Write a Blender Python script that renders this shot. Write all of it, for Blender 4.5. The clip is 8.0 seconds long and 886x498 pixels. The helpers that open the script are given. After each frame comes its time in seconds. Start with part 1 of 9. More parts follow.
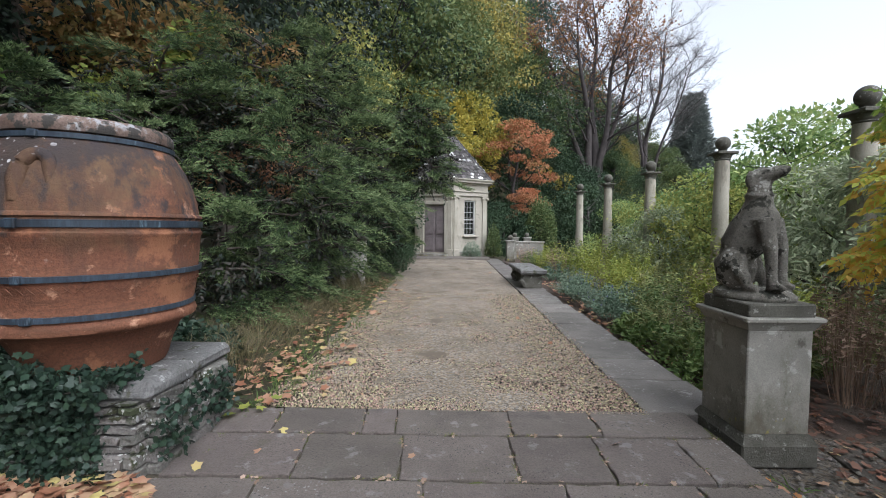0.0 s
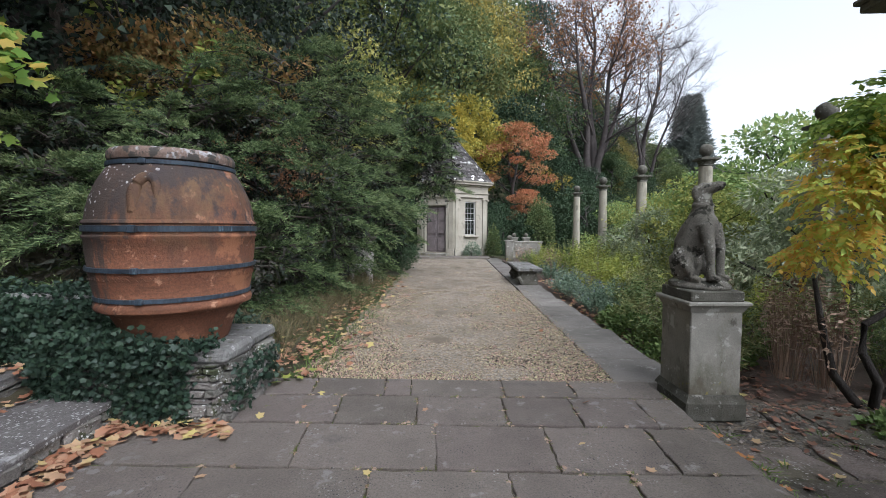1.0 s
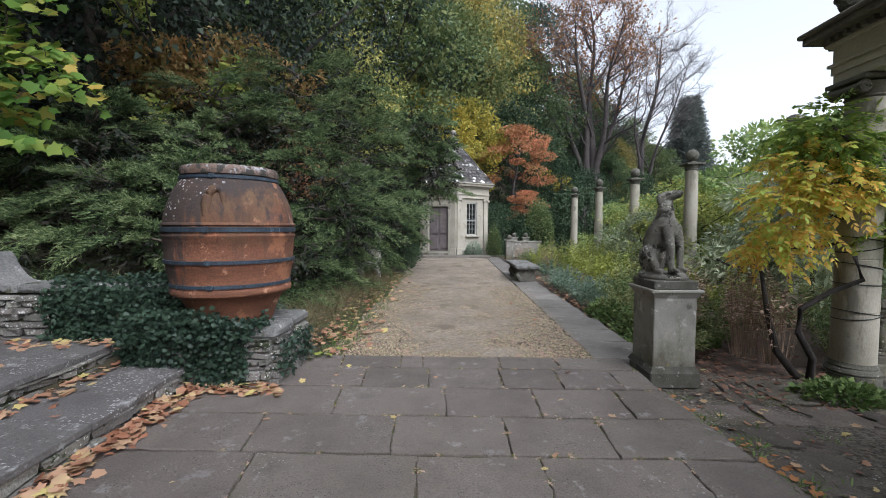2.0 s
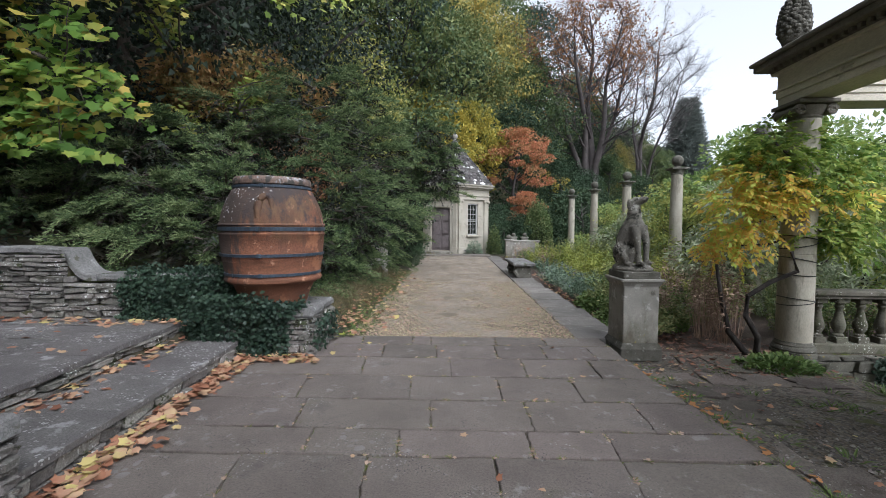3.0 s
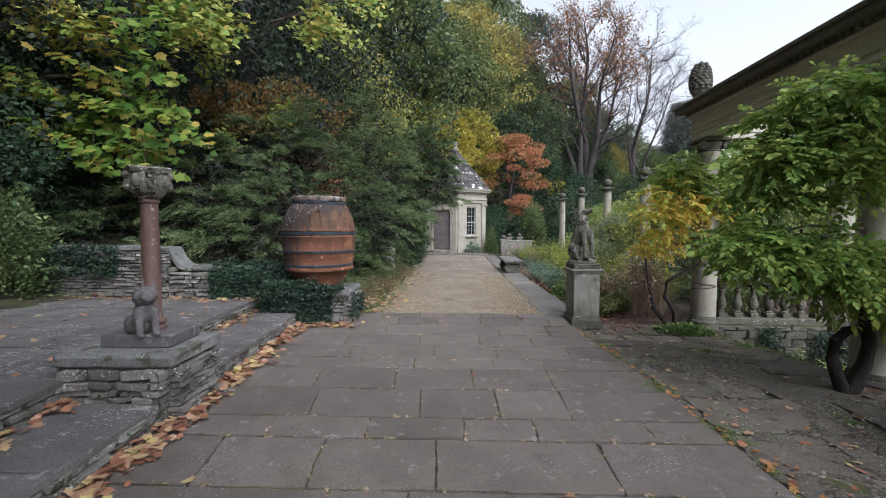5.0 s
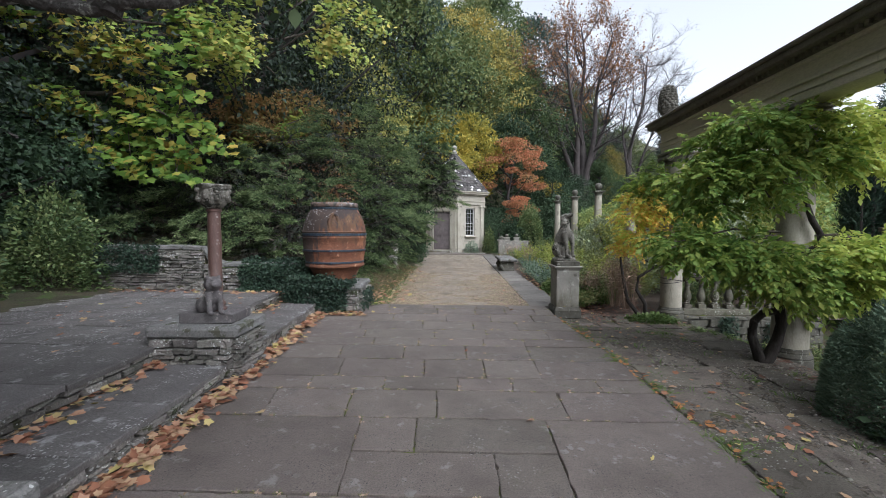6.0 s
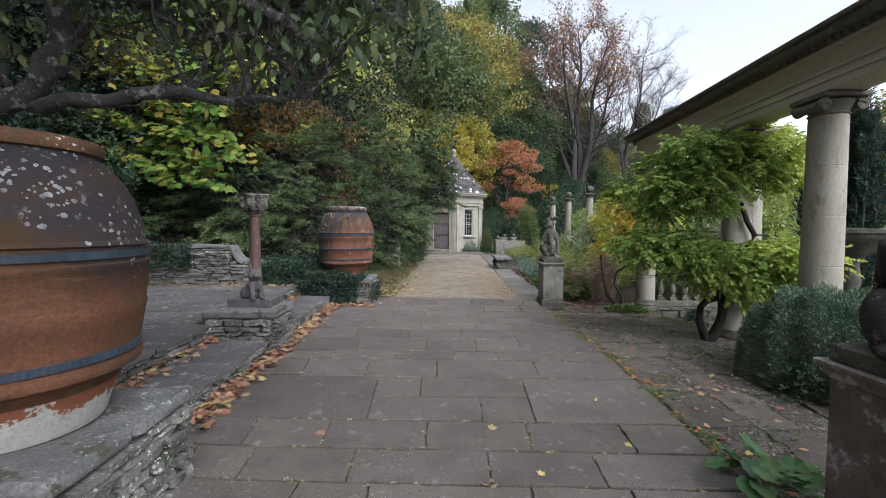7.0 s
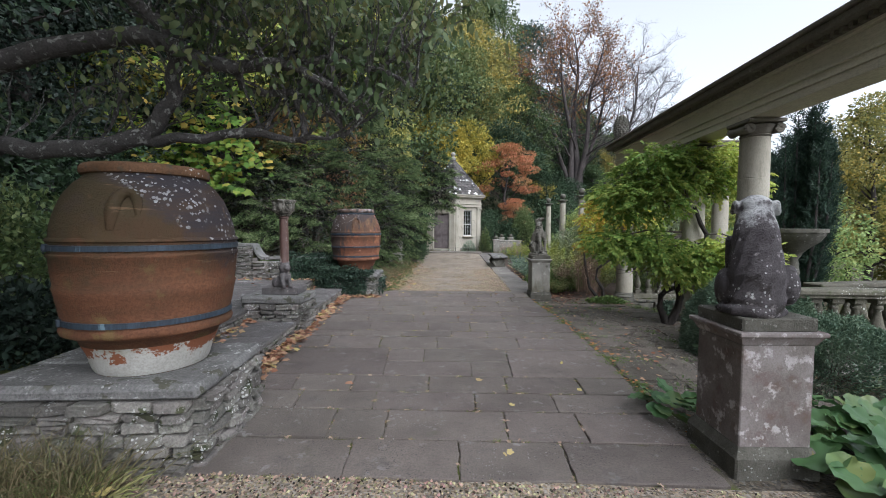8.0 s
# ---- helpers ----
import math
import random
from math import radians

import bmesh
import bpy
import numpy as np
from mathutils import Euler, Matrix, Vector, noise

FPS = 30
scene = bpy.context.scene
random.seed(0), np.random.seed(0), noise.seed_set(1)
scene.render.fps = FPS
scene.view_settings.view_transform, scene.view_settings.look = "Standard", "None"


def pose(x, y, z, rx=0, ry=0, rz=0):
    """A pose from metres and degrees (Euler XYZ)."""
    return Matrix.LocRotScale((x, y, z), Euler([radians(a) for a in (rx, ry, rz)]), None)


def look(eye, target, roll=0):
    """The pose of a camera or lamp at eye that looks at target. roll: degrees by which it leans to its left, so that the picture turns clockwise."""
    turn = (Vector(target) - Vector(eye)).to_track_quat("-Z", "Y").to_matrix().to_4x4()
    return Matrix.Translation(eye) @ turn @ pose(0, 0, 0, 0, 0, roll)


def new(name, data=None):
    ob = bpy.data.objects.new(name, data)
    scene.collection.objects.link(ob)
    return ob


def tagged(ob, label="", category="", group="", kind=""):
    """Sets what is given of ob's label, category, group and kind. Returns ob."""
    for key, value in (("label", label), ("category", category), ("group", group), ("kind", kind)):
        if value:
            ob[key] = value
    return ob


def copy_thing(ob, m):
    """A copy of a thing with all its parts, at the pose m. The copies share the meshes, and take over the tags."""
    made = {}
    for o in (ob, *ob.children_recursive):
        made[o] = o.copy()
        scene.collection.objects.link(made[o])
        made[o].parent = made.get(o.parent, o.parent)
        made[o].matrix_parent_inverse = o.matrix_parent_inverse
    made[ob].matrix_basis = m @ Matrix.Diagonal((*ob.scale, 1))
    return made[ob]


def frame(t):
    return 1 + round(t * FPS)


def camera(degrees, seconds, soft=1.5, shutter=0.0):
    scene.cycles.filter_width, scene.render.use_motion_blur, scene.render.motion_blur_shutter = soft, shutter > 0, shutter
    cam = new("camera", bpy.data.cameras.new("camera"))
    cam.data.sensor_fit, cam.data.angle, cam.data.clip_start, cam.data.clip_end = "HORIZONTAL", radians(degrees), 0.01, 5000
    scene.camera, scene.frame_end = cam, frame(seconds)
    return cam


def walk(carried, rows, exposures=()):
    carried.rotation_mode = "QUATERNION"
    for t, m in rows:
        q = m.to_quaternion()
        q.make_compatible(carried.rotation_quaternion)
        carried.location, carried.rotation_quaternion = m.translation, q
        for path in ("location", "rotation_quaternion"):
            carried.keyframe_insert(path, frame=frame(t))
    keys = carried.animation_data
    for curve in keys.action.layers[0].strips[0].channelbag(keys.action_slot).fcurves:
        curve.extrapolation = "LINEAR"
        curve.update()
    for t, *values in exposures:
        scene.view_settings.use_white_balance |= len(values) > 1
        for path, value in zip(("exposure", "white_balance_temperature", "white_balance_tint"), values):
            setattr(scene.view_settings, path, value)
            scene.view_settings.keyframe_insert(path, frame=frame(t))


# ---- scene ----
cam = camera(93.3, 8.0, 0.5)
ROWS = [
    (0.0, 0.000, 0.000, 1.500, 2.94, -2.96, -0.25),
    (0.5, -0.004, -0.375, 1.517, 3.00, -2.96, -0.24),
    (1.0, -0.012, -0.765, 1.532, 3.03, -2.99, -0.22),
    (1.5, -0.026, -1.139, 1.545, 3.10, -3.01, -0.20),
    (3.0, -0.034, -2.460, 1.543, 3.34, -3.00, -0.24),
    (3.5, -0.005, -2.916, 1.558, 3.38, -3.02, -0.21),
    (4.0, 0.045, -3.418, 1.572, 3.46, -3.03, -0.18),
    (4.5, 0.084, -3.916, 1.598, 3.51, -3.03, -0.18),
    (6.0, 0.199, -5.510, 1.663, 3.56, -3.01, -0.23),
    (6.5, 0.241, -6.025, 1.680, 3.55, -3.01, -0.22),
    (7.0, 0.277, -6.577, 1.686, 3.54, -2.99, -0.22),
    (7.5, 0.323, -7.113, 1.693, 3.54, -2.99, -0.20),
    (8.0, 0.362, -7.692, 1.690, 3.55, -2.97, -0.22),
]
walk(cam, [(t, pose(x, y, z, 90 + pitch, roll, yaw)) for t, x, y, z, yaw, pitch, roll in ROWS])

# ---- light: overcast autumn day ----
scene.view_settings.exposure = 0.03
scene.view_settings.use_white_balance = True
scene.view_settings.white_balance_temperature = 5880
world = bpy.data.worlds.new("overcast_sky")
scene.world = world
world.use_nodes = True
wn, wl = world.node_tree.nodes, world.node_tree.links
sky = wn.new("ShaderNodeTexSky")
sky.sky_type = "NISHITA"
sky.sun_disc = False
sky.sun_elevation, sky.sun_rotation = radians(48), radians(145)
sky.air_density, sky.dust_density = 1.0, 4.0
grey = wn.new("ShaderNodeHueSaturation")
grey.inputs["Saturation"].default_value = 0.14
wl.new(sky.outputs[0], grey.inputs["Color"])
wl.new(grey.outputs[0], wn["Background"].inputs["Color"])
wn["Background"].inputs["Strength"].default_value = 0.325
sun = new("sun", bpy.data.lights.new("sun", "SUN"))
sun.data.energy, sun.data.angle, sun.data.color = 1.0, radians(45), (1.0, 0.99, 0.98)
sun.matrix_world = look((10, -14, 19), (0, 0, 0))

rng = np.random.default_rng(7)


# ---- materials ----
def mat(name, c1, c2, scale=3.0, fine=40.0, rough=0.85, bump=0.3, vary=0.15, spots=None, spot_scale=6.0, spot_at=0.62,
        detail_mix=0.35, metal=0.0, aged=None, aged_z=(0, 1), cells=None, spots2=None, spot2_scale=14.0, spot2_at=0.66, stretch=(1, 1, 1), bump_d=0.01, trans=0.0, spec=0.3, by="obj", layers=(), flecks=()):
    """Two tones by broad noise, fine grain, spots of lichen or dirt, a tint for each piece, and relief."""
    m = bpy.data.materials.new(name)
    m.use_nodes = True
    n, l = m.node_tree.nodes, m.node_tree.links
    b = n["Principled BSDF"]
    b.inputs["Roughness"].default_value = rough
    b.inputs["Metallic"].default_value = metal
    b.inputs["Specular IOR Level"].default_value = spec
    geo = n.new("ShaderNodeNewGeometry")
    mp = n.new("ShaderNodeMapping")
    mp.inputs["Scale"].default_value = stretch
    l.new(geo.outputs["Position"], mp.inputs["Vector"])

    def nz(sc, det=6.0, ro=0.6):
        t = n.new("ShaderNodeTexNoise")
        t.inputs["Scale"].default_value, t.inputs["Detail"].default_value, t.inputs["Roughness"].default_value = sc, det, ro
        l.new(mp.outputs[0], t.inputs["Vector"])
        return t.outputs["Fac"]

    def ramp(src, a, z):
        r = n.new("ShaderNodeMapRange")
        r.inputs["From Min"].default_value, r.inputs["From Max"].default_value = a, z
        l.new(src, r.inputs["Value"])
        return r.outputs[0]

    def mix(fac, a, z):
        x = n.new("ShaderNodeMix")
        x.data_type = "RGBA"
        if isinstance(fac, float):
            x.inputs["Factor"].default_value = fac
        else:
            l.new(fac, x.inputs["Factor"])
        for sock, v in ((x.inputs["A"], a), (x.inputs["B"], z)):
            if isinstance(v, tuple):
                sock.default_value = (*v, 1)
            else:
                l.new(v, sock)
        return x.outputs["Result"]

    col = mix(ramp(nz(scale), 0.32, 0.68), c1, c2)
    grain = nz(fine, 4.0, 0.7)
    dark = tuple(0.45 * v for v in c1)
    fac = n.new("ShaderNodeMath")
    fac.operation = "MULTIPLY"
    l.new(ramp(grain, 0.42, 0.64), fac.inputs[0])
    fac.inputs[1].default_value = detail_mix
    col = mix(fac.outputs[0], col, dark)
    if cells:
        vo = n.new("ShaderNodeTexVoronoi")
        vo.inputs["Scale"].default_value = cells
        l.new(mp.outputs[0], vo.inputs["Vector"])
        sp = n.new("ShaderNodeSeparateColor")
        l.new(vo.outputs["Color"], sp.inputs[0])
        hs = n.new("ShaderNodeHueSaturation")
        vr = n.new("ShaderNodeMapRange")
        vr.inputs["To Min"].default_value, vr.inputs["To Max"].default_value = 0.45, 1.55
        l.new(sp.outputs[0], vr.inputs["Value"])
        l.new(vr.outputs[0], hs.inputs["Value"])
        sr = n.new("ShaderNodeMapRange")
        sr.inputs["To Min"].default_value, sr.inputs["To Max"].default_value = 0.5, 1.35
        l.new(sp.outputs[1], sr.inputs["Value"])
        l.new(sr.outputs[0], hs.inputs["Saturation"])
        l.new(col, hs.inputs["Color"])
        col = hs.outputs[0]
    if spots:
        col = mix(ramp(nz(spot_scale, 8.0, 0.65), spot_at, spot_at + 0.06), col, spots)
    if aged:
        sep = n.new("ShaderNodeSeparateXYZ")
        l.new(geo.outputs["Position"], sep.inputs[0])
        wob = n.new("ShaderNodeMath")
        wob.operation = "MULTIPLY_ADD"
        l.new(nz(2.6, 8.0, 0.75), wob.inputs[0])
        wob.inputs[1].default_value = (aged_z[1] - aged_z[0]) * 1.6
        l.new(sep.outputs["Z"], wob.inputs[2])
        col = mix(ramp(wob.outputs[0], aged_z[0] + 1.05 * (aged_z[1] - aged_z[0]), aged_z[0] + 1.35 * (aged_z[1] - aged_z[0])), col, aged)
    if spots2:
        col = mix(ramp(nz(spot2_scale, 5.0, 0.6), spot2_at, spot2_at + 0.04), col, spots2)
    for la in layers:
        # a stain: colour, scale, threshold, softness, stretch, amount, and the way in which it grows
        c, sc, at, soft, st, amt, along = la
        lm = n.new("ShaderNodeMapping")
        lm.inputs["Scale"].default_value = st
        l.new(geo.outputs["Position"], lm.inputs["Vector"])
        t = n.new("ShaderNodeTexNoise")
        t.inputs["Scale"].default_value, t.inputs["Detail"].default_value, t.inputs["Roughness"].default_value = sc, 8.0, 0.68
        l.new(lm.outputs[0], t.inputs["Vector"])
        src = t.outputs["Fac"]
        if along:
            dp = n.new("ShaderNodeVectorMath")
            dp.operation = "DOT_PRODUCT"
            dp.inputs[1].default_value = along[:3]
            l.new(geo.outputs["Position"], dp.inputs[0])
            sh = n.new("ShaderNodeMath")
            sh.inputs[1].default_value = along[3]
            l.new(dp.outputs["Value"], sh.inputs[0])
            cl = n.new("ShaderNodeClamp")
            cl.inputs["Min"].default_value, cl.inputs["Max"].default_value = -0.45, 0.45
            l.new(sh.outputs[0], cl.inputs["Value"])
            ad = n.new("ShaderNodeMath")
            l.new(src, ad.inputs[0])
            l.new(cl.outputs[0], ad.inputs[1])
            src = ad.outputs[0]
        mu = n.new("ShaderNodeMath")
        mu.operation = "MULTIPLY"
        mu.inputs[1].default_value = amt
        l.new(ramp(src, at, at + soft), mu.inputs[0])
        col = mix(mu.outputs[0], col, c)
    for c, sc, rad, msc, mat_at, *way in flecks:
        # ragged lichen spots of uneven size, in colonies
        vo = n.new("ShaderNodeTexVoronoi")
        vo.inputs["Scale"].default_value = sc
        l.new(geo.outputs["Position"], vo.inputs["Vector"])
        sp = n.new("ShaderNodeSeparateColor")
        l.new(vo.outputs["Color"], sp.inputs[0])
        rr = n.new("ShaderNodeMath")
        rr.operation = "MULTIPLY_ADD"
        rr.inputs[1].default_value, rr.inputs[2].default_value = rad, 0.2
        l.new(sp.outputs[0], rr.inputs[0])
        lt = n.new("ShaderNodeMath")
        lt.operation = "LESS_THAN"
        wob = n.new("ShaderNodeMath")
        wob.operation = "MULTIPLY_ADD"
        wob.inputs[1].default_value = 0.65
        l.new(nz(sc * 1.8, 4.0), wob.inputs[0])
        l.new(vo.outputs["Distance"], wob.inputs[2])
        l.new(wob.outputs[0], lt.inputs[0])
        l.new(rr.outputs[0], lt.inputs[1])
        mk = n.new("ShaderNodeMath")
        mk.operation = "MULTIPLY"
        l.new(lt.outputs[0], mk.inputs[0])
        colony = nz(msc, 4.0)
        if way:
            dp = n.new("ShaderNodeVectorMath")
            dp.operation = "DOT_PRODUCT"
            dp.inputs[1].default_value = way[0][:3]
            l.new(geo.outputs["Position"], dp.inputs[0])
            sh = n.new("ShaderNodeMath")
            sh.inputs[1].default_value = way[0][3]
            l.new(dp.outputs["Value"], sh.inputs[0])
            cl = n.new("ShaderNodeClamp")
            cl.inputs["Min"].default_value, cl.inputs["Max"].default_value = -0.4, 0.12
            l.new(sh.outputs[0], cl.inputs["Value"])
            ad = n.new("ShaderNodeMath")
            l.new(colony, ad.inputs[0])
            l.new(cl.outputs[0], ad.inputs[1])
            colony = ad.outputs[0]
        l.new(ramp(colony, mat_at, mat_at + 0.08), mk.inputs[1])
        col = mix(mk.outputs[0], col, c)
    if vary:
        if by == "obj":
            rnd = n.new("ShaderNodeObjectInfo").outputs["Random"]
        else:
            rnd = geo.outputs["Random Per Island"]
        hsv = n.new("ShaderNodeHueSaturation")
        l.new(col, hsv.inputs["Color"])
        v = n.new("ShaderNodeMapRange")
        v.inputs["To Min"].default_value, v.inputs["To Max"].default_value = 1 - vary * 1.6, 1 + vary * 1.6
        l.new(rnd, v.inputs["Value"])
        l.new(v.outputs[0], hsv.inputs["Value"])
        mul = n.new("ShaderNodeMath")
        mul.operation = "MULTIPLY"
        mul.inputs[1].default_value = 7.31
        l.new(rnd, mul.inputs[0])
        fr = n.new("ShaderNodeMath")
        fr.operation = "FRACT"
        l.new(mul.outputs[0], fr.inputs[0])
        h = n.new("ShaderNodeMapRange")
        h.inputs["To Min"].default_value, h.inputs["To Max"].default_value = 0.5 - vary * 0.12, 0.5 + vary * 0.12
        l.new(fr.outputs[0], h.inputs["Value"])
        l.new(h.outputs[0], hsv.inputs["Hue"])
        col = hsv.outputs[0]
    l.new(col, b.inputs["Base Color"])
    if bump:
        bp = n.new("ShaderNodeBump")
        bp.inputs["Strength"].default_value, bp.inputs["Distance"].default_value = bump, bump_d
        add = n.new("ShaderNodeMath")
        add.operation = "ADD"
        l.new(grain, add.inputs[0])
        l.new(nz(scale * 3), add.inputs[1])
        l.new(add.outputs[0], bp.inputs["Height"])
        l.new(bp.outputs[0], b.inputs["Normal"])
    if trans:
        tr = n.new("ShaderNodeBsdfTranslucent")
        l.new(col, tr.inputs["Color"])
        ms = n.new("ShaderNodeMixShader")
        ms.inputs[0].default_value = trans
        l.new(b.outputs[0], ms.inputs[1])
        l.new(tr.outputs[0], ms.inputs[2])
        l.new(ms.outputs[0], n["Material Output"].inputs["Surface"])
    return m


def leaf_mat(name, cols, vary=0.25, rough=0.6, trans=0.3, patch=0.35, gain=1.0):
    """Leaves: each one takes a colour between the given tones, by its own chance and by the patch of crown it hangs in."""
    m = bpy.data.materials.new(name)
    m.use_nodes = True
    n, l = m.node_tree.nodes, m.node_tree.links
    b = n["Principled BSDF"]
    b.inputs["Roughness"].default_value, b.inputs["Specular IOR Level"].default_value = rough, 0.25
    geo = n.new("ShaderNodeNewGeometry")
    info = n.new("ShaderNodeObjectInfo")
    t = n.new("ShaderNodeTexNoise")
    t.inputs["Scale"].default_value, t.inputs["Detail"].default_value = patch, 3.0
    l.new(geo.outputs["Position"], t.inputs["Vector"])
    a1 = n.new("ShaderNodeMath")
    a1.operation = "MULTIPLY_ADD"
    l.new(geo.outputs["Random Per Island"], a1.inputs[0])
    a1.inputs[1].default_value = 0.55
    l.new(t.outputs["Fac"], a1.inputs[2])
    a2 = n.new("ShaderNodeMath")
    a2.operation = "MULTIPLY_ADD"
    l.new(info.outputs["Random"], a2.inputs[0])
    a2.inputs[1].default_value = 0.25
    l.new(a1.outputs[0], a2.inputs[2])
    mr = n.new("ShaderNodeMapRange")
    mr.inputs["From Min"].default_value, mr.inputs["From Max"].default_value = 0.45, 1.2
    l.new(a2.outputs[0], mr.inputs["Value"])
    cr = n.new("ShaderNodeValToRGB")
    els = cr.color_ramp.elements
    while len(els) < len(cols):
        els.new(0.5)
    for i, c in enumerate(cols):
        els[i].position = i / max(1, len(cols) - 1)
        els[i].color = (gain * c[0], gain * c[1], gain * (c[2] + 0.12 * c[1]), 1)
    l.new(mr.outputs[0], cr.inputs["Fac"])
    l.new(cr.outputs["Color"], b.inputs["Base Color"])
    tr = n.new("ShaderNodeBsdfTranslucent")
    l.new(cr.outputs["Color"], tr.inputs["Color"])
    ms = n.new("ShaderNodeMixShader")
    ms.inputs[0].default_value = trans
    l.new(b.outputs[0], ms.inputs[1])
    l.new(tr.outputs[0], ms.inputs[2])
    l.new(ms.outputs[0], n["Material Output"].inputs["Surface"])
    return m


M_FLAG = mat("flagstone", (0.113, 0.094, 0.082), (0.192, 0.161, 0.142), 1.7, 70, 0.7, 0.85, 0.09, (0.215, 0.20, 0.19), 5, 0.60, 0.45, spec=0.4, bump_d=0.02, layers=[((0.045, 0.042, 0.038), 1.7, 0.55, 0.16, (1, 1, 1), 0.75, None), ((0.085, 0.08, 0.045), 3.1, 0.6, 0.1, (1, 1, 1), 0.6, None), ((0.04, 0.037, 0.035), 24, 0.62, 0.05, (1, 1, 1), 0.6, None)], flecks=[((0.26, 0.25, 0.235), 44, 0.5, 1.6, 0.54), ((0.19, 0.178, 0.17), 13, 0.66, 1.1, 0.57), ((0.05, 0.046, 0.042), 60, 0.5, 2.3, 0.50)])
M_TERRACE = mat("lichened_terrace_flag", (0.098, 0.089, 0.086), (0.165, 0.152, 0.147), 2.2, 70, 0.72, 0.7, 0.12, (0.29, 0.285, 0.28), 4, 0.60, 0.55, spec=0.4, bump_d=0.02, layers=[((0.05, 0.048, 0.046), 1.7, 0.55, 0.16, (1, 1, 1), 0.6, None), ((0.30, 0.30, 0.29), 9, 0.60, 0.06, (1, 1, 1), 0.6, None)], flecks=[((0.36, 0.36, 0.35), 40, 0.6, 1.6, 0.48)])
M_WORN = mat("worn_muddy_flagstone", (0.105, 0.088, 0.074), (0.182, 0.156, 0.134), 2.8, 70, 0.85, 0.9, 0.2, (0.07, 0.06, 0.048), 3.5, 0.58, 0.5, bump_d=0.03, layers=[((0.07, 0.072, 0.03), 1.6, 0.57, 0.1, (1, 1, 1), 0.45, None), ((0.22, 0.21, 0.195), 6, 0.60, 0.08, (1, 1, 1), 0.7, None)], flecks=[((0.33, 0.32, 0.30), 40, 0.5, 1.6, 0.5)])
M_KERB = mat("pale_worn_flagstone", (0.14, 0.126, 0.114), (0.23, 0.21, 0.19), 2.2, 70, 0.75, 0.6, 0.12, (0.29, 0.275, 0.255), 5, 0.60, 0.5, bump_d=0.02, layers=[((0.075, 0.068, 0.058), 1.9, 0.55, 0.16, (1, 1, 1), 0.6, None)], flecks=[((0.36, 0.35, 0.33), 44, 0.5, 1.6, 0.52)])
M_JOINT = mat("joint_soil", (0.055, 0.047, 0.034), (0.115, 0.098, 0.07), 14, 90, 0.95, 0.6, 0, (0.085, 0.10, 0.025), 2.6, 0.50, spots2=(0.24, 0.22, 0.19), spot2_scale=50, spot2_at=0.62)
M_STRIP = mat("trodden_earth", (0.094, 0.078, 0.061), (0.158, 0.137, 0.112), 3, 90, 0.95, 0.9, 0, (0.075, 0.08, 0.03), 2.2, 0.58, 0.5, bump_d=0.02, cells=48)
M_SOIL = mat("soil", (0.075, 0.055, 0.045), (0.12, 0.095, 0.075), 4, 60, 0.95, 0.8, 0, (0.13, 0.08, 0.05), 20, 0.62, bump_d=0.03)
M_GRASS_GROUND = mat("rough_ground", (0.042, 0.042, 0.024), (0.075, 0.06, 0.037), 1.2, 50, 0.95, 0.8, 0, (0.05, 0.075, 0.02), 3, 0.55, bump_d=0.03)
M_GRAVEL = mat("gravel", (0.198, 0.160, 0.122), (0.285, 0.238, 0.182), 0.8, 150, 0.95, 0.9, 0, (0.15, 0.12, 0.09), 1.4, 0.56, 0.3, cells=62, bump_d=0.012, layers=[((0.10, 0.078, 0.052), 0.9, 0.52, 0.2, (1.6, 0.5, 1), 0.7, None), ((0.085, 0.085, 0.04), 2.2, 0.64, 0.08, (1, 1, 1), 0.5, None)])
M_PEBBLE = mat("pebbles", (0.16, 0.122, 0.078), (0.32, 0.255, 0.175), 30, 90, 0.85, 0, 0.65, by="isl")
M_CHIP = mat("stone_chips", (0.12, 0.105, 0.09), (0.24, 0.22, 0.195), 30, 90, 0.9, 0, 0.4, by="isl")
M_DRY = mat("drystone", (0.142, 0.132, 0.118), (0.258, 0.24, 0.217), 5, 60, 0.9, 0.9, 0.24, (0.40, 0.39, 0.37), 14, 0.62, 0.55, spots2=(0.055, 0.06, 0.032), spot2_scale=6, spot2_at=0.6, bump_d=0.02, flecks=[((0.48, 0.48, 0.46), 36, 0.6, 3, 0.5)])
M_CAP = mat("cap_stone", (0.145, 0.14, 0.134), (0.25, 0.243, 0.235), 4, 50, 0.88, 0.9, 0.08, (0.42, 0.415, 0.40), 8, 0.6, 0.55, bump_d=0.025, spots2=(0.09, 0.09, 0.065), spot2_scale=5, spot2_at=0.58, layers=[((0.07, 0.07, 0.055), 2.2, 0.58, 0.12, (1, 1, 1), 0.6, None)], flecks=[((0.38, 0.38, 0.365), 40, 0.5, 2.5, 0.52)])
M_STATUE = mat("weathered_statue_stone", (0.12, 0.11, 0.092), (0.25, 0.232, 0.20), 6, 90, 0.9, 0.9, 0, (0.34, 0.33, 0.29), 9, 0.6, 0.6, spots2=(0.035, 0.034, 0.026), spot2_scale=8, spot2_at=0.56, bump_d=0.02, flecks=[((0.42, 0.41, 0.37), 38, 0.65, 6, 0.5)])
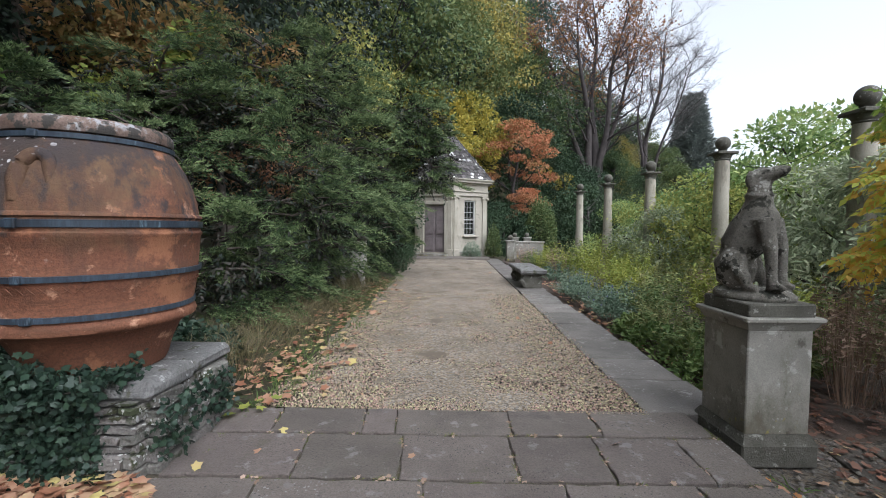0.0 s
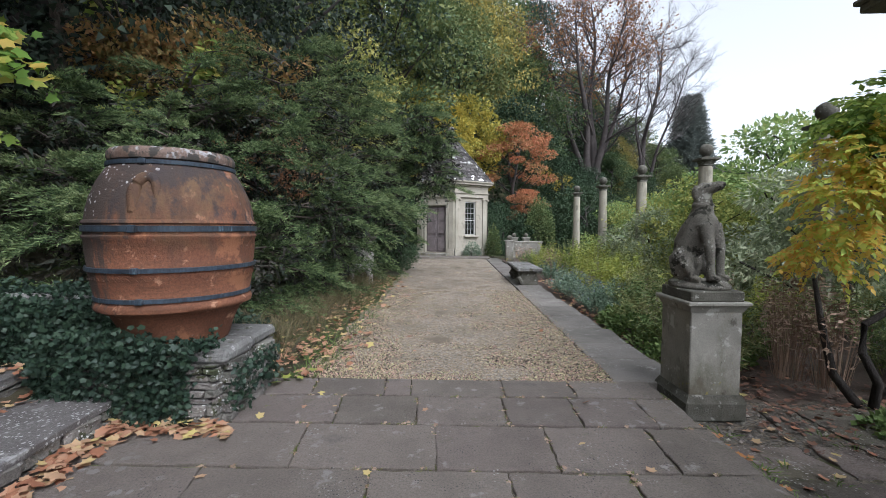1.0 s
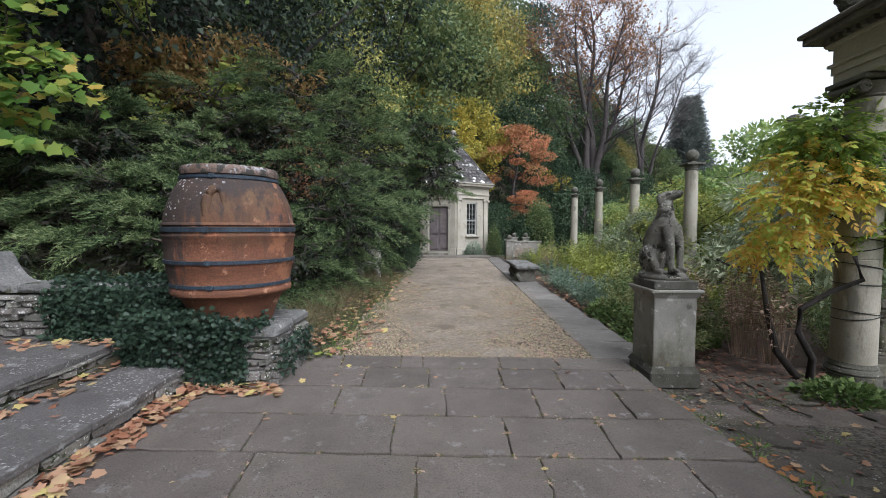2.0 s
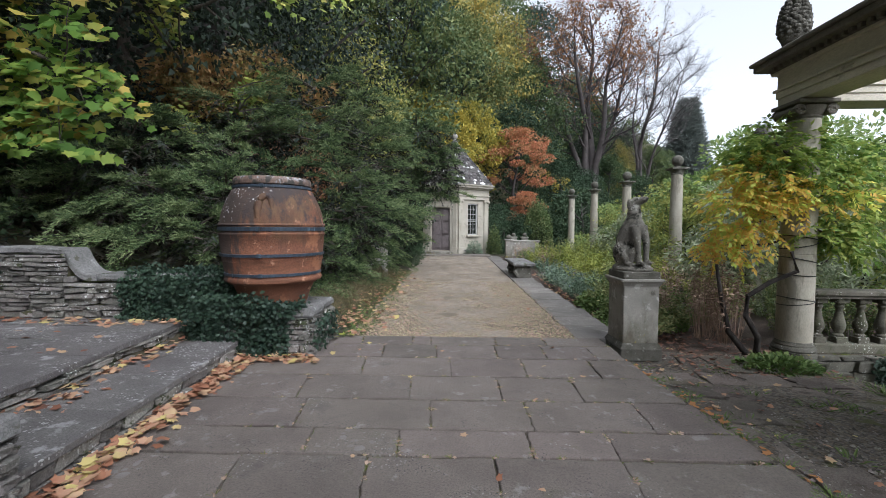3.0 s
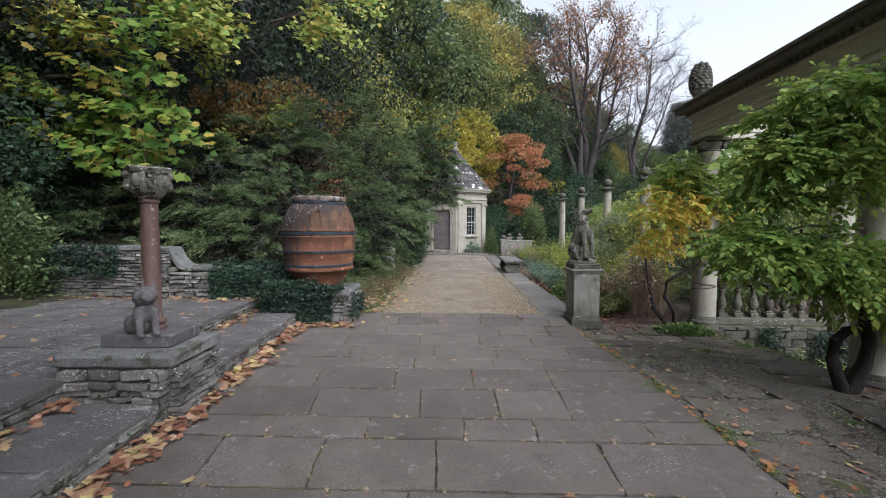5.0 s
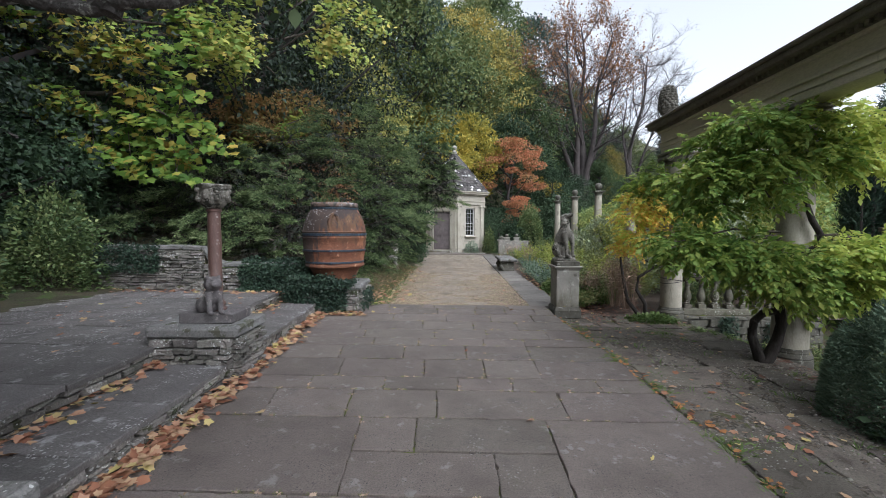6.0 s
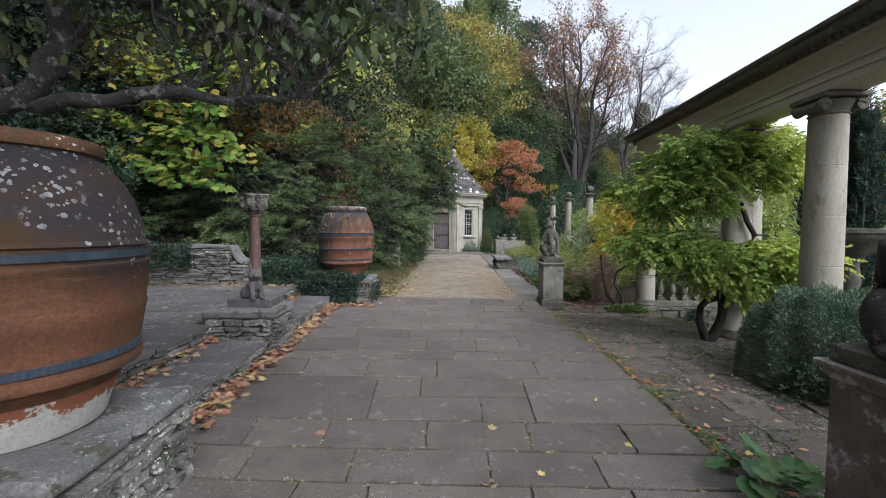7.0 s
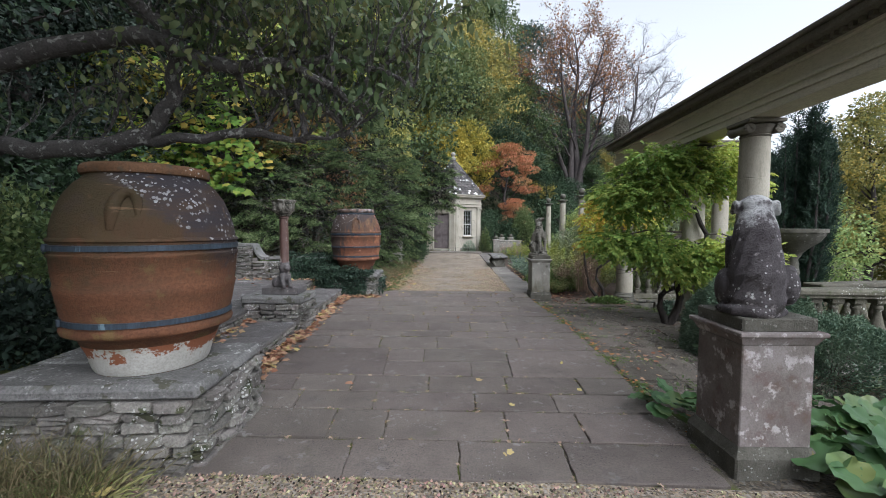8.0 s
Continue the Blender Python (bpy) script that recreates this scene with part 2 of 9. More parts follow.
M_HOUND2 = mat("purplish_lichened_stone", (0.055, 0.047, 0.05), (0.11, 0.098, 0.102), 5, 80, 0.88, 0.9, 0, (0.25, 0.23, 0.23), 9, 0.6, 0.6, spots2=(0.035, 0.03, 0.028), spot2_scale=7, spot2_at=0.58, bump_d=0.02, layers=[((0.46, 0.46, 0.46), 7, 0.55, 0.12, (1, 1, 1), 0.85, (0, 0, 0.9, -1.54))], flecks=[((0.42, 0.42, 0.41), 44, 0.55, 5, 0.5)])
M_STATUE2 = mat("grey_lichened_statue_stone", (0.10, 0.09, 0.09), (0.165, 0.15, 0.15), 6, 80, 0.88, 0.8, 0, (0.34, 0.33, 0.32), 10, 0.62, 0.5, spots2=(0.24, 0.21, 0.20), spot2_scale=20, spot2_at=0.62)
M_PED = mat("pedestal_stone", (0.20, 0.188, 0.165), (0.33, 0.312, 0.275), 1.8, 90, 0.85, 0.25, 0, (0.38, 0.365, 0.33), 7, 0.58, 0.3, layers=[((0.075, 0.066, 0.04), 1.6, 0.5, 0.2, (1, 1, 0.6), 0.8, (0, 0, -0.28, 0.12)), ((0.05, 0.046, 0.032), 9, 0.6, 0.08, (1, 1, 0.5), 0.7, None), ((0.26, 0.22, 0.05), 9, 0.60, 0.06, (1, 1, 1), 0.7, (0, 0, -0.5, 0.08))], flecks=[((0.38, 0.37, 0.34), 36, 0.5, 3, 0.55)])
M_PED2 = mat("pinkish_pedestal_stone", (0.132, 0.107, 0.098), (0.222, 0.197, 0.188), 3.5, 90, 0.85, 0.25, 0, (0.38, 0.35, 0.34), 8, 0.56, 0.35, layers=[((0.11, 0.07, 0.055), 4.5, 0.54, 0.12, (1, 1, 1), 0.7, None), ((0.40, 0.38, 0.37), 6.5, 0.60, 0.05, (1, 1, 1), 0.75, None), ((0.07, 0.06, 0.04), 2.2, 0.56, 0.14, (1, 1, 0.6), 0.75, None), ((0.27, 0.22, 0.05), 9, 0.62, 0.06, (1, 1, 1), 0.8, (0, 0, -0.5, 0.1))])
M_PEDDARK = mat("mossy_pedestal_base", (0.075, 0.07, 0.056), (0.15, 0.142, 0.12), 5, 80, 0.9, 0.7, 0, (0.26, 0.25, 0.225), 12, 0.6, 0.5, spots2=(0.24, 0.19, 0.05), spot2_scale=5, spot2_at=0.68, bump_d=0.02, flecks=[((0.30, 0.30, 0.28), 44, 0.5, 3, 0.54)])
M_COLUMN = mat("column_stone", (0.30, 0.272, 0.22), (0.41, 0.38, 0.315), 2, 60, 0.85, 0.4, 0, (0.20, 0.185, 0.15), 3.5, 0.58, 0.3, stretch=(1, 1, 0.5), layers=[((0.17, 0.15, 0.115), 4, 0.56, 0.1, (2, 2, 0.35), 0.7, None)])
M_ENTAB = mat("weathered_limestone", (0.52, 0.475, 0.385), (0.66, 0.61, 0.51), 1.8, 40, 0.88, 0.5, 0, (0.30, 0.265, 0.21), 2.2, 0.62, 0.3, stretch=(1, 0.6, 1.6), layers=[((0.24, 0.205, 0.16), 5, 0.62, 0.1, (1, 2.2, 0.4), 0.5, None)])
M_CORNICE = mat("dark_cornice_stone", (0.13, 0.117, 0.098), (0.21, 0.19, 0.158), 3, 40, 0.9, 0.5, 0, (0.22, 0.21, 0.18), 6, 0.64, 0.4)
M_BALUS = mat("baluster_stone", (0.08, 0.074, 0.057), (0.14, 0.13, 0.10), 6, 60, 0.9, 0.6, 0.1, (0.06, 0.062, 0.036), 7, 0.55, 0.45, flecks=[((0.40, 0.40, 0.36), 36, 0.55, 3, 0.5)])
M_TERRA = mat("terracotta", (0.13, 0.052, 0.030), (0.205, 0.086, 0.048), 2.6, 55, 0.8, 0.6, 0, (0.40, 0.22, 0.14), 6, 0.60, 0.5, bump_d=0.012, layers=[
    ((0.095, 0.043, 0.024), 2.4, 0.50, 0.14, (0.8, 0.8, 5.0), 0.85, None), ((0.12, 0.075, 0.04), 1.6, 0.50, 0.16, (1, 1, 1), 0.85, (0, 0, 0.5, -0.76)), ((0.07, 0.038, 0.026), 3.2, 0.42, 0.18, (2.2, 2.2, 0.7), 0.85, (0, 0, 0.30, -0.50)),
    ((0.036, 0.03, 0.032), 5.0, 0.51, 0.10, (1.2, 1.2, 0.7), 0.9, (0, 0, 0.35, -0.60)), ((0.27, 0.12, 0.062), 2.2, 0.56, 0.05, (1.0, 1.0, 1.0), 0.75, None), ((0.34, 0.25, 0.21), 7, 0.64, 0.06, (1, 1, 1), 0.6, None), ((0.045, 0.034, 0.03), 3.6, 0.55, 0.10, (2.2, 2.2, 0.5), 0.92, (-0.5, 0, 0.25, -1.53)), ((0.36, 0.35, 0.345), 9.0, 0.66, 0.06, (1.5, 1.5, 0.6), 0.7, (-0.5, -0.2, 0.6, -2.0))], flecks=[((0.44, 0.43, 0.44), 32, 0.6, 3.0, 0.55, (-0.5, -0.2, 0.6, -1.86))])
M_TERRA2 = mat("blackened_terracotta", (0.082, 0.034, 0.017), (0.15, 0.062, 0.030), 2.4, 55, 0.82, 0.6, 0, (0.12, 0.075, 0.03), 3.0, 0.56, 0.5, bump_d=0.012, layers=[
    ((0.065, 0.036, 0.018), 1.6, 0.50, 0.2, (0.8, 0.8, 3.0), 0.8, None), ((0.05, 0.029, 0.013), 1.8, 0.44, 0.16, (1, 1, 1), 0.92, (0, 0, 0.9, -1.36)), ((0.038, 0.03, 0.013), 1.8, 0.52, 0.14, (1, 1, 1), 0.85, (-0.25, 0.0, 0.45, -1.20)), ((0.18, 0.11, 0.065), 5, 0.62, 0.06, (0.7, 0.7, 6.0), 0.6, None),
    ((0.042, 0.03, 0.022), 6, 0.60, 0.08, (1.2, 1.2, 0.8), 0.8, (0, 0, 0.25, -0.40)), ((0.028, 0.024, 0.03), 3.0, 0.50, 0.16, (1, 1, 1), 0.9, (1.0, 0.45, 1.1, 2.12)), ((0.10, 0.06, 0.035), 9, 0.60, 0.08, (1, 1, 1.5), 0.7, None), ((0.055, 0.032, 0.016), 1.3, 0.47, 0.2, (0.7, 0.7, 4.0), 0.8, None), ((0.055, 0.046, 0.018), 1.5, 0.44, 0.2, (1, 1, 1), 0.8, (-0.9, 0.3, -0.1, -0.95))], flecks=[((0.27, 0.27, 0.28), 40, 0.75, 2.2, 0.60, (1.0, 0.45, 1.1, 2.12)), ((0.30, 0.30, 0.31), 26, 0.5, 5.0, 0.58, (1.0, 0.45, 1.1, 2.05))])
M_RIM = mat("lichened_rim", (0.13, 0.085, 0.065), (0.22, 0.165, 0.14), 7, 60, 0.85, 0.6, 0, (0.31, 0.31, 0.32), 7, 0.54, 0.5, spots2=(0.05, 0.045, 0.04), spot2_scale=9, spot2_at=0.52)
M_RIM2 = mat("ochre_jar_rim", (0.095, 0.05, 0.025), (0.16, 0.085, 0.045), 5, 60, 0.85, 0.6, 0, (0.07, 0.055, 0.04), 6, 0.55, 0.5, flecks=[((0.5, 0.5, 0.48), 40, 0.6, 5, 0.55)])
M_LIME = mat("limewashed_foot", (0.36, 0.345, 0.31), (0.48, 0.465, 0.43), 4, 60, 0.85, 0.4, 0, (0.27, 0.105, 0.05), 3.4, 0.565, 0.35, layers=[((0.17, 0.17, 0.09), 3.0, 0.52, 0.16, (1, 1, 1.4), 0.7, None), ((0.20, 0.075, 0.036), 5.0, 0.52, 0.02, (1.0, 1.0, 1), 1.0, (0, 0, 1.6, -1.20))])
M_IRON = mat("painted_iron_band", (0.022, 0.03, 0.042), (0.048, 0.066, 0.088), 8, 50, 0.5, 0.3, 0, (0.13, 0.19, 0.225), 7, 0.61, 0.5, stretch=(1, 1, 0.2), layers=[((0.016, 0.018, 0.022), 5, 0.56, 0.1, (1, 1, 0.3), 0.8, None), ((0.10, 0.045, 0.025), 14, 0.66, 0.06, (1, 1, 1), 0.7, None)])
M_BARK = mat("bark", (0.075, 0.06, 0.05), (0.13, 0.11, 0.095), 9, 60, 0.95, 0.9, 0, (0.20, 0.19, 0.17), 12, 0.62, 0.5, stretch=(1, 1, 0.3), bump_d=0.02)
M_VINEBARK = mat("dark_vine_bark", (0.022, 0.018, 0.016), (0.05, 0.042, 0.037), 9, 60, 0.95, 0.9, 0, stretch=(1, 1, 0.4), bump_d=0.02)
M_BARKGREY = mat("grey_bark", (0.07, 0.064, 0.062), (0.13, 0.12, 0.115), 9, 60, 0.95, 0.9, 0, (0.30, 0.30, 0.28), 14, 0.56, 0.6, bump_d=0.03, flecks=[((0.24, 0.24, 0.23), 30, 0.55, 5, 0.52)])
M_BARKFAR = mat("far_bark", (0.04, 0.034, 0.033), (0.075, 0.064, 0.062), 2, 10, 0.95, 0, 0)
M_TWIG = mat("fine_grey_twigs", (0.135, 0.12, 0.12), (0.20, 0.18, 0.18), 2, 10, 0.95, 0, 0)
M_WALLSTUCCO = mat("pavilion_limestone", (0.30, 0.275, 0.225), (0.39, 0.36, 0.30), 1.5, 30, 0.85, 0.3, 0, (0.25, 0.225, 0.185), 2.2, 0.58, 0.25, layers=[((0.22, 0.19, 0.14), 2.5, 0.57, 0.12, (2, 2, 0.4), 0.6, None)])
M_DOOR = mat("mauve_painted_door", (0.15, 0.125, 0.125), (0.20, 0.17, 0.17), 4, 50, 0.7, 0.2, 0)
M_ROOF = mat("stone_roof_tile", (0.045, 0.041, 0.04), (0.10, 0.092, 0.088), 6, 40, 0.9, 0.5, 0.3, (0.36, 0.35, 0.34), 5, 0.64, 0.4, flecks=[((0.55, 0.55, 0.53), 4.5, 0.75, 1.2, 0.44)])
M_GLAZE = mat("greyed_glazing_bar", (0.36, 0.35, 0.33), (0.44, 0.43, 0.40), 5, 50, 0.6, 0, 0)
M_GLASS = mat("dark_window_glass", (0.012, 0.013, 0.015), (0.02, 0.021, 0.023), 3, 40, 0.06, 0, 0, spec=0.6)
M_WIRE = mat("black_wire", (0.02, 0.02, 0.02), (0.03, 0.03, 0.03), 9, 50, 0.6, 0, 0)
M_MARBLE = mat("marble_panel", (0.36, 0.33, 0.31), (0.46, 0.43, 0.41), 8, 60, 0.7, 0.5, 0, (0.24, 0.21, 0.2), 22, 0.55)
M_PORPH = mat("reddish_column_marble", (0.085, 0.045, 0.036), (0.155, 0.092, 0.078), 6, 60, 0.42, 0.3, 0, (0.40, 0.35, 0.33), 5, 0.60, stretch=(1, 1, 0.25), spec=0.5, flecks=[((0.42, 0.40, 0.39), 30, 0.6, 3, 0.52)])

L_JUNIPER = leaf_mat("juniper_needles", [(0.022, 0.040, 0.012), (0.045, 0.074, 0.022), (0.075, 0.112, 0.032), (0.12, 0.15, 0.045)], trans=0.2, patch=1.2, gain=1.15)
# young tips, paler than the needles to paint in the light they catch
L_JUNTIP = leaf_mat("lit_young_juniper_tips", [(0.075, 0.115, 0.035), (0.12, 0.165, 0.05), (0.17, 0.215, 0.07), (0.24, 0.275, 0.10)], trans=0.25, patch=1.2, gain=1.15)
# old inner growth, darkened further to paint the shade between the branches
L_JUNSHADE = leaf_mat("shaded_inner_juniper", [(0.012, 0.022, 0.012), (0.02, 0.032, 0.016), (0.04, 0.032, 0.02)], trans=0.0, patch=0.9, gain=0.6)
L_MAPLE = leaf_mat("maple_leaves", [(0.035, 0.075, 0.006), (0.065, 0.125, 0.008), (0.105, 0.175, 0.012), (0.17, 0.22, 0.016), (0.30, 0.22, 0.025)], trans=0.5, patch=0.6, gain=1.5)
L_MAPLEY = leaf_mat("yellowing_maple_leaves", [(0.08, 0.13, 0.015), (0.14, 0.19, 0.02), (0.23, 0.25, 0.03), (0.33, 0.27, 0.04)], trans=0.35, patch=0.6, gain=1.6)
L_WIST = leaf_mat("wisteria_leaves", [(0.09, 0.175, 0.02), (0.155, 0.255, 0.025), (0.25, 0.34, 0.035), (0.38, 0.42, 0.05)], trans=0.45, patch=0.8, gain=0.95)
L_WISTLIME = leaf_mat("lime_wisteria_leaves", [(0.17, 0.27, 0.025), (0.28, 0.38, 0.035), (0.40, 0.47, 0.05), (0.50, 0.52, 0.07)], trans=0.52, patch=0.8, gain=1.0)
L_WISTY = leaf_mat("yellow_wisteria_leaves", [(0.18, 0.30, 0.035), (0.28, 0.40, 0.045), (0.40, 0.47, 0.05), (0.50, 0.47, 0.05), (0.54, 0.36, 0.05)], trans=0.55, patch=0.9, gain=1.5)
L_IVY = leaf_mat("ivy_leaves", [(0.018, 0.035, 0.02), (0.03, 0.055, 0.03), (0.05, 0.085, 0.04)], trans=0.08, rough=0.5, patch=2, gain=0.75)
L_GREEN = leaf_mat("wood_green", [(0.035, 0.065, 0.025), (0.06, 0.095, 0.03), (0.095, 0.13, 0.035), (0.15, 0.165, 0.04)], patch=0.12, gain=1.15)
L_DARK = leaf_mat("dark_evergreen", [(0.02, 0.041, 0.016), (0.036, 0.066, 0.024), (0.062, 0.094, 0.033)], trans=0.1, patch=0.15, gain=0.95)
L_YEWTIP = leaf_mat("feathery_yew", [(0.012, 0.026, 0.016), (0.025, 0.048, 0.026), (0.05, 0.085, 0.04)], trans=0.08, patch=0.5)
L_MOSS = leaf_mat("joint_moss", [(0.07, 0.075, 0.02), (0.11, 0.12, 0.025), (0.16, 0.19, 0.035), (0.17, 0.12, 0.05)], trans=0.2, patch=1.5)
L_YEW = leaf_mat("deep_evergreen", [(0.012, 0.022, 0.014), (0.022, 0.038, 0.022), (0.04, 0.06, 0.03)], trans=0.05, patch=0.3, gain=0.7)
L_BLUEGREEN = leaf_mat("bluish_conifer", [(0.03, 0.05, 0.035), (0.05, 0.08, 0.05), (0.08, 0.11, 0.065)], trans=0.15, patch=0.15, gain=1.3)
L_OCHRE = leaf_mat("ochre_leaves", [(0.055, 0.07, 0.02), (0.10, 0.10, 0.025), (0.17, 0.15, 0.025), (0.27, 0.19, 0.025)], patch=0.15, gain=2.2)
L_YELLOW = leaf_mat("yellow_leaves", [(0.16, 0.17, 0.02), (0.32, 0.28, 0.025), (0.48, 0.38, 0.03)], trans=0.4, patch=0.4, gain=1.25)
L_ORANGE = leaf_mat("orange_acer_leaves", [(0.26, 0.19, 0.06), (0.42, 0.20, 0.075), (0.54, 0.19, 0.09)], trans=0.35, patch=0.5)
L_RUSSET = leaf_mat("russet_leaves", [(0.13, 0.07, 0.04), (0.20, 0.10, 0.05), (0.26, 0.14, 0.06)], patch=0.3, gain=1.8)
# pale grey-green puts the haze of distance into the leaf colour
L_FARHAZE = leaf_mat("haze_tinted_far_conifer", [(0.17, 0.20, 0.17), (0.22, 0.25, 0.205), (0.26, 0.29, 0.23)], trans=0.15, patch=0.3, gain=0.8)
L_LIMEWOOD = leaf_mat("yellow_green_leaves", [(0.07, 0.095, 0.02), (0.13, 0.155, 0.03), (0.21, 0.22, 0.04), (0.31, 0.28, 0.05)], trans=0.35, patch=0.25, gain=1.3)
L_BROWNTREE = leaf_mat("brown_turning_leaves", [(0.12, 0.115, 0.03), (0.22, 0.165, 0.045), (0.31, 0.195, 0.055), (0.33, 0.17, 0.06)], trans=0.35, patch=0.6, gain=1.3)
L_FALLEN = leaf_mat("fallen_leaves", [(0.10, 0.05, 0.03), (0.20, 0.085, 0.04), (0.30, 0.14, 0.065), (0.36, 0.21, 0.11), (0.40, 0.27, 0.13), (0.46, 0.38, 0.10)], trans=0.1, patch=3)
L_HERB = leaf_mat("border_foliage", [(0.05, 0.085, 0.025), (0.09, 0.13, 0.03), (0.15, 0.18, 0.045), (0.23, 0.22, 0.07)], trans=0.25, patch=1.2, gain=1.25)
L_LIME = leaf_mat("lime_foliage", [(0.14, 0.19, 0.02), (0.26, 0.30, 0.03), (0.40, 0.40, 0.05)], trans=0.35, patch=1.2)
L_SILVER = leaf_mat("lavender_foliage", [(0.07, 0.115, 0.06), (0.12, 0.17, 0.095), (0.18, 0.23, 0.14)], trans=0.15, patch=1.2, gain=1.2)
L_MULCH = leaf_mat("damp_brown_leaves", [(0.06, 0.03, 0.018), (0.11, 0.055, 0.03), (0.17, 0.09, 0.05)], trans=0.1, patch=1.2)
L_BROWN = leaf_mat("dry_stems", [(0.11, 0.072, 0.045), (0.19, 0.13, 0.08), (0.28, 0.205, 0.13)], trans=0.1, patch=1.2, gain=1.4)
L_STRAW = leaf_mat("straw_grass", [(0.10, 0.12, 0.03), (0.20, 0.17, 0.07), (0.32, 0.25, 0.12)], trans=0.2, patch=1.0, gain=0.72)
L_FRESH = leaf_mat("fresh_grass", [(0.06, 0.10, 0.02), (0.11, 0.17, 0.03), (0.18, 0.23, 0.05)], trans=0.25, patch=1.5)
L_BERG = leaf_mat("broad_green_leaves", [(0.035, 0.085, 0.022), (0.06, 0.13, 0.035), (0.10, 0.19, 0.05), (0.20, 0.24, 0.05)], rough=0.32, trans=0.2, patch=2, gain=0.9)
L_ROSE = leaf_mat("rosemary_foliage", [(0.035, 0.062, 0.034), (0.068, 0.112, 0.06), (0.12, 0.165, 0.085)], trans=0.1, patch=1.5, gain=1.15)
L_VINE = leaf_mat("bright_vine_leaves", [(0.09, 0.15, 0.04), (0.15, 0.22, 0.05), (0.22, 0.29, 0.07), (0.32, 0.35, 0.09)], trans=0.38, patch=0.6, gain=1.3)
L_LAUREL = leaf_mat("spotted_laurel_leaves", [(0.045, 0.08, 0.025), (0.085, 0.13, 0.035), (0.14, 0.19, 0.05), (0.24, 0.27, 0.08)], trans=0.25, patch=1.5, rough=0.5)
L_FRUIT = leaf_mat("olive_green_tree_leaves", [(0.05, 0.075, 0.03), (0.08, 0.115, 0.04), (0.12, 0.155, 0.05), (0.20, 0.20, 0.06)], trans=0.4, patch=1.0, rough=0.45)
L_LIMESHRUB = leaf_mat("lime_shrub_leaves", [(0.12, 0.17, 0.03), (0.22, 0.26, 0.04), (0.34, 0.36, 0.06), (0.44, 0.42, 0.08)], trans=0.45, patch=0.5)
L_WILLOW = leaf_mat("willow_like_leaves", [(0.09, 0.115, 0.05), (0.15, 0.18, 0.085), (0.22, 0.25, 0.13), (0.30, 0.32, 0.18)], trans=0.3, patch=0.8, gain=1.5)
L_RUSTY = leaf_mat("rusty_leaves", [(0.22, 0.11, 0.035), (0.36, 0.17, 0.05), (0.46, 0.22, 0.06)], trans=0.4, patch=0.4)
L_BLUE = leaf_mat("lavender_flowers", [(0.13, 0.12, 0.24), (0.2, 0.19, 0.33)], trans=0.1, patch=2)


# ---- geometry helpers ----
def fast_mesh(name, V, F):
    """A mesh from arrays of corners and of faces that all have as many corners."""
    V, F = np.asarray(V, np.float32), np.asarray(F, np.int32)
    me = bpy.data.meshes.new(name)
    k = F.shape[1]
    me.vertices.add(len(V))
    me.vertices.foreach_set("co", V.ravel())
    me.loops.add(F.size)
    me.loops.foreach_set("vertex_index", F.ravel())
    me.polygons.add(len(F))
    me.polygons.foreach_set("loop_start", np.arange(0, F.size, k, dtype=np.int32))
    me.update(calc_edges=True)
    return me


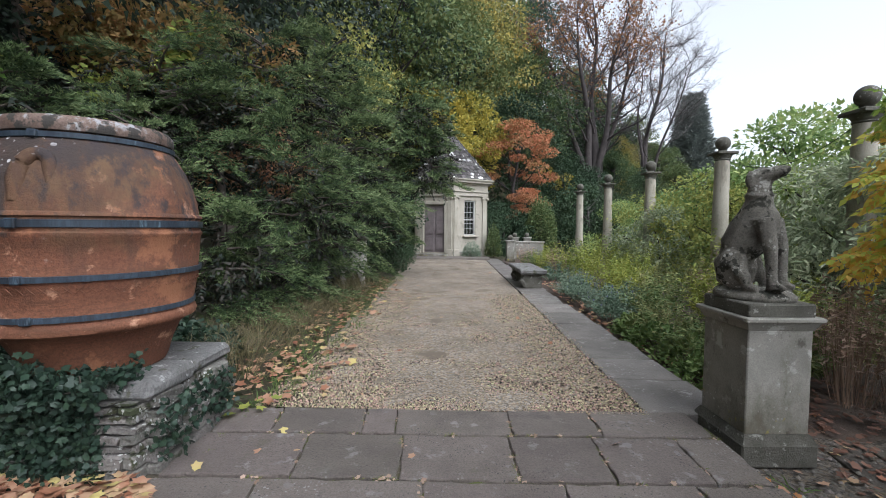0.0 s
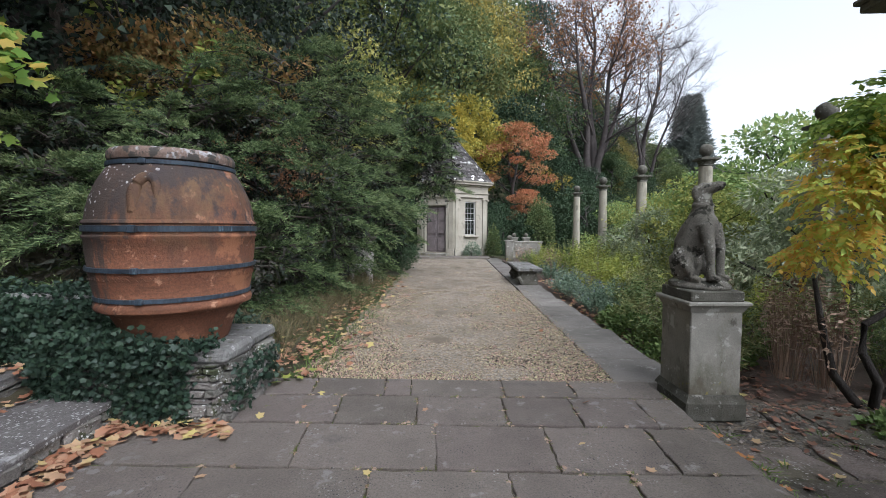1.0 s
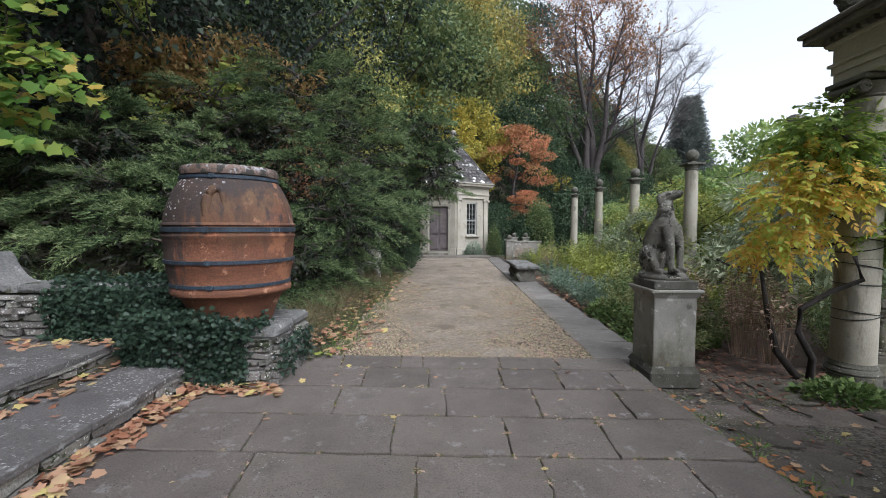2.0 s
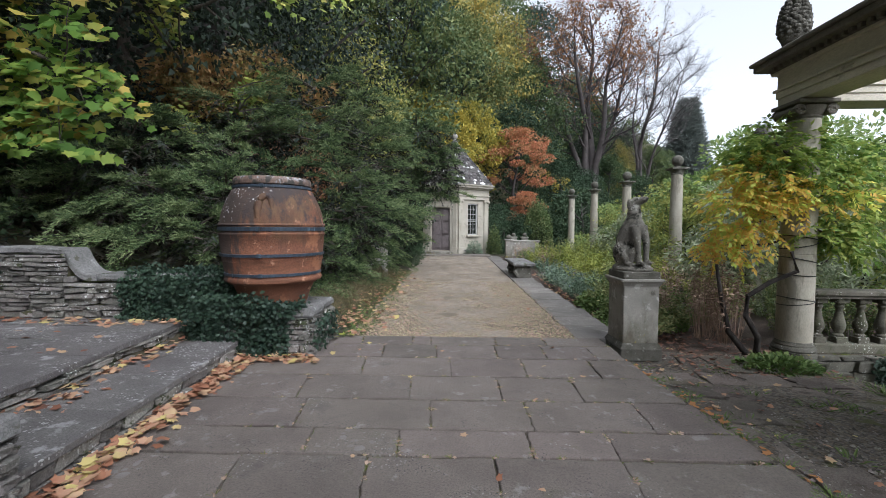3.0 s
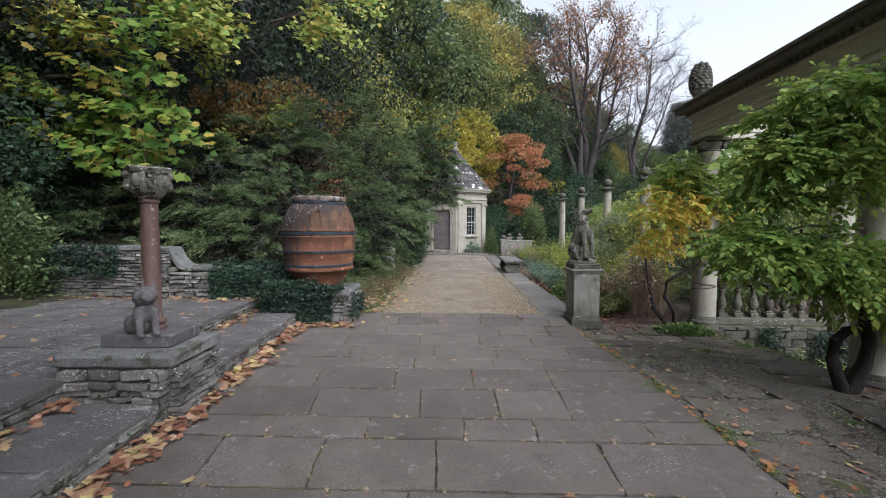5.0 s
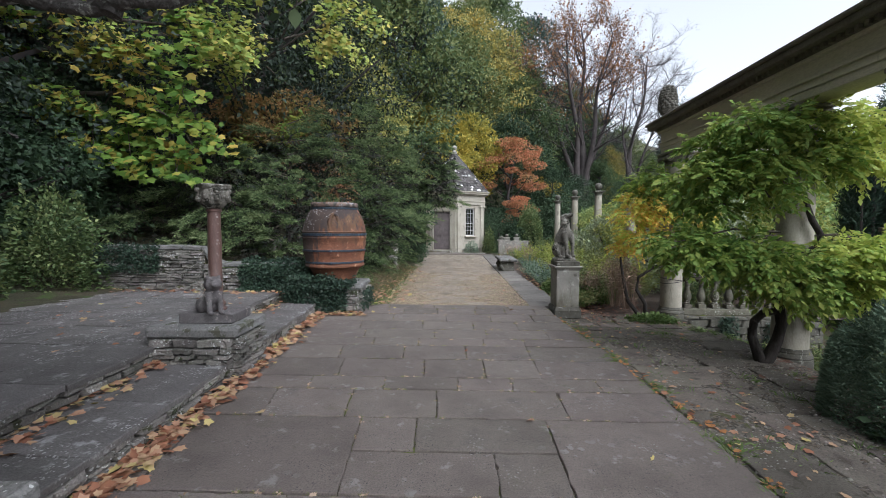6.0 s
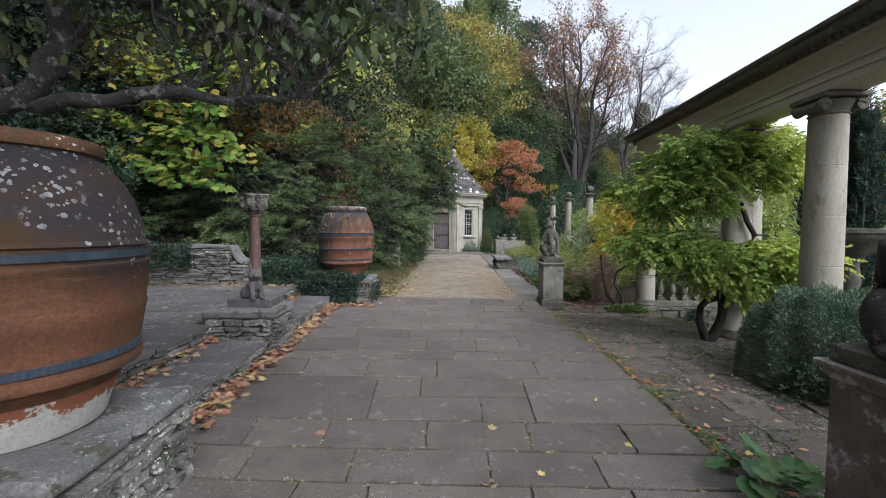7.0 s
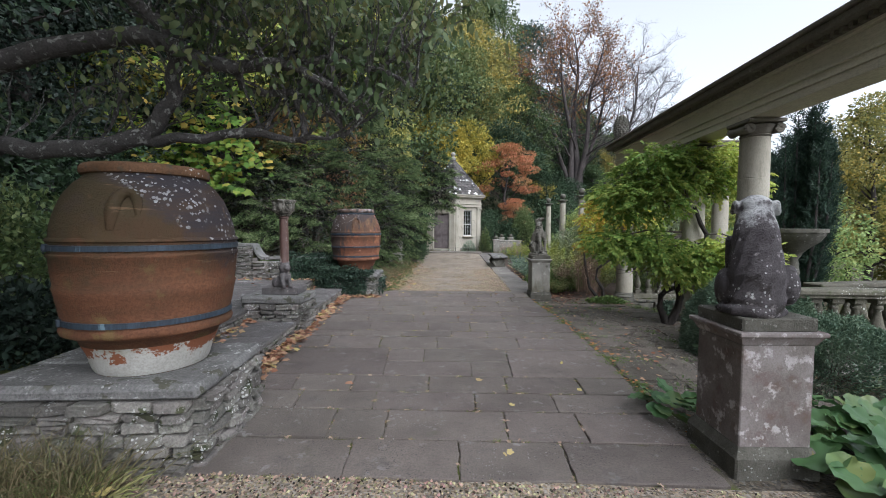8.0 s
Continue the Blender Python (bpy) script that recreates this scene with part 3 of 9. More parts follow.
class Geo:
    """Gathers corners and faces of one mesh."""

    def __init__(self):
        self.v, self.f = [], []

    def add(self, V, F):
        o = len(self.v)
        self.v += [tuple(map(float, p)) for p in V]
        self.f += [tuple(int(i) + o for i in q) for q in F]
        return self

    def box(self, c, s, b=0.01, rz=0.0, taper=1.0, jit=0.0):
        """A box with chamfered edges round the centre c."""
        x, y, z = (v / 2 for v in s)
        b = min(b, x * 0.9, y * 0.9, z * 0.9)
        P, idx = [], {}
        for sx in (-1, 1):
            for sy in (-1, 1):
                for sz in (-1, 1):
                    for ax in range(3):
                        p = [sx * (x - b), sy * (y - b), sz * (z - b)]
                        p[ax] += (sx, sy, sz)[ax] * b
                        idx[sx, sy, sz, ax] = len(P)
                        P.append(p)
        F = []
        sg = (-1, 1)

        def key(d, ax):
            return idx[d[0], d[1], d[2], ax]
        for ax in range(3):
            u, w = [(1, 2), (2, 0), (0, 1)][ax]
            for s0 in sg:
                q = []
                for a, c2 in ((-1, -1), (1, -1), (1, 1), (-1, 1)):
                    d = [0, 0, 0]
                    d[ax], d[u], d[w] = s0, a, c2
                    q.append(key(d, ax))
                F.append(q if s0 > 0 else q[::-1])
            for a in sg:
                for c2 in sg:
                    d1, d2 = [0, 0, 0], [0, 0, 0]
                    d1[ax], d2[ax] = -1, 1
                    for d in (d1, d2):
                        d[u], d[w] = a, c2
                    q = [key(d1, u), key(d2, u), key(d2, w), key(d1, w)]
                    F.append(q if a * c2 > 0 else q[::-1])
        for sx in sg:
            for sy in sg:
                for sz in sg:
                    q = [idx[sx, sy, sz, i] for i in range(3)]
                    F.append(q if sx * sy * sz > 0 else q[::-1])
        P = np.array(P)
        if jit:
            P = P + rng.normal(0, jit, P.shape)
        if taper != 1.0:
            k = np.where(P[:, 2] > 0, taper, 1.0)
            P[:, 0] *= k
            P[:, 1] *= k
        cs, sn = math.cos(rz), math.sin(rz)
        P = np.stack([P[:, 0] * cs - P[:, 1] * sn, P[:, 0] * sn + P[:, 1] * cs, P[:, 2]], 1) + np.array(c)
        return self.add(P, F)

    def lathe(self, prof, n=32, c=(0, 0, 0), square=False, wob=0.0):
        """A turned form: (radius, height) pairs about the upright through c."""
        V, F = [], []
        m = 4 if square else n
        off = math.pi / 4 if square else 0
        sc = math.sqrt(2) if square else 1
        for r, z in prof:
            for i in range(m):
                a = off + 2 * math.pi * i / m
                k = r * sc * (1 + (wob * math.sin(3 * a + 5 * z) if wob else 0))
                V.append((c[0] + k * math.cos(a), c[1] + k * math.sin(a), c[2] + z))
        for j in range(len(prof) - 1):
            for i in range(m):
                F.append((j * m + i, j * m + (i + 1) % m, (j + 1) * m + (i + 1) % m, (j + 1) * m + i))
        F.append(tuple(range(m))[::-1])
        F.append(tuple((len(prof) - 1) * m + i for i in range(m)))
        return self.add(V, F)

    def tube(self, pts, radii, n=6):
        """A bent, tapering rod."""
        pts = [Vector(p) for p in pts]
        V, F = [], []
        up = Vector((0.3, 0.2, 1)).normalized()
        for i, p in enumerate(pts):
            d = (pts[min(i + 1, len(pts) - 1)] - pts[max(i - 1, 0)])
            d = d.normalized() if d.length > 1e-6 else Vector((0, 0, 1))
            a = d.cross(up)
            if a.length < 0.05:
                a = d.cross(Vector((1, 0, 0)))
            a.normalize()
            b = d.cross(a)
            for k in range(n):
                t = 2 * math.pi * k / n
                V.append(p + (a * math.cos(t) + b * math.sin(t)) * radii[i])
        for j in range(len(pts) - 1):
            for k in range(n):
                F.append((j * n + k, j * n + (k + 1) % n, (j + 1) * n + (k + 1) % n, (j + 1) * n + k))
        F.append(tuple(range(n))[::-1])
        F.append(tuple((len(pts) - 1) * n + k for k in range(n)))
        return self.add(V, F)

    def ball(self, c, r, n=16, m=10):
        rx, ry, rz = r if isinstance(r, (tuple, list)) else (r, r, r)
        V = [(c[0], c[1], c[2] - rz)]
        for j in range(1, m):
            t = math.pi * j / m
            for i in range(n):
                a = 2 * math.pi * i / n
                V.append((c[0] + rx * math.sin(t) * math.cos(a), c[1] + ry * math.sin(t) * math.sin(a), c[2] - rz * math.cos(t)))
        V.append((c[0], c[1], c[2] + rz))
        F = [(0, 1 + (i + 1) % n, 1 + i) for i in range(n)]
        for j in range(m - 2):
            for i in range(n):
                a, b = 1 + j * n + i, 1 + j * n + (i + 1) % n
                F.append((a, b, b + n, a + n))
        t = 1 + (m - 2) * n
        F += [(t + i, t + (i + 1) % n, len(V) - 1) for i in range(n)]
        return self.add(V, F)

    def mesh(self, name, smooth=None):
        me = bpy.data.meshes.new(name)
        me.from_pydata(self.v, [], self.f)
        if smooth:
            me.polygons.foreach_set("use_smooth", [True] * len(me.polygons))
            me.set_sharp_from_angle(angle=radians(smooth))
        me.update()
        return me


def part(name, geo, material, parent=None, label="", smooth=None):
    """One mesh object, under a thing where a parent is given."""
    me = geo.mesh(name, smooth) if isinstance(geo, Geo) else geo
    if not me.materials:
        me.materials.append(material)
    ob = new(name, me)
    if parent:
        ob.parent = parent
    if label:
        ob["label"] = label
    return ob


def thing(name, loc, rz, label, category, group="", kind=""):
    ob = new(name)
    ob.empty_display_size = 0.2
    ob.matrix_basis = pose(*loc, 0, 0, rz)
    return tagged(ob, label, category, group, kind)


def smooth_step(a, b, x):
    t = np.clip((np.asarray(x, float) - a) / (b - a), 0, 1)
    return t * t * (3 - 2 * t)


# ---- foliage helpers ----
LEAF_SHAPES = {
    "oval": np.array([(0, 0, 0), (0.28, 0.45, 0.05), (0, 1, -0.06), (-0.28, 0.45, 0.05)]),
    "slim": np.array([(0, 0, 0), (0.15, 0.45, 0.03), (0, 1, -0.1), (-0.15, 0.45, 0.03)]),
    "round": np.array([(0, 0, 0), (0.45, 0.4, 0.08), (0.0, 0.95, -0.05), (-0.45, 0.4, 0.08)]),
}


def unit(a):
    return a / np.maximum(np.linalg.norm(a, axis=1, keepdims=True), 1e-9)


def leaf_cards(P, D, size, shape="oval", droop=0.0, up=None):
    """Folded leaves (four corners each) that start at P and point along D."""
    n = len(P)
    D = unit(D + np.array([0, 0, -droop]))
    R = rng.normal(size=(n, 3)) * 0.6 + (np.array([0, 0, 1.0]) if up is None else up)
    S = unit(np.cross(D, R))
    N = np.cross(S, D)
    s = np.asarray(size, float).reshape(-1, 1) if np.ndim(size) else np.full((n, 1), size)
    T = LEAF_SHAPES[shape]
    V = P[:, None] + s[:, None] * (T[None, :, 0:1] * S[:, None] + T[None, :, 1:2] * D[:, None] + T[None, :, 2:3] * N[:, None])
    base = np.arange(n)[:, None] * 4
    F = np.concatenate([base + [0, 1, 2], base + [0, 2, 3]], 0)
    return V.reshape(-1, 3), F


MAPLE = np.array([(0, 0), (0.20, 0.10), (0.50, 0.04), (0.44, 0.30), (0.64, 0.58), (0.33, 0.63), (0, 1.0), (-0.33, 0.63), (-0.64, 0.58), (-0.44, 0.30), (-0.50, 0.04), (-0.20, 0.10)])


def maple_cards(P, D, size, flat=0.6, up=(0, 0, 1.0)):
    n = len(P)
    D = unit(D)
    S = unit(np.cross(D, rng.normal(size=(n, 3)) * flat + np.array(up)))
    N = np.cross(S, D)
    s = np.asarray(size, float).reshape(-1, 1, 1)
    curl = rng.uniform(-0.7, 0.45, (n, 1, 1))
    x, y = MAPLE[None, :, 0:1], MAPLE[None, :, 1:2]
    V = P[:, None] + s * (x * S[:, None] + y * D[:, None] + curl * (x * x + 0.5 * y * y) * N[:, None])
    base = np.arange(n)[:, None] * 12
    tri = [(0, 1, 11), (1, 2, 3), (1, 3, 5), (3, 4, 5), (5, 6, 7), (1, 5, 7), (1, 7, 11), (7, 8, 9), (7, 9, 11), (9, 10, 11)]
    F = np.concatenate([base + list(q) for q in tri], 0)
    return V.reshape(-1, 3), F


OVAL = np.array([(0, 0), (0.20, 0.22), (0.25, 0.55), (0.10, 0.86), (0, 1.0), (-0.10, 0.86), (-0.25, 0.55), (-0.20, 0.22)])


def oval_cards(P, D, size):
    """Cupped pointed-oval leaves of eight corners that hang along D."""
    n = len(P)
    D = unit(D)
    S = unit(np.cross(D, rng.normal(size=(n, 3))))
    N = np.cross(S, D)
    s = np.asarray(size, float).reshape(-1, 1, 1)
    curl = rng.uniform(-0.5, 0.3, (n, 1, 1))
    x, y = OVAL[None, :, 0:1], OVAL[None, :, 1:2]
    V = P[:, None] + s * (x * S[:, None] + y * D[:, None] + (curl * y * y + 1.1 * x * x) * N[:, None])
    b = np.arange(n)[:, None] * 8
    F = np.concatenate([b + list(q) for q in ((0, 1, 7), (1, 2, 6), (1, 6, 7), (2, 3, 5), (2, 5, 6), (3, 4, 5))], 0)
    return V.reshape(-1, 3), F


def slivers(P, D, length, width, droop=0.0):
    """Thin blades, one triangle each."""
    n = len(P)
    D = unit(D)
    S = unit(np.cross(D, rng.normal(size=(n, 3))))
    L = np.asarray(length, float).reshape(-1, 1)
    W = np.asarray(width, float).reshape(-1, 1)
    V = np.stack([P - S * W / 2, P + S * W / 2, P + D * L + np.array([0, 0, -droop]) * L], 1)
    return V.reshape(-1, 3), np.arange(3 * n).reshape(n, 3)


def bent_blades(P, D, length, width, bend=0.5):
    """Blades of grass: two stretches, the upper one bowing outwards."""
    n = len(P)
    D = unit(D)
    S = unit(np.cross(D, rng.normal(size=(n, 3))))
    L, W = np.asarray(length, float).reshape(-1, 1), np.asarray(width, float).reshape(-1, 1)
    out = unit(np.stack([D[:, 0], D[:, 1], np.zeros(n)], 1) + rng.normal(0, 0.15, (n, 3)))
    mid = P + D * L * 0.55
    tip = mid + unit(D + out * bend - np.array([0, 0, bend * 0.5])) * L * 0.5
    V = np.stack([P - S * W / 2, P + S * W / 2, mid - S * W * 0.4, mid + S * W * 0.4, tip], 1)
    b = np.arange(n)[:, None] * 5
    F = np.concatenate([b + [0, 1, 3], b + [0, 3, 2], b + [2, 3, 4]], 0)
    return V.reshape(-1, 3), F


def sprays(P, D, length, k=11, width=0.022, spread=0.9, droop=0.25):
    """Feathery conifer sprays: a bent axis with side blades to both sides."""
    n = len(P)
    D = unit(D)
    S = unit(np.cross(D, rng.normal(size=(n, 3)) * 0.35 + [0, 0, 1.0]))
    L = np.asarray(length, float).reshape(-1, 1)
    Vs = []
    for i in range(k):
        t = (i + 0.3) / k
        side = 1 if i % 2 else -1
        ang = spread * (1 - 0.55 * t) * rng.uniform(0.7, 1.25, (n, 1))
        base = P + D * L * t + np.array([0, 0, -droop]) * L * t * t
        d = unit(D * np.cos(ang) + side * S * np.sin(ang) + rng.normal(0, 0.16, (n, 3)) - np.array([0, 0, 0.2]))
        ln = L * (0.5 * (1 - 0.65 * t)) * rng.uniform(0.6, 1.3, (n, 1))
        W = np.cross(d, np.cross(S, D)) + rng.normal(0, 0.35, (n, 3))
        W = unit(W) * width * (1 + 8 * ln * 0.12)
        Vs.append(np.stack([base - W * 0.5, base + W * 0.5, base + d * ln], 1))
    V = np.stack(Vs, 1).reshape(-1, 3)
    F = np.arange(len(V)).reshape(-1, 3)
    return V, F


def merge(*vf):
    V, F, o = [], [], 0
    for v, f in vf:
        V.append(v)
        F.append(f + o)
        o += len(v)
    return np.concatenate(V), np.concatenate(F)


def in_ball(n, r=(1, 1, 1), hollow=0.0):
    d = unit(rng.normal(size=(n, 3)))
    q = (hollow ** 3 + (1 - hollow ** 3) * rng.random((n, 1))) ** (1 / 3)
    return d * q * np.array(r), d


def foliage(name, vf, material, parent=None, label=""):
    ob = part(name, fast_mesh(name, *vf), material, parent, label)
    if parent and name != "crown":
        ob["kind"] = "stuff"
    return ob


# ---- ground ----
def left_edge(y):
    return -2.485 - 0.098 * y


def right_edge(y):
    return float(np.interp(y, [-4.9, -2.3, 0.0, 2.0, 3.4], [2.10, 2.14, 2.05, 1.87, 1.80]))


def dip(x, y):
    """The strip along the pergola lies a little lower than the paving."""
    return -0.15 * smooth_step(1.84, 1.98, x) * smooth_step(0.9, 2.8, y)


def land(x, y):
    x, y = np.asarray(x, float), np.asarray(y, float)
    d = np.maximum(-8.5 - x, np.minimum((y - 28) * 0.8 - x * 0.75, 60))
    hill = 0.62 * np.log1p(np.exp(np.clip(d, -30, 60)))
    hill = np.minimum(hill, 60)
    bank = 0.9 * smooth_step(-2.6, -5.5, x) * smooth_step(3.6, 5.5, y) * (1 - smooth_step(18, 22, y))
    sunk = -0.80 * smooth_step(4.30, 4.55, x) * (1 - smooth_step(3.55, 3.8, y)) * smooth_step(-1.9, -1.5, y)
    fall = -0.12 * np.clip(x - 10, 0, 40) * (1 - smooth_step(25, 50, y))
    plat = 0.36 * smooth_step(-3.0, -3.6, x) * smooth_step(-7.5, -6.5, y) * (1 - smooth_step(3.2, 3.6, y))
    return -0.07 + hill + bank + sunk + fall + plat + dip(x, y)


def axis(lo, hi, fine_lo, fine_hi, fine=0.25):
    a = list(np.arange(fine_lo, fine_hi + 1e-6, fine))
    s, p = fine, fine_hi
    while p < hi:
        s *= 1.22
        p += s
        a.append(p)
    s, p = fine, fine_lo
    while p > lo:
        s *= 1.22
        p -= s
        a.insert(0, p)
    return np.array(a)


gx, gy = axis(-500, 500, -9, 8), axis(-400, 700, -9, 22)
GX, GY = np.meshgrid(gx, gy)
GZ = land(GX, GY) + rng.normal(0, 0.012, GX.shape) * (np.abs(GX) > 2.4)
nx, ny = len(gx), len(gy)
ii = (np.arange(ny - 1)[:, None] * nx + np.arange(nx - 1)[None]).ravel()
ground_mesh = fast_mesh("ground", np.stack([GX, GY, GZ], -1).reshape(-1, 3), np.stack([ii, ii + 1, ii + nx + 1, ii + nx], 1))
ground_mesh.polygons.foreach_set("use_smooth", [True] * len(ground_mesh.polygons))
tagged(part("ground", ground_mesh, M_GRASS_GROUND), "rough garden ground with soil and leaf litter, rising to a wooded bank", "ground", kind="structure")


def sheet(name, corners_x0, corners_x1, ys, z, material, label, category, step=0.25, rough=0.006):
    """A gently uneven sheet between two edges that run along y."""
    V, F = [], []
    m = 14
    for y in ys:
        for k in range(m + 1):
            t = k / m
            x = corners_x0(y) * (1 - t) + corners_x1(y) * t
            V.append((x, y, z(x, y, t) + rng.normal(0, rough)))
    for j in range(len(ys) - 1):
        for k in range(m):
            a = j * (m + 1) + k
            F.append((a, a + 1, a + m + 2, a + m + 1))
    me = fast_mesh(name, V, F)
    me.polygons.foreach_set("use_smooth", [True] * len(F))
    return tagged(part(name, me, material), label, category, kind="structure")


path = sheet("gravel_path", lambda y: -1.66 - 0.052 * (y - 3.3) + 0.06 * math.sin(1.7 * y) + 0.05 * math.sin(4.1 * y + 1), lambda y: 1.47 - 0.029 * (y - 3.4), list(np.arange(3.36, 19.6, 0.2)),
             lambda x, y, t: -0.018 + 0.02 * math.sin(math.pi * t), M_GRAVEL, "pale buff gravel path with scattered fallen leaves", "path")
sheet("gravel_forecourt", lambda y: -3.6, lambda y: 3.0, list(np.arange(-9.5, -4.97, 0.2)) + [-4.945],
                    lambda x, y, t: -0.012, M_GRAVEL, "buff gravel in front of the paving's edge", "gravel")
sheet("paving_bed", lambda y: left_edge(y) - 0.9, lambda y: right_edge(y) + 0.05, list(np.arange(-4.97, 3.42, 0.2)),
      lambda x, y, t: -0.021 - 0.004 * float(smooth_step(1.1, 1.5, x)) + float(dip(x, y)), M_JOINT, "dark mossy earth in the joints of the paving", "paving bed", rough=0.004)
sheet("pergola_strip", lambda y: right_edge(y) - 0.03, lambda y: 4.3, list(np.arange(-5.0, 3.5, 0.2)),
      lambda x, y, t: -0.017 + float(dip(x, y)), M_STRIP, "worn earth strip with broken stone and moss", "soil", rough=0.012)
sheet("border_soil", lambda y: 2.1 - 0.02 * y + 0.05, lambda y: 8.5, list(np.arange(3.4, 20.6, 0.3)),
      lambda x, y, t: -0.03 + float(dip(x, y)) * (1 - 0.05 * (y - 3)), M_SOIL, "dark soil of the flower border", "soil", rough=0.02)
sheet("verge", lambda y: -4.2, lambda y: -1.35 - 0.052 * (y - 3.3), list(np.arange(3.3, 20.0, 0.2)),
      lambda x, y, t: -0.032 + 0.22 * max(0.0, 1 - t / 0.88) ** 1.5, M_GRASS_GROUND, "rough grassy verge strewn with leaves", "verge", rough=0.015)

# ---- masonry pieces: a few shared stones ----
STONES = []
for i in range(9):
    g = Geo().box((0, 0, 0), (1, 1, 1), 0.10, jit=0.042)
    STONES.append(g.mesh("stone"))
    STONES[-1].materials.append(M_DRY)
MOSSY = []
for i in range(4):
    MOSSY.append(Geo().box((0, 0, 0), (1, 1, 1), 0.09, jit=0.035).mesh("stone"))
    MOSSY[-1].materials.append(M_PEDDARK)
DRESSED = []
for i in range(4):
    DRESSED.append(Geo().box((0, 0, 0), (1, 1, 1), 0.05, jit=0.012).mesh("cap_stone"))
    DRESSED[-1].materials.append(M_CAP)


def stone(parent, c, s, rz=0.0, meshes=STONES, name="stone"):
    ob = new(name, meshes[int(rng.integers(len(meshes)))])
    ob.parent = parent
    ob.matrix_basis = pose(*c, rng.normal(0, 2.2), rng.normal(0, 2.4), math.degrees(rz) + rng.normal(0, 3)) @ Matrix.Diagonal((*s, 1))
    return ob


def rubble_face(parent, p0, p1, z0, z1, course=0.06, length=(0.12, 0.34), depth=0.14, top=None, meshes=STONES):
    """Courses of rubble from p0 to p1, between two heights; top(t) may lower the upper edge."""
    p0, p1 = np.array(p0, float), np.array(p1, float)
    L = np.linalg.norm(p1 - p0)
    u = (p1 - p0) / L
    rz = math.atan2(u[1], u[0])
    z = z0
    while z < z1 - 0.015:
        h = min(course * rng.uniform(0.7, 1.45), z1 - z)
        if z1 - z - h < 0.02:
            h = z1 - z
        s = -rng.uniform(0, 0.1)
        while s < L:
            w = rng.uniform(*length)
            a, b = max(s, 0), min(s + w, L)
            if b - a > 0.03 and (top is None or z + h <= top((a + b) / 2 / L) + 0.02):
                c = p0 + u * (a + b) / 2 + np.array([-u[1], u[0]]) * rng.normal(0, 0.013)
                stone(parent, (c[0], c[1], z + h / 2), (b - a - 0.013, depth + rng.uniform(0, 0.045), h - rng.uniform(0.006, 0.016)), rz, meshes)
            s += w
        z += h


def core(parent, corners, z0, z1, name="core"):
    """The dark earth-packed heart of a rubble wall, behind its faces."""
    n = len(corners)
    V = [(x, y, z0) for x, y in corners] + [(x, y, z1) for x, y in corners]
    F = [(i, (i + 1) % n, n + (i + 1) % n, n + i) for i in range(n)] + [tuple(range(n))[::-1], tuple(range(n, 2 * n))]
    return part(name, Geo().add(V, F), M_JOINT, parent)


def turned(loc, rz, p):
    c, s = math.cos(radians(rz)), math.sin(radians(rz))
    return (loc[0] + c * p[0] - s * p[1], loc[1] + s * p[0] + c * p[1])


# ---- the two steps up to the terrace on the left ----
steps = tagged(new("steps"), "two shallow stone steps with rubble risers strewn with leaves", "steps", kind="structure")


def step_line(off, y):
    return left_edge(y) + off


def slab_row(parent, x_in, x_out, y0, y1, z, th, lens=(0.6, 1.1), material=M_TERRACE, name="slab"):
    y = y0
    while y < y1 - 0.1:
        w = min(rng.uniform(*lens), y1 - y)
        if y1 - y - w < 0.3:
            w = y1 - y
        a, b = y + 0.004, y + w - 0.004
        dz = rng.normal(0, 0.004)
        j = rng.normal(0, 0.008, 4)
        P = [(x_in(a) + j[0], a), (x_out(a) + j[1], a), (x_out(b) + j[2], b), (x_in(b) + j[3], b)]
        flag_piece(parent, P, z + dz, th, name, material)
        y += w


def flag_piece(parent, P, z, th, name="flag", material=None, zfun=None):
    """A slab with a worn, slightly rounded upper edge; P runs anticlockwise seen from above."""
    P = np.array(P, float)
    c = P.mean(0)
    # broken outline: two extra points a side
    Q = []
    n = len(P)
    for i in range(n):
        a, b = P[i], P[(i + 1) % n]
        L = np.linalg.norm(b - a)
        nrm = np.array([b[1] - a[1], a[0] - b[0]]) / max(L, 1e-6)
        for t in (0, 0.33, 0.67):
            Q.append(a * (1 - t) + b * t + nrm * (rng.normal(0, 0.006) if t else 0))
    Q = np.array(Q)
    m = len(Q)
    inn = Q + (c - Q) / np.linalg.norm(c - Q, axis=1, keepdims=True) * 0.007
    zf = (lambda q: 0.0) if zfun is None else zfun
    tz = rng.normal(0, 0.003, 2)

    def zz(q):
        return z + zf(q) + float((q - c) @ tz)
    V = [(q[0], q[1], zz(q) - th) for q in Q] + [(q[0], q[1], zz(q) - 0.006) for q in Q] + [(q[0], q[1], zz(q)) for q in inn]
    F = []
    for lv in (0, 1):
        for i in range(m):
            F.append((lv * m + i, lv * m + (i + 1) % m, (lv + 1) * m + (i + 1) % m, (lv + 1) * m + i))
    F.append(tuple(range(2 * m, 3 * m)))
    me = Geo().add(V, F).mesh(name)
    return part(name, me, material or M_FLAG, parent)


STEP1, STEP2 = 0.19, 0.38
core(steps, [(left_edge(-3.9) - 0.10, -3.9), (left_edge(2.3) - 0.10, 2.3), (left_edge(2.3) - 1.0, 2.3), (left_edge(-3.9) - 1.0, -3.9)], -0.05, STEP1 - 0.06)
core(steps, [(left_edge(-6.0) - 0.92, -6.0), (left_edge(2.6) - 0.92, 2.6), (-9, 3.4), (-9, -6.0)], -0.05, STEP2 - 0.06)

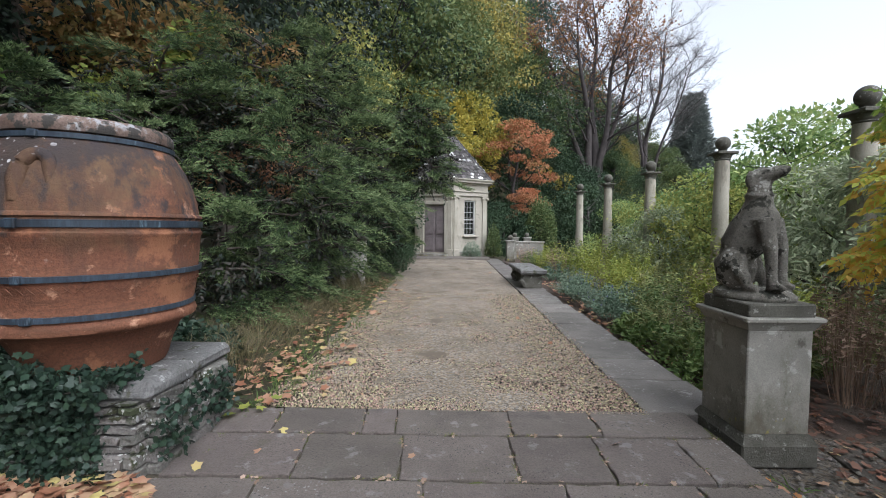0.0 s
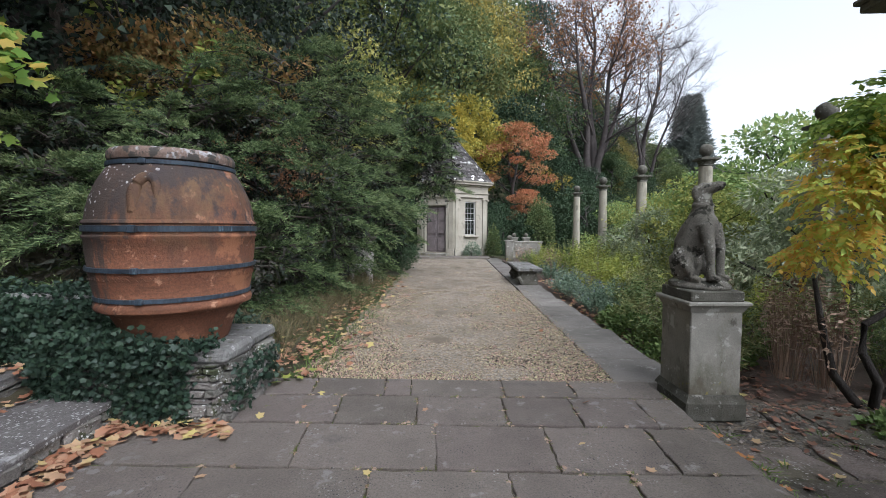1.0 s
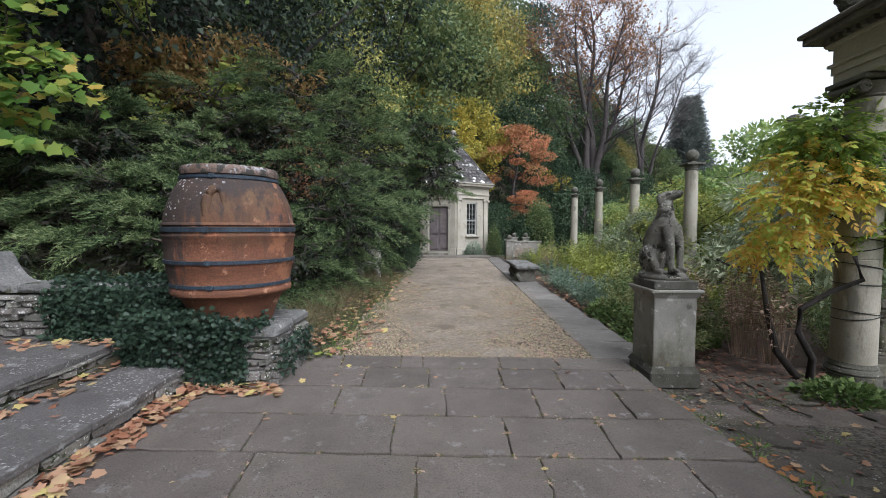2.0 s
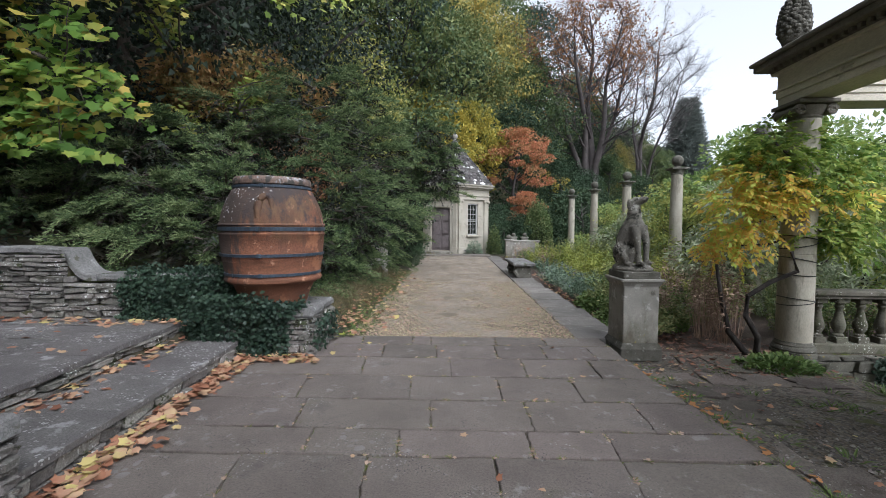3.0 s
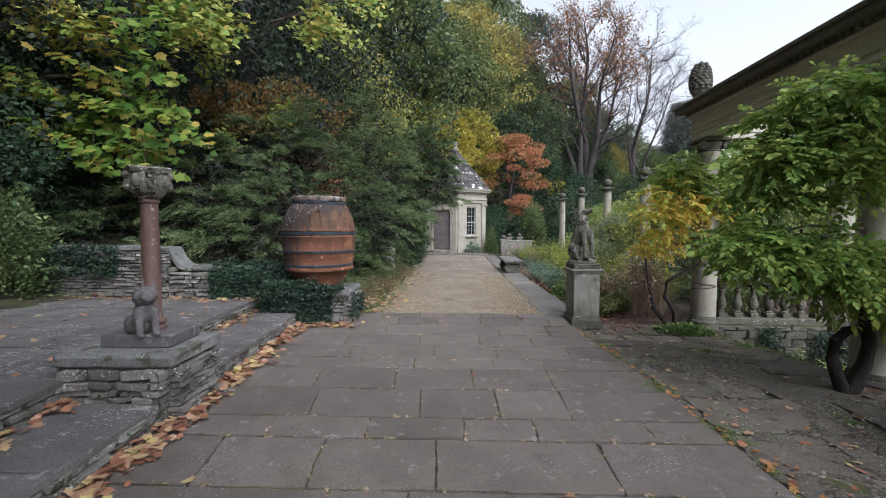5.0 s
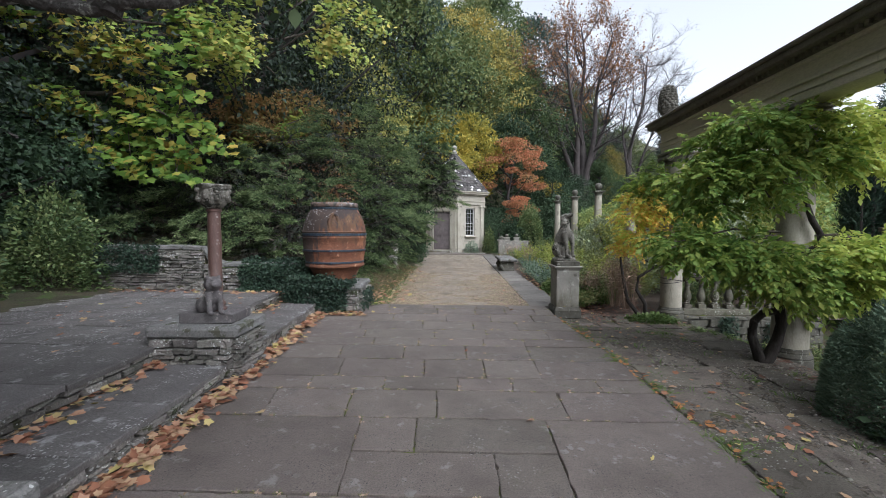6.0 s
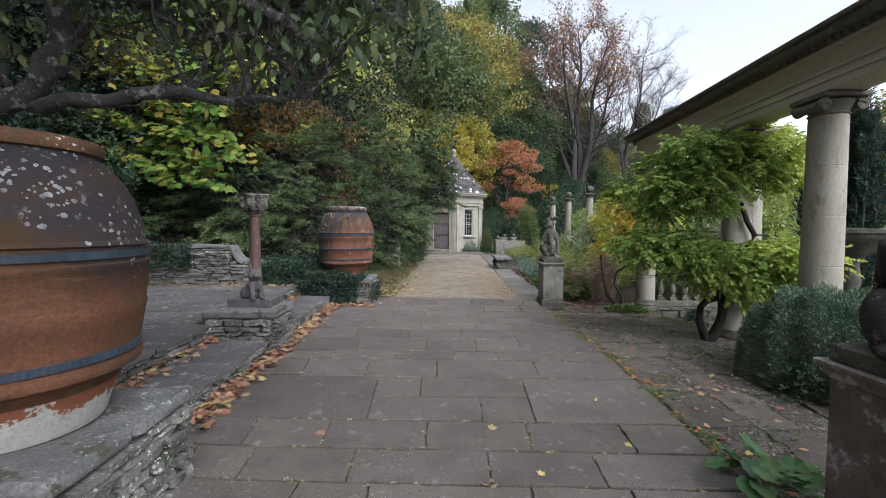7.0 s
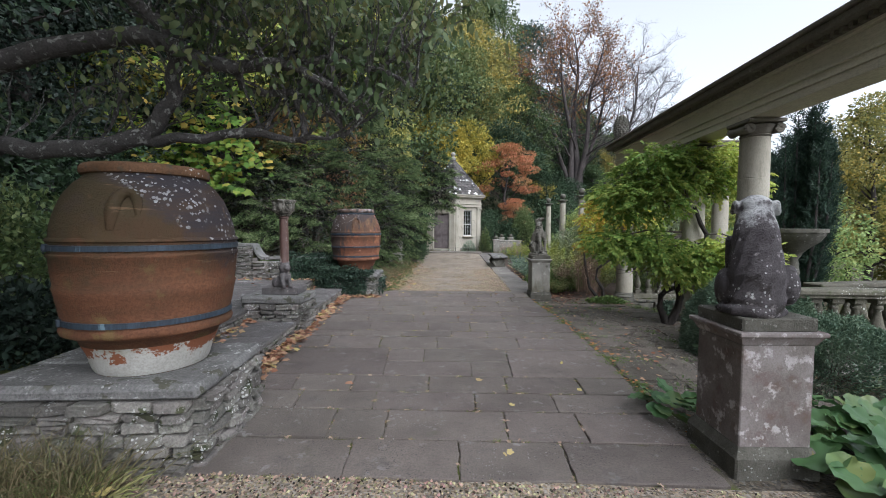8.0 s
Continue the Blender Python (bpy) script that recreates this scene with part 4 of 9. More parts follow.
# ---- the paving of the walk, course by course ----
# each course: its lower and upper line on the middle of the walk, and the joints across it
COURSES = [
    (2.96, 3.39, [-1.45, -0.77, -0.52, 0.36, 1.01]), (2.41, 2.96, [-1.7, -1.08, -0.41, 0.33, 0.92, 1.5]), (1.80, 2.41, [-1.18, -0.21, 0.60, 1.36]), (1.21, 1.80, [-1.63, -0.57, 0.28, 1.02]),
    (0.66, 1.21, [-1.42, -0.33, 0.48, 1.41]), (0.28, 0.66, [-1.17, -0.52, 0.42, 1.00]), (-0.33, 0.28, [-1.50, -0.66, 0.17, 1.00]), (-0.96, -0.33, [-1.31, -0.32, 0.39, 1.01]),
    (-1.32, -0.96, [-1.49, -0.69, 0.09, 0.66, 1.57]), (-1.95, -1.32, [-1.70, -0.93, -0.10, 1.09]), (-3.02, -1.95, [-2.02, -0.67, 0.87]), (-3.49, -3.02, [-1.52, -0.89, -0.06, 0.77, 1.56]),
    (-3.92, -3.49, [-1.31, -0.55, 0.43, 1.20]), (-4.46, -3.92, [-0.81, -0.34, 0.69, 1.33]), (-4.99, -4.46, [-0.52, 0.30, 1.09]),
]


def joint_x(x, y, ym):
    """The joints splay a little towards the steps."""
    return x + (y - ym) * min(0.0, 0.07 * x - 0.06)


def chipped(P, amount):
    """The outline with uneven points along its sides."""
    Q = []
    for p, q in zip(P, P[1:] + P[:1]):
        Q.append(p)
        for f in (0.27, 0.5, 0.74):
            Q.append((p[0] + (q[0] - p[0]) * f + rng.normal(0, amount), p[1] + (q[1] - p[1]) * f + rng.normal(0, amount)))
    return Q


def build_paving():
    paving = tagged(new("paving"), "broad walk of worn grey flagstones with mossy joints", "paving", kind="structure")
    g = 0.0075

    def slab(a, b, y0, y1, ym):
        def at(x, y, sx, sy):
            q = joint_x(x, y, ym)
            return (q + sx * 0.75 * g, y + 0.030 * q + sy * 1.9 * g)
        P = [at(a, y0, 1, 1), at(b, y0, -1, 1), at(b, y1, -1, -1), at(a, y1, 1, -1)]
        flag_piece(paving, chipped(P, 0.0035), rng.normal(0, 0.0018), 0.06, "flag", M_FLAG, lambda q: float(dip(q[0], q[1])))

    for y0, y1, js in COURSES:
        ym = (y0 + y1) / 2
        lo = left_edge(ym) + 0.02 if y1 > -3.6 else -1.65
        if y0 > 2.3:
            lo = -1.9
        xs = [lo] + [j for j in js if j > lo + 0.2] + [right_edge(ym)]
        for a, b in zip(xs, xs[1:]):
            if y1 - y0 > 0.9 and -0.7 < a < 0.5:
                # two half courses between the long slabs
                yh = y0 + 0.52
                for c, d, ya, yb in ((a, -0.20, yh, y1), (-0.20, b, yh, y1), (a, 0.39, y0, yh), (0.39, b, y0, yh)):
                    slab(c, d, ya, yb, ym)
            else:
                slab(a, b, y0, y1, ym)
    kerb = tagged(new("path_edging"), "row of flagstones edging the gravel path", "edging", kind="structure")
    y = 3.4
    while y < 19.3:
        w = rng.uniform(0.6, 1.15)
        x0, x1 = 1.48 - 0.029 * (y - 3.4), 2.2 - 0.035 * (y - 3.4)
        flag_piece(kerb, [(x0, y + 0.008), (x1 + rng.normal(0, 0.03), y + 0.008), (x1 + rng.normal(0, 0.03), y + w - 0.008), (x0, y + w - 0.008)], 0.0, 0.10, "flag", M_KERB)
        y += w
    worn = tagged(new("worn_paving"), "broken, half-buried flagstones beside the walk", "paving", kind="structure")
    y = -4.2
    while y < 3.0:
        h = rng.uniform(0.45, 0.8)
        x = right_edge(y) + 0.03 if y < 0.3 else 1.95
        while x < 3.95:
            w = rng.uniform(0.3, 0.8)
            if rng.random() < 0.85 and x + w < 4.28:
                s = rng.normal(0, 0.03, 8)
                P = [(x + 0.01 + s[0], y + 0.01 + s[1]), (x + w - 0.02 + s[2], y + 0.02 + s[3]), (x + w - 0.02 + s[4], y + h - 0.02 + s[5]), (x + 0.02 + s[6], y + h - 0.02 + s[7])]
                flag_piece(worn, chipped(P, 0.018), -0.006 + rng.normal(0, 0.005), 0.05, "flag", M_WORN, lambda q: float(dip(q[0], q[1])))
            x += w
        y += h
    terrace = tagged(new("terrace_paving"), "raised terrace of grey flagstones with scattered leaves", "paving", kind="structure")
    y = -3.4
    while y < 2.4:
        h = rng.uniform(0.5, 0.85)
        h = min(h, 2.75 - y)
        x = left_edge(y) - 1.6
        while x > -9:
            w = rng.uniform(0.7, 1.3)
            P = [(x - w + 0.01, y + 0.01), (x - 0.01, y + 0.01), (x - 0.01, y + h - 0.01), (x - w + 0.01, y + h - 0.01)]
            flag_piece(terrace, P, STEP2 + rng.normal(0, 0.004), 0.06, "flag", M_TERRACE)
            x -= w
        y += h


# ---- terracotta jars ----
def jar(loc, rz, material, bands, label, lug, limed, rim_mat, mouth=0.0):
    t = thing("terracotta_jar", loc, rz, label, "jar", "terracotta jars")
    prof = [(0.375, 0), (0.39, 0.03), (0.42, 0.14), (0.475, 0.26), (0.53, 0.30), (0.567, 0.315), (0.575, 0.34), (0.567, 0.365), (0.552, 0.385), (0.575, 0.50), (0.592, 0.60), (0.602, 0.645), (0.594, 0.66),
            (0.606, 0.76), (0.612, 0.86), (0.624, 0.875), (0.624, 0.89), (0.612, 0.90), (0.612, 0.975), (0.626, 0.985), (0.622, 1.0), (0.606, 1.01), (0.594, 1.1), (0.566, 1.2), (0.522, 1.31), (0.470 - 0.4 * mouth, 1.4),
            (0.434 - mouth, 1.45), (0.43 - mouth, 1.465)]
    body = Geo().lathe(prof, 64, wob=0.004)
    body.f = body.f[:-1]
    part("body", body, material, t, smooth=50)
    if limed:
        foot = Geo().lathe([(0.379, 0.004), (0.394, 0.03), (0.424, 0.14), (0.462, 0.225)], 48)
        foot.f = foot.f[:-2]
        part("foot", foot, M_LIME, t, "flaking limewashed foot", smooth=40)
    rim = Geo().lathe([(q - mouth, z) for q, z in ((0.428, 1.465), (0.450, 1.472), (0.458, 1.495), (0.455, 1.535 - 0.4 * mouth), (0.438, 1.558 - 0.5 * mouth), (0.40, 1.56 - 0.5 * mouth), (0.38, 1.53 - 0.5 * mouth), (0.385, 1.45))] + [(0.50, 1.25), (0.55, 1.0), (0.3, 0.9)], 56, wob=0.004)
    rim.f = rim.f[:-2]
    part("rim", rim, rim_mat, t, "thick rim blotched with pale lichen", smooth=50)
    for z, r, h in bands:
        V, F, n = [], [], 64
        g = Geo().lathe([(r, z), (r + 0.012, z + 0.002), (r + 0.013, z + h - 0.002), (r, z + h)], n)
        g.f = g.f[:-2]
        band = part("iron_band", g, M_IRON, t, "flaking blue-grey painted iron band", smooth=40)
        part("clasp", Geo().box((0, -r - 0.012, z + h / 2), (0.05, 0.035, h * 1.25), 0.006), M_IRON, band)
    def skin(z):
        return float(np.interp(z, [q[1] for q in prof], [q[0] for q in prof]))
    for a in (radians(lug - rz), radians(lug - rz + 180)):
        # a thick strap bent over into an uneven hook, pressed into the wall
        pts, rad = [], []
        for k in range(17):
            s = k / 16
            side = -math.cos(math.pi * s)
            z = 1.06 + 0.10 * s + (0.235 - 0.05 * s) * math.sin(math.pi * s) ** 0.45
            ang = a + 0.13 * side
            r = skin(z) - 0.016 + 0.020 * math.sin(math.pi * s)
            pts.append((r * math.cos(ang), r * math.sin(ang), z))
            rad.append((0.052 - 0.016 * s) * (1 - 0.15 * math.sin(math.pi * s)) * (0.55 if k in (0, 16) else 1.0))
        part("handle", Geo().tube(pts, rad, 10), material, t, "thick hooked lug crusted with dark stain", smooth=60)
    # rows of tooled decoration
    for z, r in (((0.575, 0.5865),) if not limed else ()):
        deco = Geo()
        for k in range(70):
            a = 2 * math.pi * k / 70
            for sgn in (-1, 1):
                c = (r * math.cos(a), r * math.sin(a), z)
                deco.tube([(r * math.cos(a), r * math.sin(a), z - 0.018 * sgn), ((r - (0.012 if z > 1 else -0.004)) * math.cos(a + 0.07), (r - (0.012 if z > 1 else -0.004)) * math.sin(a + 0.07), z + 0.018 * sgn)], [0.0035, 0.0025], 4)
        part("tooled_pattern", deco, material, t)["kind"] = "stuff"
    return t


def jar_plinth(loc, rz, w, d, h, label, course=0.065, slab=0.10):
    """A rubble plinth with a capping of dressed slabs; the origin is the ground's middle."""
    t = thing("stone_plinth", loc, rz, label, "plinth", "rubble plinths")
    x, y = w / 2 - 0.05, d / 2 - 0.05
    core(t, [(-x + 0.03, -y + 0.03), (x - 0.03, -y + 0.03), (x - 0.03, y - 0.03), (-x + 0.03, y - 0.03)], -0.05, h - slab - 0.005)
    for a, b in (((-x, -y), (x, -y)), ((x, -y), (x, y)), ((-x, -y), (-x, y)), ((-x, y), (x, y))):
        rubble_face(t, a, b, -0.03, h - slab, course)
    n = 2 if d > 0.8 else 1
    for k in range(n):
        c = -d / 2 + d * (k + 0.5) / n
        part("capping_slab", Geo().box((0, c, h - slab / 2), (w + 0.03, d / n - 0.008, slab), 0.028, jit=0.006), M_CAP, t)
    return t


POT1, POT2 = (-2.47, 2.68, 0.57), (-2.175, -4.5, 0.60)
jar_plinth((-2.50, 2.78, 0), 3, 1.22, 0.96, 0.56, "rubble stone plinth overgrown with ivy, a worn slab on top")
jar_plinth((-2.33, -4.52, 0), 6, 1.56, 1.12, 0.595, "pale drystone plinth with thick worn capping slabs")
jar(POT1, 10, M_TERRA, [(0.335 + 0.055, 0.556, 0.036), (0.62, 0.600, 0.036), (0.92, 0.613, 0.045), (1.425, 0.452, 0.034)], "huge weathered terracotta jar bound with blue-grey iron bands on a plinth", -74, False, M_RIM)
jar(POT2, -35, M_TERRA2, [(0.388, 0.556, 0.044), (0.918, 0.613, 0.042)], "huge blackened terracotta jar with iron bands and limewashed foot", -66, True, M_RIM2, 0.03)

# ---- the lion column on its block ----
jar_plinth((-2.80, -0.88, 0), 4, 0.96, 0.78, 0.58, "low rubble block with a thick worn capping slab", 0.06, 0.13)
lc = thing("lion_column", (-2.73, -0.86, 0.58), 4, "slim reddish marble column with carved capital and lion base", "column")
part("base_slab", Geo().box((0, 0, 0.055), (0.60, 0.46, 0.11), 0.012, jit=0.003), M_STATUE2, lc)
part("shaft", Geo().lathe([(0.112, 0.11), (0.115, 0.135), (0.096, 0.15), (0.094, 0.165), (0.108, 0.18), (0.104, 0.20), (0.084, 0.22), (0.074, 0.24), (0.073, 0.9), (0.068, 1.24), (0.080, 1.25), (0.082, 1.275), (0.072, 1.285)], 24), M_PORPH, lc, "reddish veined marble shaft with ringed foot", smooth=35)
cap = Geo().lathe([(0.070, 1.28), (0.10, 1.295), (0.135, 1.34), (0.155, 1.42), (0.158, 1.50), (0.150, 1.53), (0.11, 1.52)], 28)
capital = part("capital", cap, M_STATUE, lc, "carved grey capital", smooth=50)
for k in range(4):
    a = 2 * math.pi * k / 4 + 0.75
    g = Geo().ball((0.150 * math.cos(a), 0.150 * math.sin(a), 1.41), (0.034, 0.034, 0.06), 10, 8)
    g.ball((0.170 * math.cos(a), 0.170 * math.sin(a), 1.385), (0.020, 0.020, 0.022), 8, 6).ball((0.150 * math.cos(a), 0.150 * math.sin(a), 1.485), (0.045, 0.045, 0.040), 8, 6)
    part("carved_boss", g, M_STATUE, capital, smooth=60)
    a += math.pi / 4
    part("carved_leaf", Geo().ball((0.145 * math.cos(a), 0.145 * math.sin(a), 1.44), (0.04, 0.04, 0.07), 10, 8), M_STATUE, capital, smooth=60)
part("abacus", Geo().box((0, 0, 1.535), (0.315, 0.315, 0.045), 0.012, 0.75, jit=0.004), M_STATUE, capital)


def blob_statue(name, loc, rz, balls, tubes, material, label, category, voxel=0.012, slim=(1, 1, 1)):
    """One plain carved mesh: rounded masses fused by a remesh."""
    g = Geo()
    for c, r in balls:
        g.ball(c, r, 16, 12)
    for pts, radii in tubes:
        g.tube(pts, radii, 12)
    g.v = [(x * slim[0], y * slim[1], z * slim[2]) for x, y, z in g.v]
    ob = part(name, g, material)
    ob.matrix_basis = pose(*loc, 0, 0, rz)
    md = ob.modifiers.new("fuse", "REMESH")
    md.mode, md.voxel_size, md.use_smooth_shade = "VOXEL", voxel, True
    sm = ob.modifiers.new("soften", "SMOOTH")
    sm.factor, sm.iterations = 0.5, 3
    return tagged(ob, label, category)


blob_statue("lion_statue", (-2.68, -1.02, 0.685), -40,
            [((-0.06, 0, 0.10), (0.12, 0.085, 0.11)), ((-0.10, 0.07, 0.08), (0.085, 0.045, 0.085)), ((-0.10, -0.07, 0.08), (0.085, 0.045, 0.085)), ((0.02, 0, 0.20), (0.075, 0.075, 0.11)), ((0.045, 0.0, 0.335), (0.075, 0.085, 0.085)),
             ((0.085, 0, 0.345), (0.058, 0.056, 0.055)), ((0.14, 0, 0.325), (0.034, 0.036, 0.030)), ((0.055, 0.055, 0.412), (0.020, 0.018, 0.022)), ((0.055, -0.055, 0.412), (0.020, 0.018, 0.022)), ((0.13, 0.05, 0.02), (0.042, 0.026, 0.022)), ((0.13, -0.05, 0.02), (0.042, 0.026, 0.022))],
            [([(0.05, 0.048, 0.24), (0.085, 0.052, 0.13), (0.10, 0.05, 0.015)], [0.04, 0.028, 0.026]), ([(0.05, -0.048, 0.24), (0.085, -0.052, 0.13), (0.10, -0.05, 0.015)], [0.04, 0.028, 0.026]),
             ([(-0.17, 0.0, 0.05), (-0.20, 0.06, 0.04), (-0.14, 0.13, 0.03)], [0.022, 0.020, 0.024])],
            M_STATUE2, "small seated stone lion at the foot of the column", "statue", 0.009, (1.12, 1.12, 1.0))


# ---- hounds on pedestals ----
def pedestal(loc, rz, w, d, h, shaft, label):
    t = thing("pedestal", loc, rz, label, "pedestal", "hound pedestals")
    base = Geo().box((0, 0, 0.075), (w, d, 0.17), 0.012)
    part("base", base.add(*Geo_frustum(w * 0.98, d * 0.98, w * 0.87, d * 0.87, 0.158, 0.215)), M_PEDDARK, t, "mossy dark plinth")
    part("shaft", Geo().box((0, 0, (0.21 + h - 0.16) / 2), (w * 0.85, d * 0.85, h - 0.16 - 0.21), 0.008), shaft, t)
    cor = Geo().add(*Geo_frustum(w * 0.86, d * 0.86, w * 0.97, d * 0.97, h - 0.162, h - 0.10))
    cor.box((0, 0, h - 0.085), (w * 1.03, d * 1.03, 0.032), 0.007)
    part("cornice", cor, M_PED if shaft is M_PED else M_PED2, t)
    part("top_slab", Geo().box((0, 0, h - 0.025), (w * 0.88, d * 0.88, 0.095), 0.01), M_PEDDARK, t, "dark lichened slab")
    return t


def Geo_frustum(w0, d0, w1, d1, z0, z1):
    V = [(-w0 / 2, -d0 / 2, z0), (w0 / 2, -d0 / 2, z0), (w0 / 2, d0 / 2, z0), (-w0 / 2, d0 / 2, z0),
         (-w1 / 2, -d1 / 2, z1), (w1 / 2, -d1 / 2, z1), (w1 / 2, d1 / 2, z1), (-w1 / 2, d1 / 2, z1)]
    F = [(3, 2, 1, 0), (4, 5, 6, 7), (0, 1, 5, 4), (1, 2, 6, 5), (2, 3, 7, 6), (3, 0, 4, 7)]
    return V, F


pedestal((2.175, 3.21, -0.15), 3, 0.53, 0.57, 1.11, M_PED, "weathered buff stone pedestal with moulded cornice carrying a hound")
pedestal((2.46, -4.50, -0.03), 3, 0.58, 0.59, 1.09, M_PED2, "pinkish stone pedestal with moulded cornice carrying a hound")


def hound(loc, rz, material, label, watching):
    """A seated hound on a rough rock; the one looks up over its shoulder, the other is thick-set with a low head."""
    if watching:
        balls = [((0.0, 0, 0.05), (0.25, 0.20, 0.07)), ((0.12, 0.02, 0.055), (0.15, 0.15, 0.06)), ((-0.13, 0.01, 0.06), (0.13, 0.17, 0.07)),
                 ((-0.09, 0.125, 0.26), (0.11, 0.055, 0.145)), ((-0.09, -0.125, 0.26), (0.11, 0.055, 0.145)), ((0.18, 0.085, 0.135), (0.055, 0.036, 0.03)), ((0.18, -0.085, 0.135), (0.055, 0.036, 0.03)),
                 ((0.055, 0.0, 0.60), (0.10, 0.115, 0.13)), ((0.03, 0.0, 0.93), (0.072, 0.070, 0.068)), ((0.07, 0.0, 0.955), (0.04, 0.05, 0.03)),
                 ((-0.015, 0.072, 0.91), (0.034, 0.02, 0.07)), ((-0.015, -0.072, 0.905), (0.034, 0.02, 0.07)), ((0.175, 0.015, 0.972), (0.026, 0.03, 0.024))]
        tubes = [([(-0.12, 0, 0.14), (-0.12, 0, 0.28), (-0.08, 0, 0.42), (-0.02, 0, 0.56), (0.015, 0, 0.67), (0.02, 0, 0.75), (0.02, 0, 0.83), (0.025, 0.0, 0.92)], [0.12, 0.145, 0.145, 0.14, 0.115, 0.088, 0.076, 0.066]),
                 ([(0.08, 0.085, 0.62), (0.135, 0.095, 0.42), (0.145, 0.09, 0.27), (0.15, 0.085, 0.12)], [0.065, 0.046, 0.035, 0.036]), ([(0.08, -0.085, 0.62), (0.135, -0.095, 0.42), (0.145, -0.09, 0.27), (0.15, -0.085, 0.12)], [0.065, 0.046, 0.035, 0.036]),
                 ([(-0.09, 0.14, 0.30), (0.01, 0.15, 0.19), (0.02, 0.145, 0.13), (0.09, 0.14, 0.12)], [0.062, 0.042, 0.034, 0.03]), ([(-0.09, -0.14, 0.30), (0.01, -0.15, 0.19), (0.02, -0.145, 0.13), (0.09, -0.14, 0.12)], [0.062, 0.042, 0.034, 0.03]),
                 ([(0.04, 0.0, 0.925), (0.09, 0.006, 0.945), (0.135, 0.01, 0.957), (0.175, 0.015, 0.963)], [0.062, 0.054, 0.046, 0.038]),
                 ([(0.02 + 0.084 * math.cos(a), 0.084 * math.sin(a), 0.79) for a in np.linspace(0, 2 * math.pi, 17)], [0.010] * 17)]
    else:
        balls = [((0.0, 0, 0.045), (0.27, 0.25, 0.055)), ((0.02, 0.20, 0.19), (0.17, 0.085, 0.15)), ((0.04, -0.245, 0.22), (0.16, 0.085, 0.14)), ((0.14, -0.275, 0.31), (0.075, 0.06, 0.06)),
                 ((0.05, 0, 0.80), (0.125, 0.125, 0.085)), ((0.14, 0, 0.80), (0.10, 0.10, 0.075)), ((0.035, 0.145, 0.80), (0.055, 0.032, 0.048)), ((0.035, -0.145, 0.795), (0.055, 0.032, 0.048)),
                 ((0.045, 0.165, 0.765), (0.035, 0.02, 0.035)), ((0.045, -0.165, 0.76), (0.035, 0.02, 0.035)), ((0.24, 0, 0.775), (0.09, 0.07, 0.055)), ((-0.02, 0.0, 0.62), (0.13, 0.165, 0.13))]
        tubes = [([(-0.10, 0, 0.03), (-0.12, 0, 0.14), (-0.10, 0, 0.28), (-0.06, 0, 0.43), (-0.02, 0, 0.57), (0.02, 0, 0.67), (0.04, 0, 0.75), (0.05, 0, 0.82)], [0.19, 0.215, 0.21, 0.195, 0.175, 0.155, 0.125, 0.085]),
                 ([(0.10, 0.12, 0.56), (0.17, 0.13, 0.32), (0.19, 0.13, 0.07)], [0.085, 0.062, 0.055]), ([(0.10, -0.12, 0.56), (0.17, -0.13, 0.32), (0.19, -0.13, 0.07)], [0.085, 0.062, 0.055]),
                 ([(-0.27, -0.10, 0.06), (-0.31, 0.03, 0.065), (-0.27, 0.17, 0.06), (-0.10, 0.27, 0.055)], [0.034, 0.042, 0.038, 0.026])]
    return blob_statue("hound_statue", loc, rz, balls, tubes, material, label, "statue", slim=(1, 1, 1) if watching else (0.9, 0.84, 1.0))


hound((2.15, 3.22, 0.95), -54, M_STATUE, "seated stone hound with raised muzzle, mottled with lichen", True)
hound((2.45, -4.50, 1.055), 66, M_HOUND2, "thick-set seated grey stone hound crusted with pale lichen", False)


